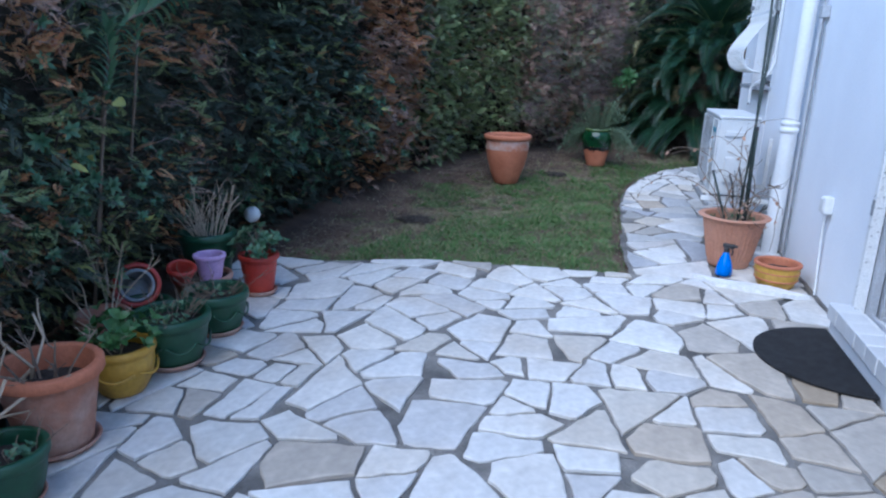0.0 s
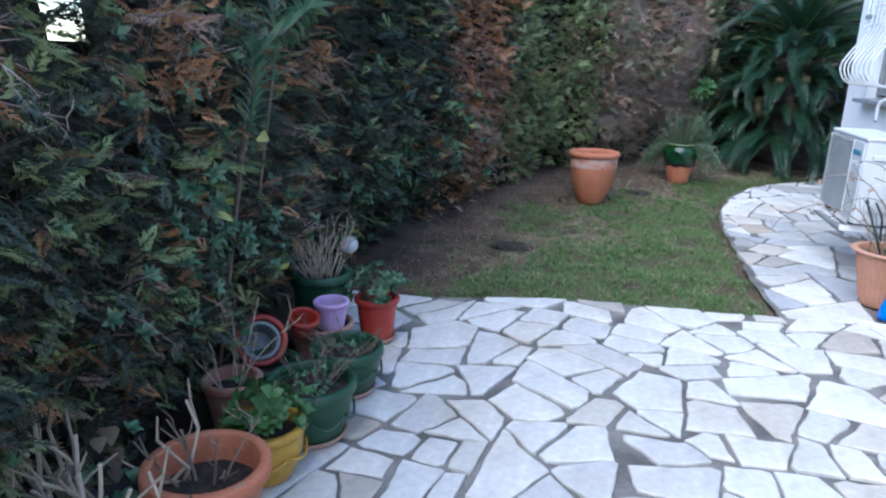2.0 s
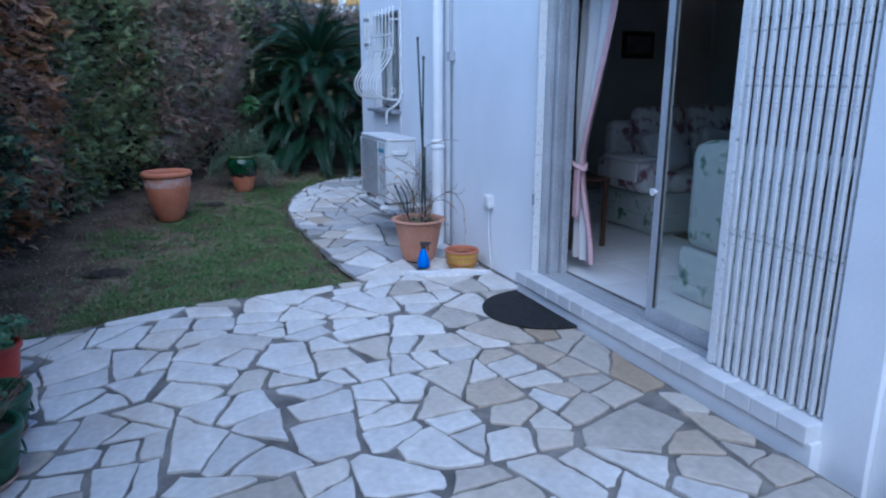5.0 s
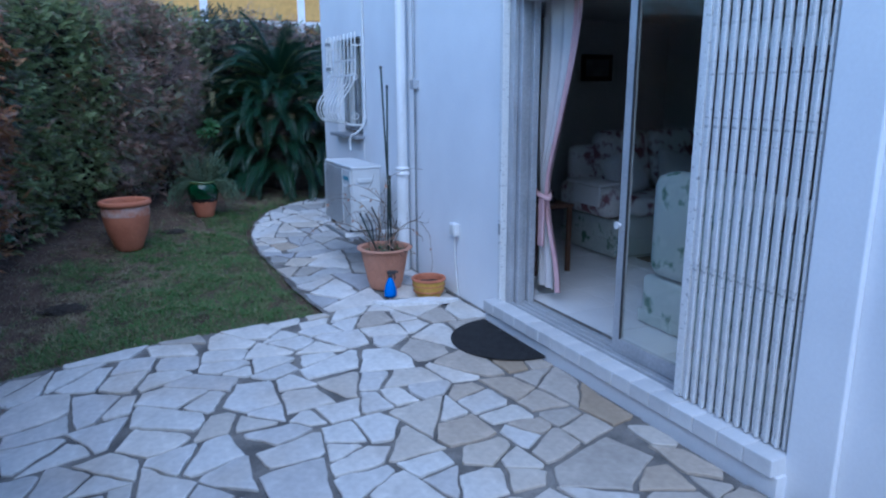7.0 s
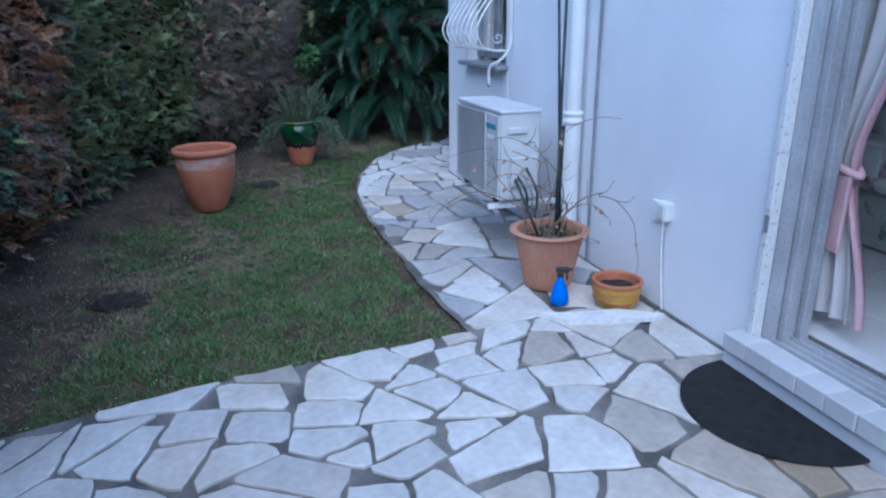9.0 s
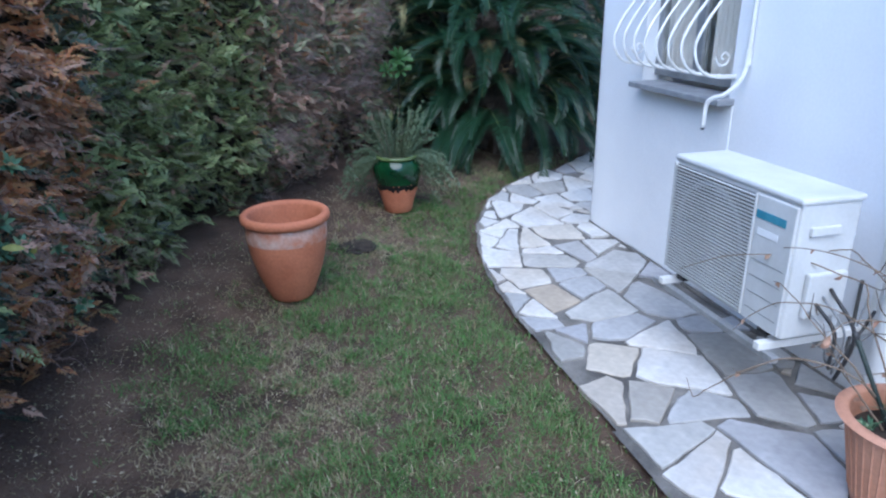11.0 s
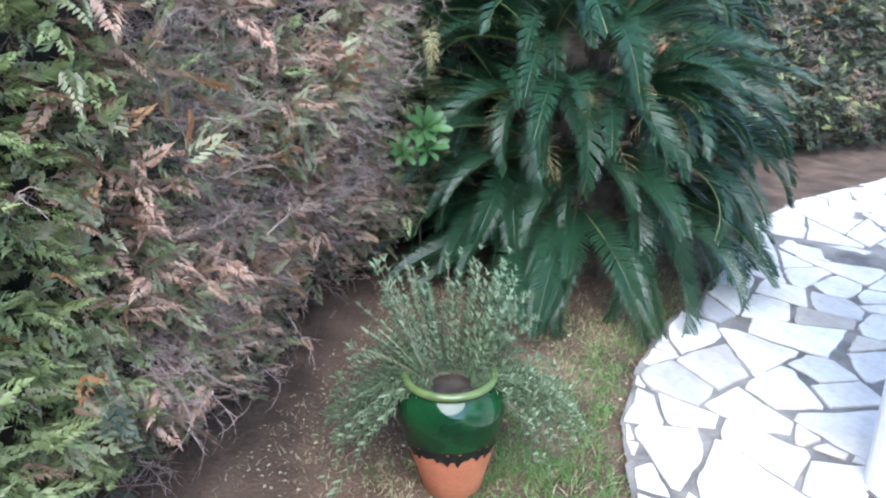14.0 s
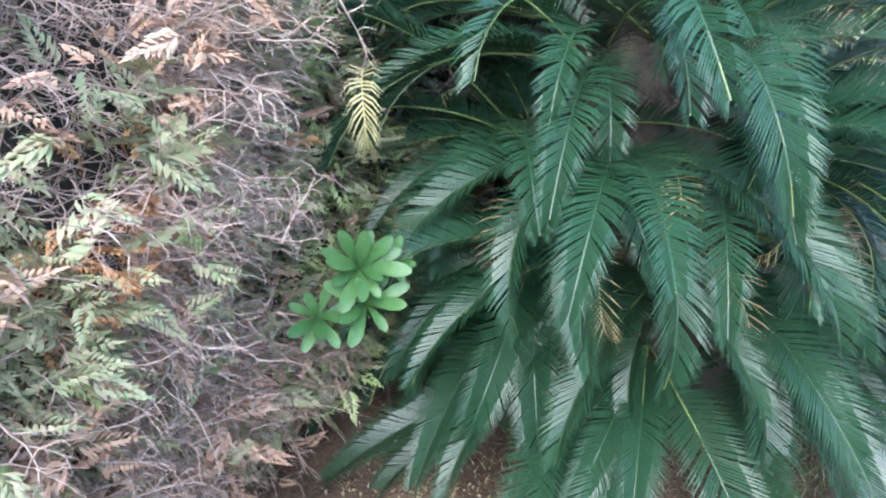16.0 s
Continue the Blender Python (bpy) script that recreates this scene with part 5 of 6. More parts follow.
def build_hedge():
    rng = random.Random(11)
    hedge = thing("hedge", pose(0, 0, 0), "tall clipped cypress hedge, dark green with dead brown patches", "hedge")
    # added sheet behind the sprays; its dark colour stands in for inner shade
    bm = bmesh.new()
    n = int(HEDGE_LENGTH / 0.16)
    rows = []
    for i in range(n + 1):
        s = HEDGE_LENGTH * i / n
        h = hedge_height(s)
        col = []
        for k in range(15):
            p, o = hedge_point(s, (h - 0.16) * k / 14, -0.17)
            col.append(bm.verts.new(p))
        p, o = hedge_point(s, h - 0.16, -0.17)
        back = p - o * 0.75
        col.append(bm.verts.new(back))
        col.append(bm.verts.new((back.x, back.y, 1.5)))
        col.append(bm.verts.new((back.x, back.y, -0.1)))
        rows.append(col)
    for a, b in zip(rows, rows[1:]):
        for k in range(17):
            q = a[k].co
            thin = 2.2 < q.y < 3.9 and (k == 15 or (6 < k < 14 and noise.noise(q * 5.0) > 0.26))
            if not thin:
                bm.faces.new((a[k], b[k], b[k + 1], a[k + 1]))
    part("inner_shade_sheet", bm, M_HEDGE_SHADE, hedge, shade=True)
    kinds = [spray_template(rng, 8, 0.62, 0.075), spray_template(rng, 9, 0.55, 0.06), spray_template(rng, 7, 0.7, 0.085), spray_template(rng, 13, 0.5, 0.036), spray_template(rng, 15, 0.44, 0.030), spray_template(rng, 12, 0.6, 0.040)]
    lots = {(k, w): [] for k in range(6) for w in ("green", "dark", "dead", "rust", "fade")}
    twigs = []
    for _ in range(72000):
        s = rng.uniform(3.2, HEDGE_LENGTH - 0.6)
        h = hedge_height(s)
        z = rng.uniform(0.02, h + 0.02)
        out = rng.gauss(-0.03, 0.07)
        p, o = hedge_point(s, z, out)
        if 2.2 < p.y < 3.9 and z > 1.3 and noise.noise(p * 5.0) > 0.22 and rng.random() < 0.7:
            continue
        close = 8.0 < p.y < 11.2 and p.x < 2.4
        if not close and rng.random() < 0.30:
            continue
        if p.y > 11.3 and rng.random() < 0.4:
            continue
        if z > h - 0.12:
            p = p - o * rng.uniform(0, 0.7)
        # stretch with paler leaf, its stronger skylight also put into the colour
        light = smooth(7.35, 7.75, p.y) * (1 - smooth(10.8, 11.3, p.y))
        dead = dead_share(p)
        if p.x < 0.5:
            dead *= 1 - 0.4 * light
        if z < 0.45 and rng.random() < 0.35 + 0.4 * (1 - z / 0.45):
            continue
        bunch = noise.noise((p.x * 3.1, p.y * 3.1, p.z * 3.1))
        fwd = o * rng.uniform(0.6, 1.3) + Vector((rng.gauss(0, 0.5), rng.gauss(0, 0.5), rng.gauss(0.05, 0.5)))
        if z > h - 0.15:
            fwd.z += 0.8
        nrm = Vector((rng.gauss(0, 0.5), rng.gauss(0, 0.5), 0.95)) + o * 0.6
        size = rng.uniform(0.09, 0.17) * (0.95 if close else (0.9 if p.y < 5.2 else 1.1))
        m = frame_at(p, fwd, nrm, size)
        kind = rng.randrange(3) + (3 if close or p.y < 5.2 or rng.random() < 0.4 else 0)
        if rng.random() < dead:
            grey = p.y > 8.9 and p.x > 0.35
            if grey:
                tint = noise.noise((p.x * 2.3 + 9, p.y * 2.3, p.z * 2.3))
                if bunch < (0.08 if p.x > 1.35 else -0.16) or rng.random() < 0.15:
                    for _ in range(2):
                        twigs.append(frame_at(p - o * rng.uniform(0, 0.09) + Vector((rng.gauss(0, 0.05), rng.gauss(0, 0.05), rng.gauss(0, 0.05))), fwd + Vector((rng.gauss(0.4, 0.5), rng.gauss(0, 0.4), rng.gauss(0, 0.5))), nrm, size * rng.uniform(0.8, 1.35)))
                    if rng.random() < 0.9:
                        continue
                hue = "rust" if tint > 0.40 else ("fade" if tint > 0.10 or rng.random() < 0.25 else "dead")
                for _ in range(2):
                    m = frame_at(p + o * rng.uniform(0, 0.07) + Vector((rng.gauss(0, 0.03), rng.gauss(0, 0.03), rng.gauss(0, 0.03))), fwd + Vector((rng.gauss(0, 0.5), rng.gauss(0, 0.4), rng.gauss(0, 0.5))), nrm, size * rng.uniform(0.6, 1.05))
                    lots[(rng.randrange(3, 6), hue)].append(m)
                continue
            if rng.random() < 0.10:
                twigs.append(frame_at(p, fwd, nrm, size * 1.5))
            lots[(kind, "rust" if (bunch > (-0.25 if p.y < 8 else 0.26) and rng.random() < 0.85) else "dead")].append(m)
        else:
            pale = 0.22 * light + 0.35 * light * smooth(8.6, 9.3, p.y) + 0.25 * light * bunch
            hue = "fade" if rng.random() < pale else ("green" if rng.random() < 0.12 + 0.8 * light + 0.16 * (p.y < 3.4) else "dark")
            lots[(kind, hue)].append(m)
            if light > 0.5 and rng.random() < 0.5:
                lots[(rng.randrange(1, 6), hue)].append(frame_at(p + o * rng.uniform(0.0, 0.06), fwd + Vector((rng.gauss(0, 0.4), rng.gauss(0, 0.4), 0.3)), nrm, size * 0.8))
    mats = {"green": M_CYPRESS_LIT, "dark": M_CYPRESS_SHADED, "dead": M_DEAD, "rust": M_RUST, "fade": M_FADING}
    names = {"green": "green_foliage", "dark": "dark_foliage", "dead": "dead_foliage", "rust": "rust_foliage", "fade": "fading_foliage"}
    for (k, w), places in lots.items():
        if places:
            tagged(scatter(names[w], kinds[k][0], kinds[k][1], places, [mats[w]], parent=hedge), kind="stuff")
    for k in range(5):
        tv, tf = twig_template(rng)
        tagged(scatter("twig_tangle", tv, tf, twigs[k::5], [M_GREYTWIG], parent=hedge), kind="stuff")
    # trunks at the foot
    for i in range(30):
        s = 4.5 + i * 0.55 + rng.uniform(-0.15, 0.15)
        p, o = hedge_point(s, 0.0, -0.02)
        q = p + Vector((rng.uniform(-0.08, 0.08), rng.uniform(-0.08, 0.08), 0.5)) - o * 0.05
        part("stem", tube(bent([p - Vector((0, 0, 0.05)), (p + q) / 2 + Vector((rng.uniform(-0.04, 0.04), 0, 0)), q, q + Vector((0, 0, 0.5)) - o * 0.2], 3), 0.028, sides=6, taper=0.6), M_BARK, hedge)


def rosette(rng, p, out, n, size, places):
    """Leaves spread round one shoot."""
    out = Vector(out).normalized()
    a = out.orthogonal().normalized()
    b = out.cross(a)
    for i in range(n):
        t = i * 2.4
        k = 0.35 + 1.1 * (1 - i / n)
        f = (a * math.cos(t) + b * math.sin(t)) * k + out * 0.9
        places.append(frame_at(p, f, out, size * rng.uniform(0.75, 1.15)))


def build_broadleaf():
    rng = random.Random(21)
    v, f = leaf_template(1.0, 0.19)
    # evergreen shrub grown through the hedge
    sh = thing("evergreen_shrub", pose(0, 0, 0), "broad-leaved evergreen shrub grown through the cypress hedge", "shrub")
    places, yellow = [], []
    stems = bmesh.new()
    for i in range(300):
        if i < 90:
            s, z = rng.gauss(7.45, 0.36), rng.gauss(0.95, 0.22)
        elif i < 250:
            s, z = rng.gauss(10.3, 0.75), rng.gauss(0.62, 0.26)
        else:
            s, z = rng.uniform(6.5, 11.5), rng.uniform(0.6, 2.3)
        p, o = hedge_point(s, max(0.3, z), rng.uniform(0.02, 0.16))
        d = o + Vector((rng.gauss(0, 0.5), rng.gauss(0, 0.5), rng.gauss(0.3, 0.4)))
        rosette(rng, p, d, rng.randint(6, 10), rng.uniform(0.04, 0.062) if p.y < 4.0 else rng.uniform(0.045, 0.075), places)
        tube([p - d.normalized() * 0.18, p], 0.004, stems, sides=4)
        if rng.random() < 0.07:
            yellow.append(frame_at(p + o * 0.03, d + Vector((0, 0, -0.4)), o, 0.08))
    tagged(scatter("leaves", v, f, places, [M_LEAF], parent=sh), kind="stuff")
    yellow.append(frame_at((-1.47, 3.03, 1.15), (0.1, 1, 0.15), (1, 0, 0.4), 0.12))
    for m in yellow:
        scatter("yellow_leaf", v, f, [m], [M_LEAF_YELLOW], parent=sh)
    tagged(part("twig_tangle", stems, M_BARK, sh), kind="stuff")
    # oleander shoots leaning out near the top
    ol = thing("oleander", pose(0, 0, 0), "leggy oleander shoots leaning out of the hedge top", "shrub")
    places = []
    for x, y, z, dx, dy, dz in ((-1.52, 3.14, 1.38, 0.05, 0.62, 0.30), (-1.56, 3.1, 1.05, 0.06, 0.0, 0.40), (-1.55, 3.4, 1.25, 0.03, -0.04, 0.52)):
        a = Vector((x, y, z))
        b = a + Vector((dx, dy, dz))
        pts = bent([a - Vector((0.15, 0, 0.9)), a, (a + b) / 2 + Vector((0.03, 0, 0.05)), b], 5)
        part("shoot", tube(pts, 0.009, sides=6, taper=0.5), M_TWIG, ol, shade=True)
        for i, q in enumerate(pts[6:]):
            rosette(rng, q, b - a, 3, 0.12, places)
        rosette(rng, b, b - a, 9, 0.13, places)
    vv, ff = leaf_template(1.0, 0.10)
    tagged(scatter("leaves", vv, ff, places, [M_LEAF], parent=ol), kind="stuff")
    # fresh rosette by the cycad
    sr = thing("pittosporum_shoot", pose(0, 0, 0), "bright green leaf rosette at the hedge edge", "shrub")
    places = []
    vr, fr = spoon_template()
    for dp, n, size in (((0, 0, 0), 13, 0.145), ((0.0, -0.03, -0.10), 8, 0.14), ((-0.14, -0.03, -0.10), 9, 0.12), ((0.10, 0.03, -0.03), 7, 0.09)):
        rosette(rng, Vector((2.08, 10.28, 1.20)) + Vector(dp), (0.0, -0.8, 0.55), n, size, places)
    tagged(scatter("leaves", vr, fr, places, [M_LEAF_BRIGHT], parent=sr), kind="stuff")
    part("stem", tube(bent([(2.25, 10.75, 0.25), (2.2, 10.6, 0.7), (2.08, 10.29, 1.19)], 6), 0.010, sides=6, taper=0.5), M_BARK, sr, shade=True)


# ---- cycads ----
def frond_mesh(length, droop, rng, pairs, leaf, width, mats=(0, 1), ragged=0.0, hang=0.30):
    """A feather leaf along +y that rises and arches over; stalk and leaflets in two slots."""
    bm = bmesh.new()
    pts = []
    for i in range(15):
        t = i / 14
        ang = 0.75 - droop * t * t
        pts.append((t, ang))
    p = Vector((0, 0, 0))
    path = [p.copy()]
    for i in range(1, 15):
        a = pts[i][1]
        p = p + Vector((0, math.cos(a), math.sin(a))) * length / 14
        path.append(p.copy())
    tube(path, 0.0045 * length, bm, sides=5, taper=0.4)
    stalk = len(bm.faces)
    last = None
    for i in range(pairs):
        t = 0.10 + 0.90 * (i + 0.5) / pairs
        k = min(13, int(t * 14))
        q = path[k].lerp(path[k + 1], t * 14 - k)
        d = (path[k + 1] - path[k]).normalized()
        up = Vector((1, 0, 0)).cross(d)
        L = leaf * (math.sin(math.pi * (0.10 + 0.86 * t)) ** 0.6) * rng.uniform(0.92, 1.05)
        w = d * width
        rib = {s: (bm.verts.new(q - w * 0.6 + Vector((0.0015 * s, 0, 0.003))), bm.verts.new(q + w * 0.6 + Vector((0.0015 * s, 0, 0.003)))) for s in (-1, 1)}
        bm.faces.new((rib[-1][0], rib[1][0], rib[1][1], rib[-1][1]))
        if last:
            bm.faces.new((last[-1][1], last[1][1], rib[1][0], rib[-1][0]))
        last = rib
        for s in (-1, 1):
            if rng.random() < ragged:
                continue
            f = (Vector((s, 0, 0)) * (0.95 - 0.45 * t) + d * (0.45 + 0.55 * t) + up * (0.22 + rng.uniform(-0.07, 0.07))).normalized()
            tip = q + f * L - Vector((0, 0, hang * L)) + up * 0.02
            mid = q + f * L * 0.55 + up * 0.015
            a = [bm.verts.new(v) for v in (mid + w * 0.75, mid - w * 0.75, tip)]
            bm.faces.new((rib[s][0], rib[s][1], a[0], a[1]))
            bm.faces.new((a[1], a[0], a[2]))
    bm.faces.ensure_lookup_table()
    for i, f in enumerate(bm.faces):
        f.material_index = 0 if i < stalk else 1
    return bm


def frond_along(path, pairs, leaf, width, side, rng, sweep=None):
    """A feather leaf along a path, its leaflets swept forward on both sides."""
    bm = bmesh.new()
    tube(path, 0.010, bm, sides=6, taper=0.3)
    stalk = len(bm.faces)
    n = len(path) - 1
    for i in range(pairs):
        t = (0.42 + 0.57 * i / (pairs - 1)) if sweep else 0.22 + 0.77 * i / (pairs - 1)
        k = min(n - 1, int(t * n))
        q = path[k].lerp(path[k + 1], t * n - k)
        d = (path[k + 1] - path[k]).normalized()
        s0 = Vector(side)
        s0 = (s0 - d * s0.dot(d)).normalized()
        up = d.cross(s0)
        L = leaf * (1.0 - 0.45 * t) * rng.uniform(0.92, 1.06)
        for s in (-1, 1):
            f = (s0 * s * (0.62 - 0.2 * t) + d * (0.8 + 0.2 * t) + up * rng.uniform(-0.08, 0.12)).normalized()
            if sweep:
                f = (Vector(sweep) + f * 0.16 + Vector((0, 0, rng.uniform(-0.06, 0.03)))).normalized()
            w = d.cross(f).cross(f).normalized() * width
            mid = q + f * L * 0.4
            far = q + f * L * 0.75 - Vector((0, 0, 0.02 * L))
            tip = q + f * L - Vector((0, 0, 0.07 * L))
            a = [bm.verts.new(v) for v in (q - w * 0.5, q + w * 0.5, mid + w, mid - w, far + w * 0.7, far - w * 0.7, tip)]
            bm.faces.new((a[0], a[1], a[2], a[3]))
            bm.faces.new((a[3], a[2], a[4], a[5]))
            bm.faces.new((a[5], a[4], a[6]))
    bm.faces.ensure_lookup_table()
    for i, f in enumerate(bm.faces):
        f.material_index = 0 if i < stalk else 1
    return bm


def build_cycad(x, y, label, seed):
    """A clump of cycad heads round a main trunk, each with its own arching fronds."""
    rng = random.Random(seed)
    z = ground_z(x, y) - 0.03
    c = thing("cycad", pose(x, y, z), label, "cycad")
    prof = [(0.15 + 0.022 * (i % 2) - 0.02 * i / 20, -0.05 + 1.7 * i / 23) for i in range(24)]
    part("trunk", lathe([(0, -0.06)] + prof + [(0.05, 1.68), (0, 1.70)], 16, wobble=0.2), M_BARK, c)
    # added dark core: gives the gaps between fronds their deep shade
    part("shade_core", lathe([(0, -0.05), (0.46, -0.05), (0.50, 0.25), (0.44, 0.60), (0.34, 1.0), (0.22, 1.35), (0, 1.45)], 28, wobble=0.5), M_BARK, c, "added dark core that blackens the gaps between fronds")
    meshes = []
    for k in range(8):
        bm = frond_mesh(0.95, 0.65 + 0.22 * k, rng, 84, 0.155, 0.0058, ragged=0.02 + 0.008 * k, hang=0.08)
        me = bpy.data.meshes.new("frond")
        bm.to_mesh(me)
        bm.free()
        for m in (M_RACHIS, M_CYCAD):
            me.materials.append(m)
        meshes.append(me)

    def frond(dx, dy, h, yaw, lift, k, size):
        ob = new("frond", meshes[max(0, min(7, k))])
        ob.parent = c
        ob.matrix_local = pose(dx, dy, h) @ pose(0, 0, 0, 0, 0, yaw) @ pose(0, 0.03, 0, lift - 20, rng.gauss(0, 14), rng.uniform(-8, 8)) @ Matrix.Diagonal((size, size, size, 1))
    # tiers of heads, each a whorl of fronds arching outwards
    for heads, r, h, n, lift, lo, hi, size in ((1, 0.02, 1.72, 36, 28, 0, 5, 1.18), (6, 0.26, 1.48, 10, 8, 2, 6, 1.06), (8, 0.44, 1.14, 10, -4, 1, 6, 1.0),
                                               (10, 0.56, 0.80, 9, -16, 1, 5, 0.98), (12, 0.60, 0.44, 8, -26, 0, 4, 0.96)):
        for k in range(heads):
            a = 360 * (k + rng.uniform(-0.25, 0.25)) / heads + 70 * h
            rr, hh = r * rng.uniform(0.85, 1.15), h + rng.uniform(-0.12, 0.12) * (heads > 1)
            dx, dy = -rr * math.sin(math.radians(a)), rr * math.cos(math.radians(a))
            part("side_trunk", tube(bent([(dx * 0.25, dy * 0.25, max(-0.05, hh - 0.55)), (dx * 0.6, dy * 0.6, hh - 0.2), (dx * 0.9, dy * 0.9, hh + 0.03)], 4), 0.075, sides=8, taper=0.8), M_BARK, c)
            for i in range(n):
                yaw = a + (i * 137.5 if heads == 1 else rng.gauss(0, 42))
                frond(dx, dy, hh, yaw, lift + rng.gauss(0, 13) + (40 * i / n - 25 if heads == 1 else 0), rng.randint(lo, hi), size * rng.uniform(0.82, 1.15))
    return c, z


def build_cycads():
    c, z = build_cycad(3.40, 10.76, "large many-headed sago cycad with dark glossy arching fronds", 5)
    rng = random.Random(8)
    for yaw, h, L in ((168, 1.22, 0.50), (150, 1.18, 0.44), (158, 0.95, 0.52), (136, 0.92, 0.46), (185, 1.0, 0.42), (120, 1.1, 0.46)):
        bm = frond_mesh(L, 2.5, rng, 30, 0.11, 0.0045, ragged=0.5)
        d = part("dead_frond", bm, [M_CYCAD_DEAD, M_CYCAD_DEAD], c, "straw-coloured withered frond")
        d.matrix_local = pose(0, 0, h) @ pose(0, 0, 0, 0, 0, yaw) @ pose(0, 0.72, 0, -40, rng.uniform(-25, 25), 0)
    bm = frond_mesh(0.48, 2.8, rng, 30, 0.085, 0.006, ragged=0.2)
    d = part("yellow_frond", bm, [M_FROND_YELLOW, M_FROND_YELLOW], c, "hanging yellow dead frond")
    d.matrix_world = pose(2.27, 10.62, 1.66, 0, 0, 0) @ pose(0, 0, 0, -20, 0, 160)
    # young palm in the hedge by the terrace; one frond reaches out
    rng = random.Random(9)
    p = thing("palm", pose(0, 0, 0), "young palm with bright yellow-green feather fronds", "palm")
    part("trunk", lathe([(0, -0.1), (0.09, -0.1), (0.085, 0.5), (0.07, 1.3), (0.0, 1.5)], 14, wobble=0.3), M_BARK, p).location = (-1.98, 0.5, 0)
    crown = (-1.98, 0.5, 1.3)
    part("frond", frond_along(bent([crown, (-1.78, 0.78, 1.365), (-1.54, 0.95, 1.505), (-1.27, 1.08, 1.555)], 8), 26, 0.42, 0.0085, (0.1, -0.2, 1), rng, (0.9, 0.42, -0.03)), [M_RACHIS, M_PALM], p)
    for mid, tip, side in (((-1.7, -0.3, 1.9), (-1.2, -1.1, 1.75), (0.3, 0.2, 1)), ((-2.2, -0.3, 2.2), (-2.3, -1.2, 2.1), (1, 0, 0.3)), ((-2.4, 0.8, 2.2), (-2.8, 1.0, 2.1), (0, 1, 0.3))):
        part("frond", frond_along(bent([crown, mid, ((mid[0] + tip[0]) / 2, (mid[1] + tip[1]) / 2, (mid[2] + tip[2]) / 2 + 0.05), tip], 8), 40, 0.48, 0.011, side, rng), [M_RACHIS, M_PALM], p)


build_hedge()
build_broadleaf()
build_cycads()

# ---- pots ----
def pot_profile(r0, r1, h, rim, rim_h, wall=0.014, belly=0.0):
    """Outside up, over the rim and down inside."""
    out = [(0, 0.0), (r0 - 0.006, 0.0), (r0, 0.006)]
    n = 9
    for i in range(1, n + 1):
        t = i / n
        out.append((r0 + (r1 - r0) * t + belly * math.sin(math.pi * t), 0.006 + (h - rim_h - 0.006) * t))
    top = [(r1 + rim * 0.85, h - rim_h), (r1 + rim, h - rim_h + 0.006), (r1 + rim, h - 0.006), (r1 + rim - 0.006, h), (r1 - wall + 0.004, h), (r1 - wall, h - 0.006)]
    inside_ = [(r1 - wall + belly * 0.8 * math.sin(math.pi * t) - (r1 - r0) * (1 - t), 0.006 + (h - rim_h - 0.006) * t) for t in (0.95, 0.85, 0.78)]
    return out, top, inside_


def pot(x, y, r0, r1, h, rim, rim_h, mat, rim_mat, label, belly=0.0, soil=True, saucer=None, z=None, soil_depth=0.05, group="", m=None, sides=44):
    z = ground_z(x, y) if z is None else z
    p = thing("plant_pot", m or pose(x, y, z), label, "plant pot", group)
    lift = 0.0
    if saucer:
        part("saucer", lathe([(0, 0.0), (saucer * 0.85, 0.0), (saucer, 0.028), (saucer - 0.004, 0.032), (saucer - 0.012, 0.030), (saucer * 0.84, 0.010), (0, 0.010)], sides), M_TERRA_PALE, p, "terracotta saucer", True)
        lift = 0.0105
    out, top, ins = pot_profile(r0, r1, h, rim, rim_h, belly=belly)
    b = part("body", lathe(out + top[:1], sides), mat, p, shade=True)
    b.location.z = lift
    r = part("rim", lathe(top + ins + [(ins[-1][0] * 0.98, h * 0.55)], sides), rim_mat, p, shade=True)
    r.location.z = lift
    if soil:
        rs = ins[0][0] - 0.001
        bm = bmesh.new()
        rings = [(0, 0.012), (rs * 0.35, 0.010), (rs * 0.7, 0.004), (rs, -0.004)]
        lathe([(q, h - soil_depth + dz) for q, dz in rings], 26, bm)
        for v in bm.verts:
            v.co.z += 0.008 * noise.noise((v.co.x * 40, v.co.y * 40, x * 9))
        s = part("soil", bm, M_POTSOIL, p, "dark potting soil")
        s.location.z = lift
    return p


def plant(x, y, z, label, m=None):
    return thing("potted_plant", m or pose(x, y, z), label, "plant")


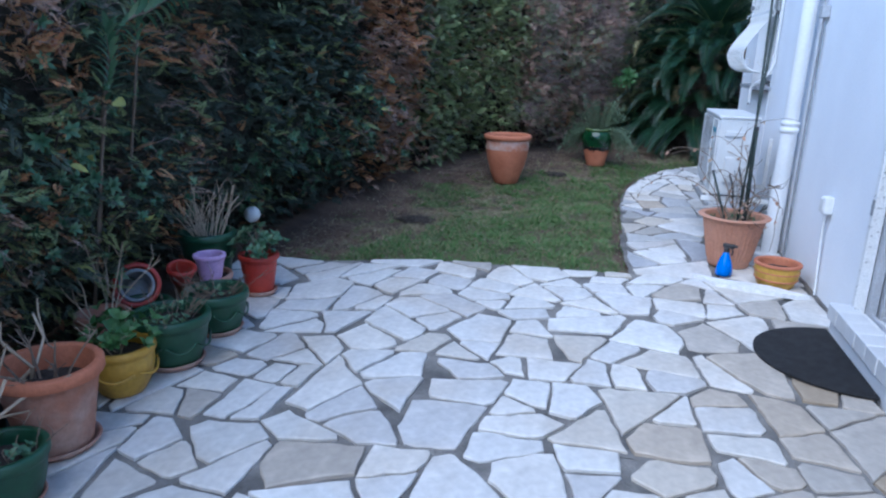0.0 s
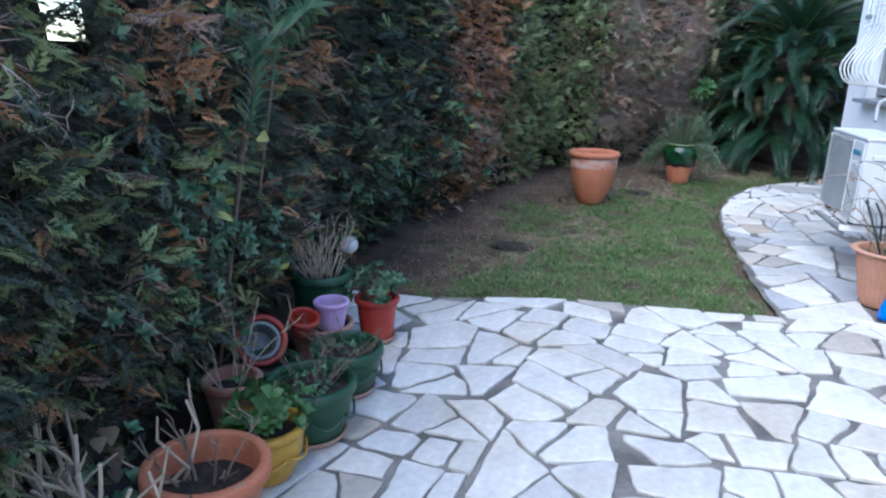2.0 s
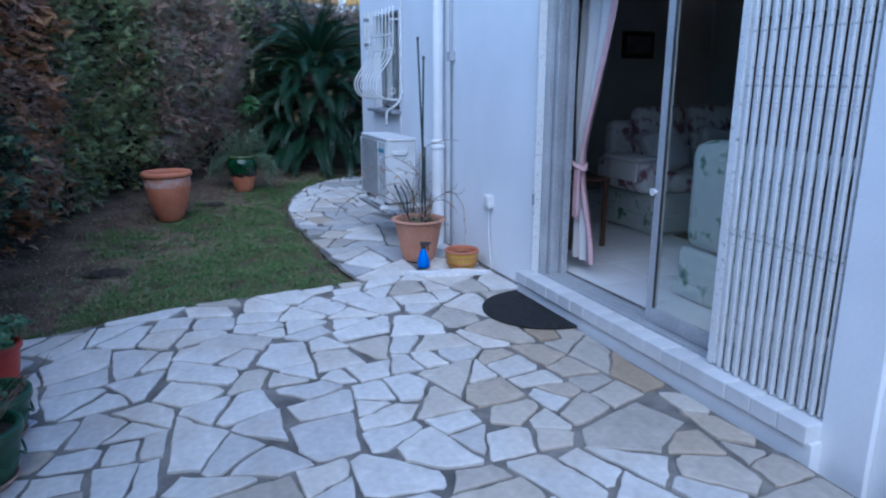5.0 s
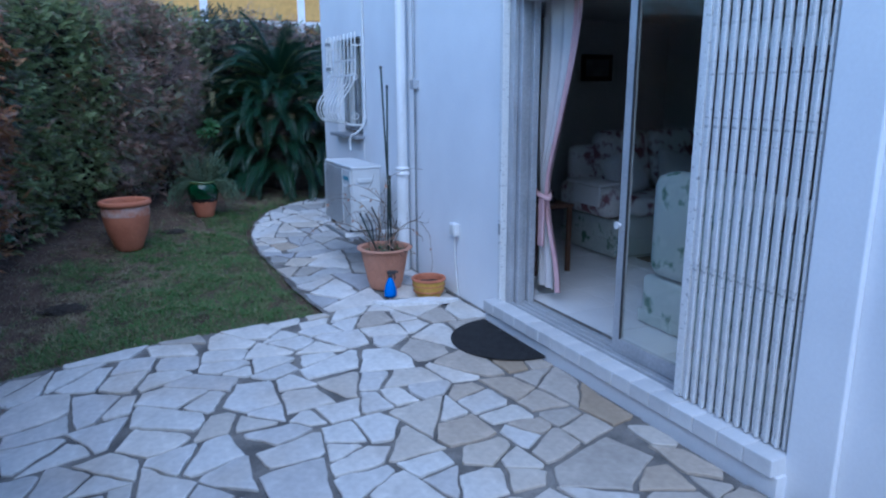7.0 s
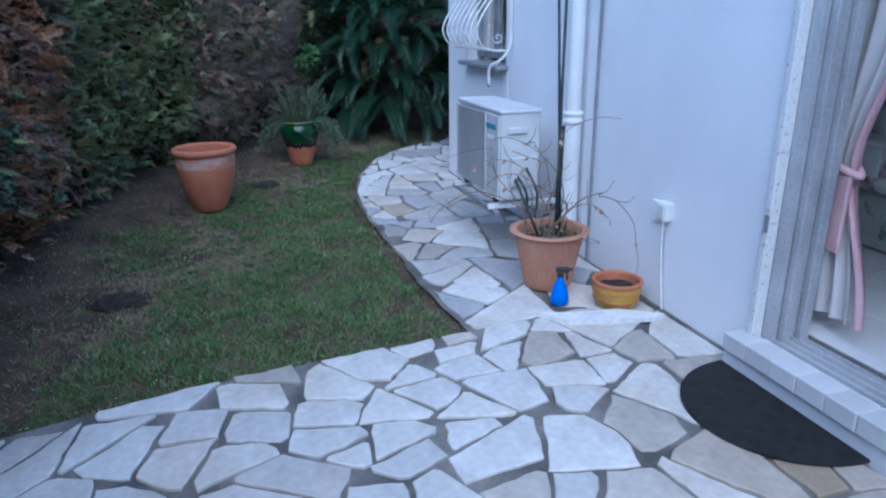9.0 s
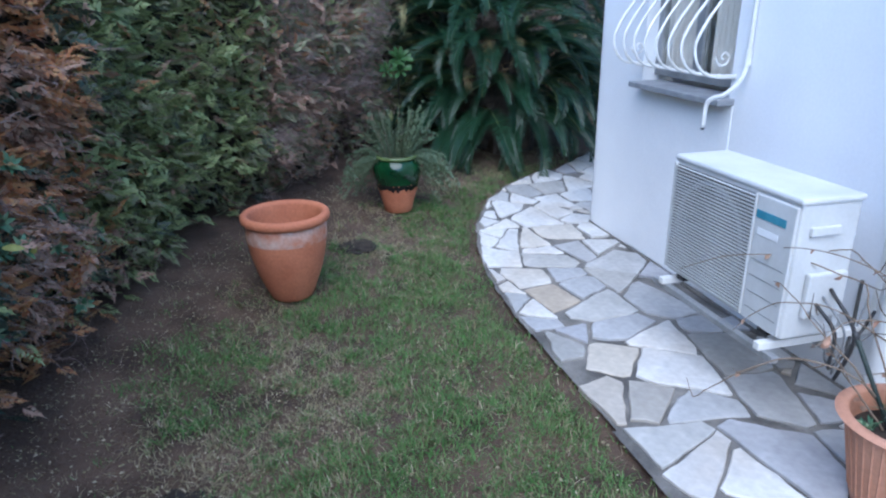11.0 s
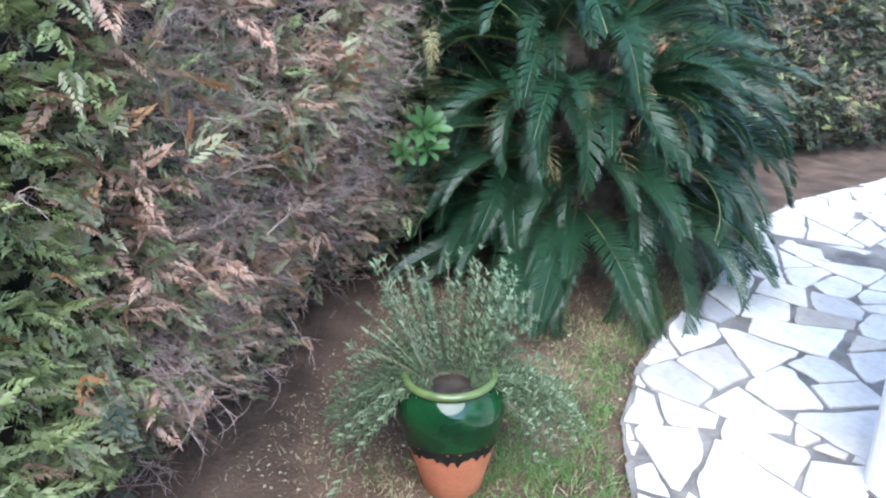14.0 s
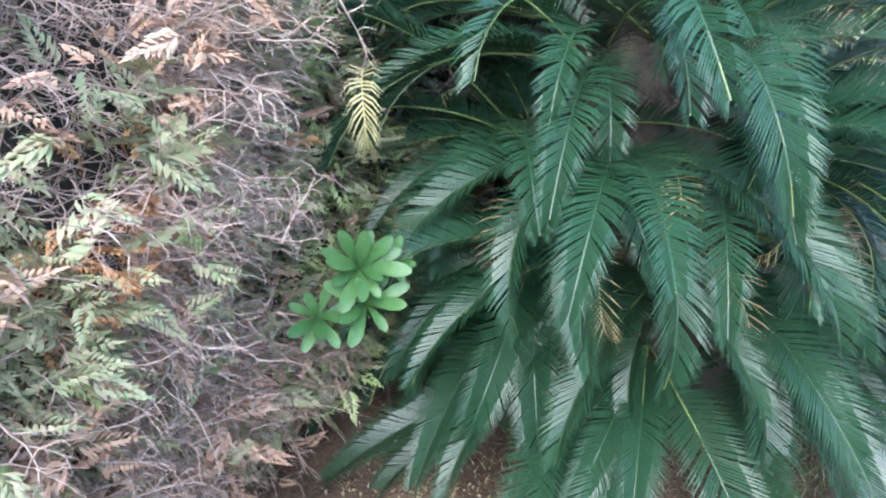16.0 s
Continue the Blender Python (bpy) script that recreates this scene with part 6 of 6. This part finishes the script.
def twigs_on(parent, rng, n, length, spread, radius, mat, name="stem", forks=2, base=0.05, droop=0.0, crook=0.12):
    """Bare stems that fork, each one mesh."""
    for _ in range(n):
        a = rng.uniform(0, 6.28)
        r = base * math.sqrt(rng.random())
        p = Vector((r * math.cos(a), r * math.sin(a), 0))
        lean = Vector((math.cos(a), math.sin(a), 0)) * spread * rng.uniform(0.2, 1.0) + Vector((0, 0, 1))
        L = length * rng.uniform(0.55, 1.0)
        pts = [p]
        d = lean.normalized()
        for k in range(5):
            d = (d + Vector((rng.gauss(0, crook), rng.gauss(0, crook), rng.gauss(0, 0.05) - droop * k / 5))).normalized()
            pts.append(pts[-1] + d * L / 5)
        bm = tube(pts, radius, sides=5, taper=0.6)
        for _ in range(forks):
            k = rng.randint(2, 4)
            q = pts[k]
            e = (d + Vector((rng.gauss(0, 0.6), rng.gauss(0, 0.6), 0.2))).normalized()
            tube([q, q + e * L * 0.18, q + e * L * 0.32 + Vector((rng.gauss(0, 0.02), rng.gauss(0, 0.02), 0.01))], radius * 0.7, bm, sides=4, taper=0.5)
        part(name, bm, mat, parent)


def bush(parent, rng, n, r, h, leaf, mat, template, name="leaves", lift=0.0, flat=0.6, per=6):
    v, f = template
    places = []
    for _ in range(n):
        a = rng.uniform(0, 6.28)
        q = r * math.sqrt(rng.random())
        t = rng.random() ** 0.7
        p = Vector((q * math.cos(a), q * math.sin(a), lift + h * t * (1 - 0.4 * (q / r) ** 2)))
        rosette(rng, p, (math.cos(a) * flat, math.sin(a) * flat, 0.8), per, leaf * rng.uniform(0.7, 1.2), places)
    return tagged(scatter(name, v, f, places, [mat], parent=parent), kind="stuff")


NARROW = leaf_template(1.0, 0.10)
BROAD = leaf_template(1.0, 0.30)
ROUND = leaf_template(1.0, 0.42)


def build_left_pots():
    rng = random.Random(31)
    g = "flower pots along the hedge"
    # red pot with a leafy bush
    x, y = -1.21, 4.05
    pot(x, y, 0.085, 0.115, 0.25, 0.012, 0.03, M_RED_POT, M_RED_POT, "red plastic pot with a leafy shrub, on a saucer", saucer=0.11, group=g)
    q = plant(x, y, ground_z(x, y) + 0.205, "dark-leaved small shrub in a red pot")
    twigs_on(q, rng, 9, 0.28, 0.9, 0.003, M_TWIG)
    bush(q, rng, 46, 0.17, 0.20, 0.05, M_LEAF, BROAD, lift=0.03)
    # two green pots on saucers
    for x, y, r, h, lab in ((-1.23, 3.43, 0.160, 0.225, "dark green ribbed pot with dry twigs, on a terracotta saucer"), (-1.28, 3.02, 0.172, 0.25, "dark green ribbed pot with low shrub, on a terracotta saucer")):
        p = pot(x, y, r * 0.72, r, h, 0.014, 0.045, M_GREEN_POT, M_GREEN_POT, lab, belly=0.010, saucer=r * 0.86, group=g)
        for k in range(7):
            a = k * 0.9
            part("swag", tube(bent([(1.02 * r * math.cos(a + d), 1.02 * r * math.sin(a + d), 0.15 - 0.045 * math.cos(d * 3.4)) for d in (-0.4, -0.2, 0, 0.2, 0.4)], 3), 0.006, sides=5), M_GREEN_POT, p, shade=True)
        q = plant(x, y, ground_z(x, y) + h - 0.035, "twiggy half-dry plant in a green pot")
        twigs_on(q, rng, 16, 0.22, 1.4, 0.0025, M_TWIG, forks=3, base=0.1)
        bush(q, rng, 30 if y < 3.2 else 14, 0.12, 0.10, 0.026, M_LEAF, BROAD, lift=0.0)
    # yellow pot with fresh leaves
    x, y = -1.37, 2.72
    p = pot(x, y, 0.095, 0.140, 0.225, 0.012, 0.03, M_YELLOW, M_YELLOW, "yellow glazed pot with fresh green leaves", belly=0.018, group=g)
    for k in range(5):
        a = k * 1.257
        part("swag", tube(bent([(0.152 * math.cos(a + d), 0.152 * math.sin(a + d), 0.13 - 0.03 * math.cos(d * 2.6)) for d in (-0.55, -0.25, 0, 0.25, 0.55)], 3), 0.006, sides=5), M_YELLOW, p, shade=True)
    q = plant(x, y, ground_z(x, y) + 0.18, "leafy green herb in a yellow pot")
    bush(q, rng, 50, 0.15, 0.15, 0.05, M_LEAF_BRIGHT, BROAD, lift=0.02, per=5)
    bush(q, rng, 4, 0.16, 0.13, 0.085, M_LEAF_BRIGHT, ROUND, name="round_leaves", lift=0.10, per=2)
    twigs_on(q, rng, 8, 0.24, 1.0, 0.0018, M_STEM_PALE)
    # big weathered terracotta pot
    x, y = -1.38, 2.27
    pot(x, y, 0.125, 0.172, 0.335, 0.020, 0.045, M_TERRA_PALE, M_TERRA, "large weathered terracotta pot with bare twigs, on a saucer", saucer=0.155, group=g, soil_depth=0.09)
    q = plant(x, y, ground_z(x, y) + 0.255, "bare pruned twigs in a terracotta pot")
    twigs_on(q, rng, 7, 0.26, 1.1, 0.005, M_TWIG, base=0.09)
    # near dark green pot
    x, y = -1.32, 1.92
    pot(x, y, 0.095, 0.13, 0.20, 0.012, 0.035, M_GREEN_POT, M_GREEN_POT, "dark green pot with bare stems at the terrace edge", belly=0.008, saucer=0.115, group=g)
    q = plant(x, y, ground_z(x, y) + 0.165, "bare thin stems with small leaves in a green pot")
    twigs_on(q, rng, 12, 0.2, 1.0, 0.0022, M_TWIG, base=0.1)
    bush(q, rng, 10, 0.1, 0.07, 0.03, M_LEAF, BROAD)
    # cut hydrangea
    for x, y, n, L, z in ((-1.58, 1.85, 17, 0.50, 0.12), (-1.50, 1.50, 17, 0.46, 0.10), (-1.66, 2.2, 11, 0.55, 0.12)):
        pot(x, y, 0.10, 0.13, 0.2, 0.01, 0.03, M_DARK, M_DARK, "black nursery pot full of pruned stems", group=g)
        q = thing("pruned_hydrangea", pose(x, y, ground_z(x, y) + z), "pruned pale dry hydrangea stems, bare", "plant")
        twigs_on(q, rng, n, L, 0.9, 0.0085, M_STEM_PALE, forks=2, base=0.11, crook=0.30)
        bush(q, rng, 5, 0.14, 0.4, 0.05, M_LEAF_YELLOW if y < 1.6 else M_LEAF, BROAD, lift=0.1)
        places = []
        for _ in range(10):
            a = rng.uniform(0, 6.28)
            places.append(frame_at((0.1 * math.cos(a), 0.1 * math.sin(a), rng.uniform(0.1, L * 0.6)), (math.cos(a), math.sin(a), -1.5), (math.cos(a), math.sin(a), 0.5), rng.uniform(0.06, 0.11)))
        tagged(scatter("withered_leaves", BROAD[0], BROAD[1], places, [M_STEM_PALE], parent=q), kind="stuff")
    # behind: small terracotta pot with one dry stick plant
    x, y = -1.62, 3.02
    pot(x, y, 0.08, 0.115, 0.24, 0.012, 0.03, M_TERRA_PALE, M_TERRA_PALE, "terracotta pot with dry stalks behind the others", group=g)
    q = plant(x, y, ground_z(x, y) + 0.19, "tall dry stalks in a terracotta pot")
    twigs_on(q, rng, 7, 0.42, 0.5, 0.004, M_STEM_PALE, forks=2)
    # shallow green bowl
    x, y = -1.55, 3.28
    pot(x, y, 0.10, 0.135, 0.20, 0.010, 0.02, M_GREEN_POT, M_GREEN_POT, "empty green bowl between the pots", group=g, soil_depth=0.06)
    # brown bowl carrying the lilac pot
    x, y = -1.46, 3.78
    pot(x, y, 0.11, 0.165, 0.20, 0.012, 0.025, M_TERRA_PALE, M_TERRA_PALE, "wide brown pot with a lilac pot set in it", group=g, soil_depth=0.02)
    z = ground_z(x, y) + 0.188
    pot(x + 0.08, y - 0.06, 0.062, 0.085, 0.155, 0.008, 0.02, M_PINK, M_PINK, "small lilac plastic pot", group=g, z=z)
    # dark green pot with dry tufts
    x, y = -1.52, 4.02
    pot(x, y, 0.12, 0.16, 0.40, 0.012, 0.04, M_GREEN_POT, M_GREEN_POT, "dark green pot with a tuft of dry stalks", group=g)
    q = plant(x, y, ground_z(x, y) + 0.36, "tuft of pale dry stalks in a green pot")
    twigs_on(q, rng, 42, 0.36, 0.9, 0.003, M_STEM_PALE, forks=1, base=0.1)
    # red pot lying on its side with a grey one in it
    m = pose(-1.68, 3.46, ground_z(-1.6, 3.4) + 0.19) @ pose(0, 0, 0, 62, 0, 28)
    pot(0, 0, 0.08, 0.11, 0.2, 0.010, 0.025, M_RED_POT, M_RED_POT, "red plastic pot tipped on its side", group=g, soil=False, m=m)
    m2 = m @ pose(0, 0, 0.035)
    pot(0, 0, 0.06, 0.085, 0.15, 0.006, 0.02, M_GREY, M_GREY, "grey nursery pot nested in the tipped red pot", group=g, soil=False, m=m2)
    m = pose(-1.50, 3.60, ground_z(-1.5, 3.6) + 0.21) @ pose(0, 0, 0, 14, 12, 0)
    pot(0, 0, 0.05, 0.075, 0.10, 0.006, 0.02, M_RED_POT, M_RED_POT, "small red plastic pot leaning among the others", group=g, soil=False, m=m)


def build_garden_pots():
    rng = random.Random(41)
    # big empty terracotta jar on the lawn
    x, y = 0.37, 7.76
    z = ground_z(x, y) - 0.03
    p = thing("plant_pot", pose(x, y, z), "large orange terracotta jar with a white lime band", "plant pot")
    prof = [(0, 0), (0.122, 0), (0.130, 0.008), (0.160, 0.08), (0.196, 0.18), (0.222, 0.28), (0.237, 0.37), (0.240, 0.44)]
    part("body", lathe(prof, 56), M_TERRA, p, shade=True)
    part("lime_band", lathe([(0.2405, 0.385), (0.2425, 0.40), (0.2425, 0.46), (0.2400, 0.494)], 56), M_LIME, p, "chalky white lime band", True)
    part("neck", lathe([(0.240, 0.44), (0.238, 0.492)], 56), M_TERRA, p, shade=True)
    part("rim", lathe([(0.238, 0.490), (0.254, 0.492), (0.264, 0.502), (0.267, 0.520), (0.264, 0.537), (0.252, 0.547), (0.236, 0.547), (0.224, 0.539), (0.218, 0.520), (0.218, 0.45), (0.212, 0.36), (0.19, 0.28)], 56), M_TERRA, p, shade=True)
    bm = lathe([(0, 0.37), (0.1, 0.366), (0.212, 0.36)], 30)
    for v in bm.verts:
        v.co.z += 0.015 * noise.noise((v.co.x * 25, v.co.y * 25, 0))
    part("soil", bm, M_POTSOIL, p, "dark soil with litter")
    q = plant(x, y, z + 0.365, "low weeds and dry leaves in the terracotta jar")
    bush(q, rng, 36, 0.18, 0.03, 0.025, M_LEAF, BROAD)
    bush(q, rng, 14, 0.19, 0.03, 0.03, M_SAGE, BROAD, name="pale_leaves")
    # glazed pot with a grey-green shrub
    x, y = 1.535, 8.94
    z = ground_z(x, y) - 0.02
    p = thing("plant_pot", pose(x, y, z) @ Matrix.Diagonal((1.12, 1.12, 0.96, 1)), "terracotta pot with a dripping green and black glazed shoulder", "plant pot")
    part("body", lathe([(0, 0), (0.095, 0), (0.10, 0.006), (0.12, 0.10), (0.145, 0.20), (0.158, 0.255)], 44), M_TERRA, p, shade=True)
    bm = bmesh.new()
    segs = 88
    rows = []
    for k, (r, zz) in enumerate(((0.1475, 0.20), (0.158, 0.240))):
        row = []
        for i in range(segs):
            a = 2 * math.pi * i / segs
            drip = (0.008 + 0.012 * math.sin(i * 0.9) * math.sin(i * 0.37) + (0.026 * rng.random() if i % 3 == 1 else 0)) if k == 0 else 0
            zd = zz + 0.028 - drip
            rd = (0.145 + 0.236 * (zd - 0.2) if zd > 0.2 else 0.12 + 0.25 * (zd - 0.1)) + 0.003 if k == 0 else r + 0.002
            row.append(bm.verts.new((rd * math.cos(a), rd * math.sin(a), zd)))
        rows.append(row)
    for a, b in zip(rows, rows[1:]):
        for i in range(segs):
            bm.faces.new((a[i], a[(i + 1) % segs], b[(i + 1) % segs], b[i]))
    part("drip_glaze", bm, M_BLACK_GLAZE, p, "black dripping glaze edge", True)
    part("shoulder", lathe([(0.1595, 0.262), (0.1675, 0.305), (0.175, 0.35), (0.176, 0.385), (0.168, 0.42), (0.150, 0.452), (0.140, 0.462)], 44), M_GREEN_GLAZE, p, "glossy green glazed shoulder", True)
    part("rim", lathe([(0.140, 0.460), (0.150, 0.466), (0.156, 0.478), (0.152, 0.490), (0.140, 0.494), (0.130, 0.488), (0.126, 0.47), (0.13, 0.40)], 44), material("pale_green_glaze", (0.06, 0.10, 0.035), (0.12, 0.16, 0.06), 8, 40, 0.15, 0.0), p, "pale green glazed rim", True)
    part("soil", lathe([(0, 0.435), (0.129, 0.43)], 24), M_POTSOIL, p, "dark soil")
    q = thing("sage_shrub", pose(x, y, z + 0.42), "bushy grey-green sage-like shrub in a glazed pot", "shrub")
    places = []
    for i in range(270):
        a = rng.uniform(-0.5, 2.75) if i < 170 else rng.choice((-0.40, 2.60)) + rng.gauss(0, 0.26)
        up = rng.random() if i < 170 else rng.random() * 0.4
        d = Vector((math.cos(a) * (1.15 - 0.8 * up), math.sin(a) * (1.15 - 0.8 * up), 0.35 + 0.9 * up))
        L = rng.uniform(0.22, 0.42)
        p0 = Vector((0.07 * math.cos(a), 0.07 * math.sin(a), 0))
        drop = (1 - up) * 0.35
        pts = [p0 + d * L * t - Vector((0, 0, drop * t * t * (1.2 if up < 0.4 else 0.5))) for t in (0, 0.25, 0.5, 0.75, 1.0)]
        if i < 46:
            part("stem", tube(pts, 0.0025, sides=4, taper=0.5), M_TWIG, q)
        for k in range(1, 5):
            for _ in range(5):
                u = pts[k - 1].lerp(pts[k], rng.random())
                rosette(rng, u, d, 4, rng.uniform(0.022, 0.042), places)
    tagged(scatter("leaves", NARROW[0], NARROW[1], places, [M_SAGE], parent=q), kind="stuff")
    # mole heap / bare patch
    for hx, hy, r in ((0.98, 8.35, 0.14), (-0.45, 6.1, 0.16)):
        bm = bmesh.new()
        bmesh.ops.create_icosphere(bm, subdivisions=4, radius=1)
        for v in bm.verts:
            k = 1 + 0.35 * noise.noise(v.co * 3 + Vector((hx, hy, 0)))
            v.co = Vector((v.co.x * r * k, v.co.y * r * k, v.co.z * 0.022 * k + 0.008 * noise.noise(v.co * 9)))
        mo = link("soil_mound", bm, M_POTSOIL, True)
        mo.location = (hx, hy, ground_z(hx, hy) - 0.035)
        tagged(mo, "bare dark heap of crumbly soil in the lawn", "soil")


def build_wall_corner():
    rng = random.Random(51)
    # tall tan pot with climbing bare branches on stakes
    x, y = 1.97, 4.98
    p = pot(x, y, 0.140, 0.212, 0.37, 0.034, 0.012, M_TAN_POT, M_TAN_POT, "large tan plastic pot with bare climbing branches and stakes", soil_depth=0.08)
    for k in range(36):
        a = 2 * math.pi * k / 36
        part("rib", tube([(0.149 * math.cos(a), 0.149 * math.sin(a), 0.05), (0.206 * math.cos(a), 0.206 * math.sin(a), 0.335)], 0.005, sides=5), M_TAN_POT, p)
    z = ground_z(x, y) + 0.295
    q = thing("climbing_plant", pose(x, y, z), "bare climbing plant with a few withered leaves", "plant")
    places = []
    for i in range(16):
        a = rng.uniform(0, 6.28)
        L = rng.uniform(0.55, 1.5) if i < 10 else rng.uniform(0.25, 0.5)
        d = Vector((math.cos(a) * rng.uniform(0.05, 0.35), math.sin(a) * rng.uniform(0.05, 0.35), 1)).normalized()
        pts = [Vector((0.08 * math.cos(a), 0.08 * math.sin(a), 0))]
        curl = Vector((rng.gauss(0, 1), rng.gauss(0, 1), rng.gauss(0, 0.4))).normalized()
        for k in range(14):
            d = (d + d.cross(curl) * rng.uniform(-0.05, 0.42) + Vector((rng.gauss(0, 0.16), rng.gauss(0, 0.16), 0.06 if k < 8 else -0.1))).normalized()
            if pts[-1].x > 0.18:
                d.x = -abs(d.x)
            if pts[-1].z < 0.1:
                d.z = abs(d.z)
            pts.append(pts[-1] + d * L / 14)
            if rng.random() < 0.16:
                places.append(frame_at(pts[-1], d + Vector((0, 0, -1.2)), (rng.gauss(0, 1), rng.gauss(0, 1), 0.3), rng.uniform(0.022, 0.04)))
        bm = tube(bent(pts, 2), 0.0045, sides=5, taper=0.35)
        for k in (6, 9):
            e = Vector((rng.gauss(0, 1), rng.gauss(0, 1), rng.gauss(0.3, 0.5))).normalized()
            tube(bent([pts[k], pts[k] + e * 0.07, pts[k] + e * 0.11 + Vector((0, 0, 0.04))], 3), 0.0025, bm, sides=4, taper=0.5)
        part("branch", bm, M_TWIG, q, shade=True)
    tagged(scatter("withered_leaves", BROAD[0], BROAD[1], places, [M_DEAD], parent=q), kind="stuff")
    bush(q, rng, 26, 0.16, 0.05, 0.05, M_LEAF, NARROW, name="green_weeds")
    for dx, dy, h, tx, ty in ((0.05, -0.05, 1.68, -6.0, 1.0), (0.00, -0.06, 1.52, -5.0, 4.0), (0.10, 0.05, 0.75, 5, -3), (-0.03, 0.02, 0.45, -22, -14)):
        s = thing("plant_stake", pose(x + dx, y + dy, z - 0.05) @ pose(0, 0, 0, tx, ty, 0), "dark green plant stake in the tan pot", "stake", "stakes in the tan pot")
        part("rod", tube([(0, 0, 0), (0, 0, h * 0.5), (0, 0, h)], 0.0085, sides=8), M_STAKE, s, shade=True)
        part("tip", lathe([(0.0101, h - 0.02), (0.012, h - 0.015), (0.011, h + 0.004), (0, h + 0.01)], 10), M_DARK, s, shade=True)
        for k in range(1, int(h / 0.12)):
            part("knot", lathe([(0.0087, 0), (0.0105, 0.004), (0.0087, 0.008)], 8), M_STAKE, s).location.z = k * 0.12
    # blue spray bottle
    b = thing("spray_bottle", pose(1.85, 4.69, ground_z(1.85, 4.69) + 0.003, 0, 0, 150), "blue spray bottle with a dark trigger", "spray bottle")
    part("bottle", lathe([(0, 0), (0.048, 0), (0.055, 0.008), (0.056, 0.03), (0.050, 0.07), (0.034, 0.12), (0.020, 0.155), (0.016, 0.17), (0.0, 0.17)], 26), M_BLUE, b, shade=True)
    part("collar", lathe([(0.019, 0.165), (0.019, 0.19), (0.014, 0.20)], 16), M_DARK, b)
    part("head", box(-0.05, 0.028, -0.013, 0.013, 0.195, 0.225, 0.006), M_DARK, b)
    part("trigger", tube(bent([(-0.028, 0, 0.196), (-0.040, 0, 0.175), (-0.036, 0, 0.145)], 4), 0.006, sides=6), M_DARK, b, "dark trigger", True)
    part("nozzle", tube([(-0.05, 0, 0.212), (-0.068, 0, 0.212)], 0.009, sides=9), M_DARK, b)
    # yellow bowl beside it
    x, y = 2.13, 4.52
    p = pot(x, y, 0.108, 0.138, 0.165, 0.010, 0.018, M_YELLOW, M_TERRA, "small yellow pot with a red-brown rim by the wall", belly=0.012)
    for zz in (0.05, 0.10):
        part("band", lathe([(0.126 + 0.12 * zz, zz), (0.131 + 0.12 * zz, zz + 0.006), (0.126 + 0.12 * zz, zz + 0.012)], 36), M_TERRA, p, "red-brown painted band", True)
    # loose white slab lying on the paving by the wall
    bm = bmesh.new()
    pts = [(1.62, 4.60), (1.80, 4.50), (2.05, 4.42), (2.24, 4.24), (2.15, 4.23), (1.90, 4.33), (1.72, 4.42)]
    lo = [bm.verts.new((px, py, 0.002)) for px, py in pts]
    hi = [bm.verts.new((px, py, 0.030)) for px, py in pts]
    for i in range(len(pts)):
        bm.faces.new((lo[i], lo[(i + 1) % len(pts)], hi[(i + 1) % len(pts)], hi[i]))
    bm.faces.new(hi)
    bm.faces.new(lo[::-1])
    tagged(link("loose_slab", bm, M_BRIGHT_SLAB), "loose white stone slab lying by the wall", "stone")


def build_globe():
    x, y = -1.60, 5.02
    g = thing("garden_light", pose(x, y, ground_z(x, y) - 0.03), "small white globe garden light on a stake", "garden light")
    part("globe", lathe([(0.0, 0.24)] + [(0.062 * math.sin(a), 0.302 - 0.062 * math.cos(a)) for a in (0.4, 0.8, 1.2, 1.57, 1.95, 2.35, 2.75)] + [(0, 0.364)], 24), M_WHITE, g, "white frosted globe", True)
    part("stake", tube([(0, 0, -0.05), (0, 0, 0.245)], 0.008, sides=8), M_DARK, g)


build_globe()
build_left_pots()
build_garden_pots()
build_wall_corner()
build_paving()
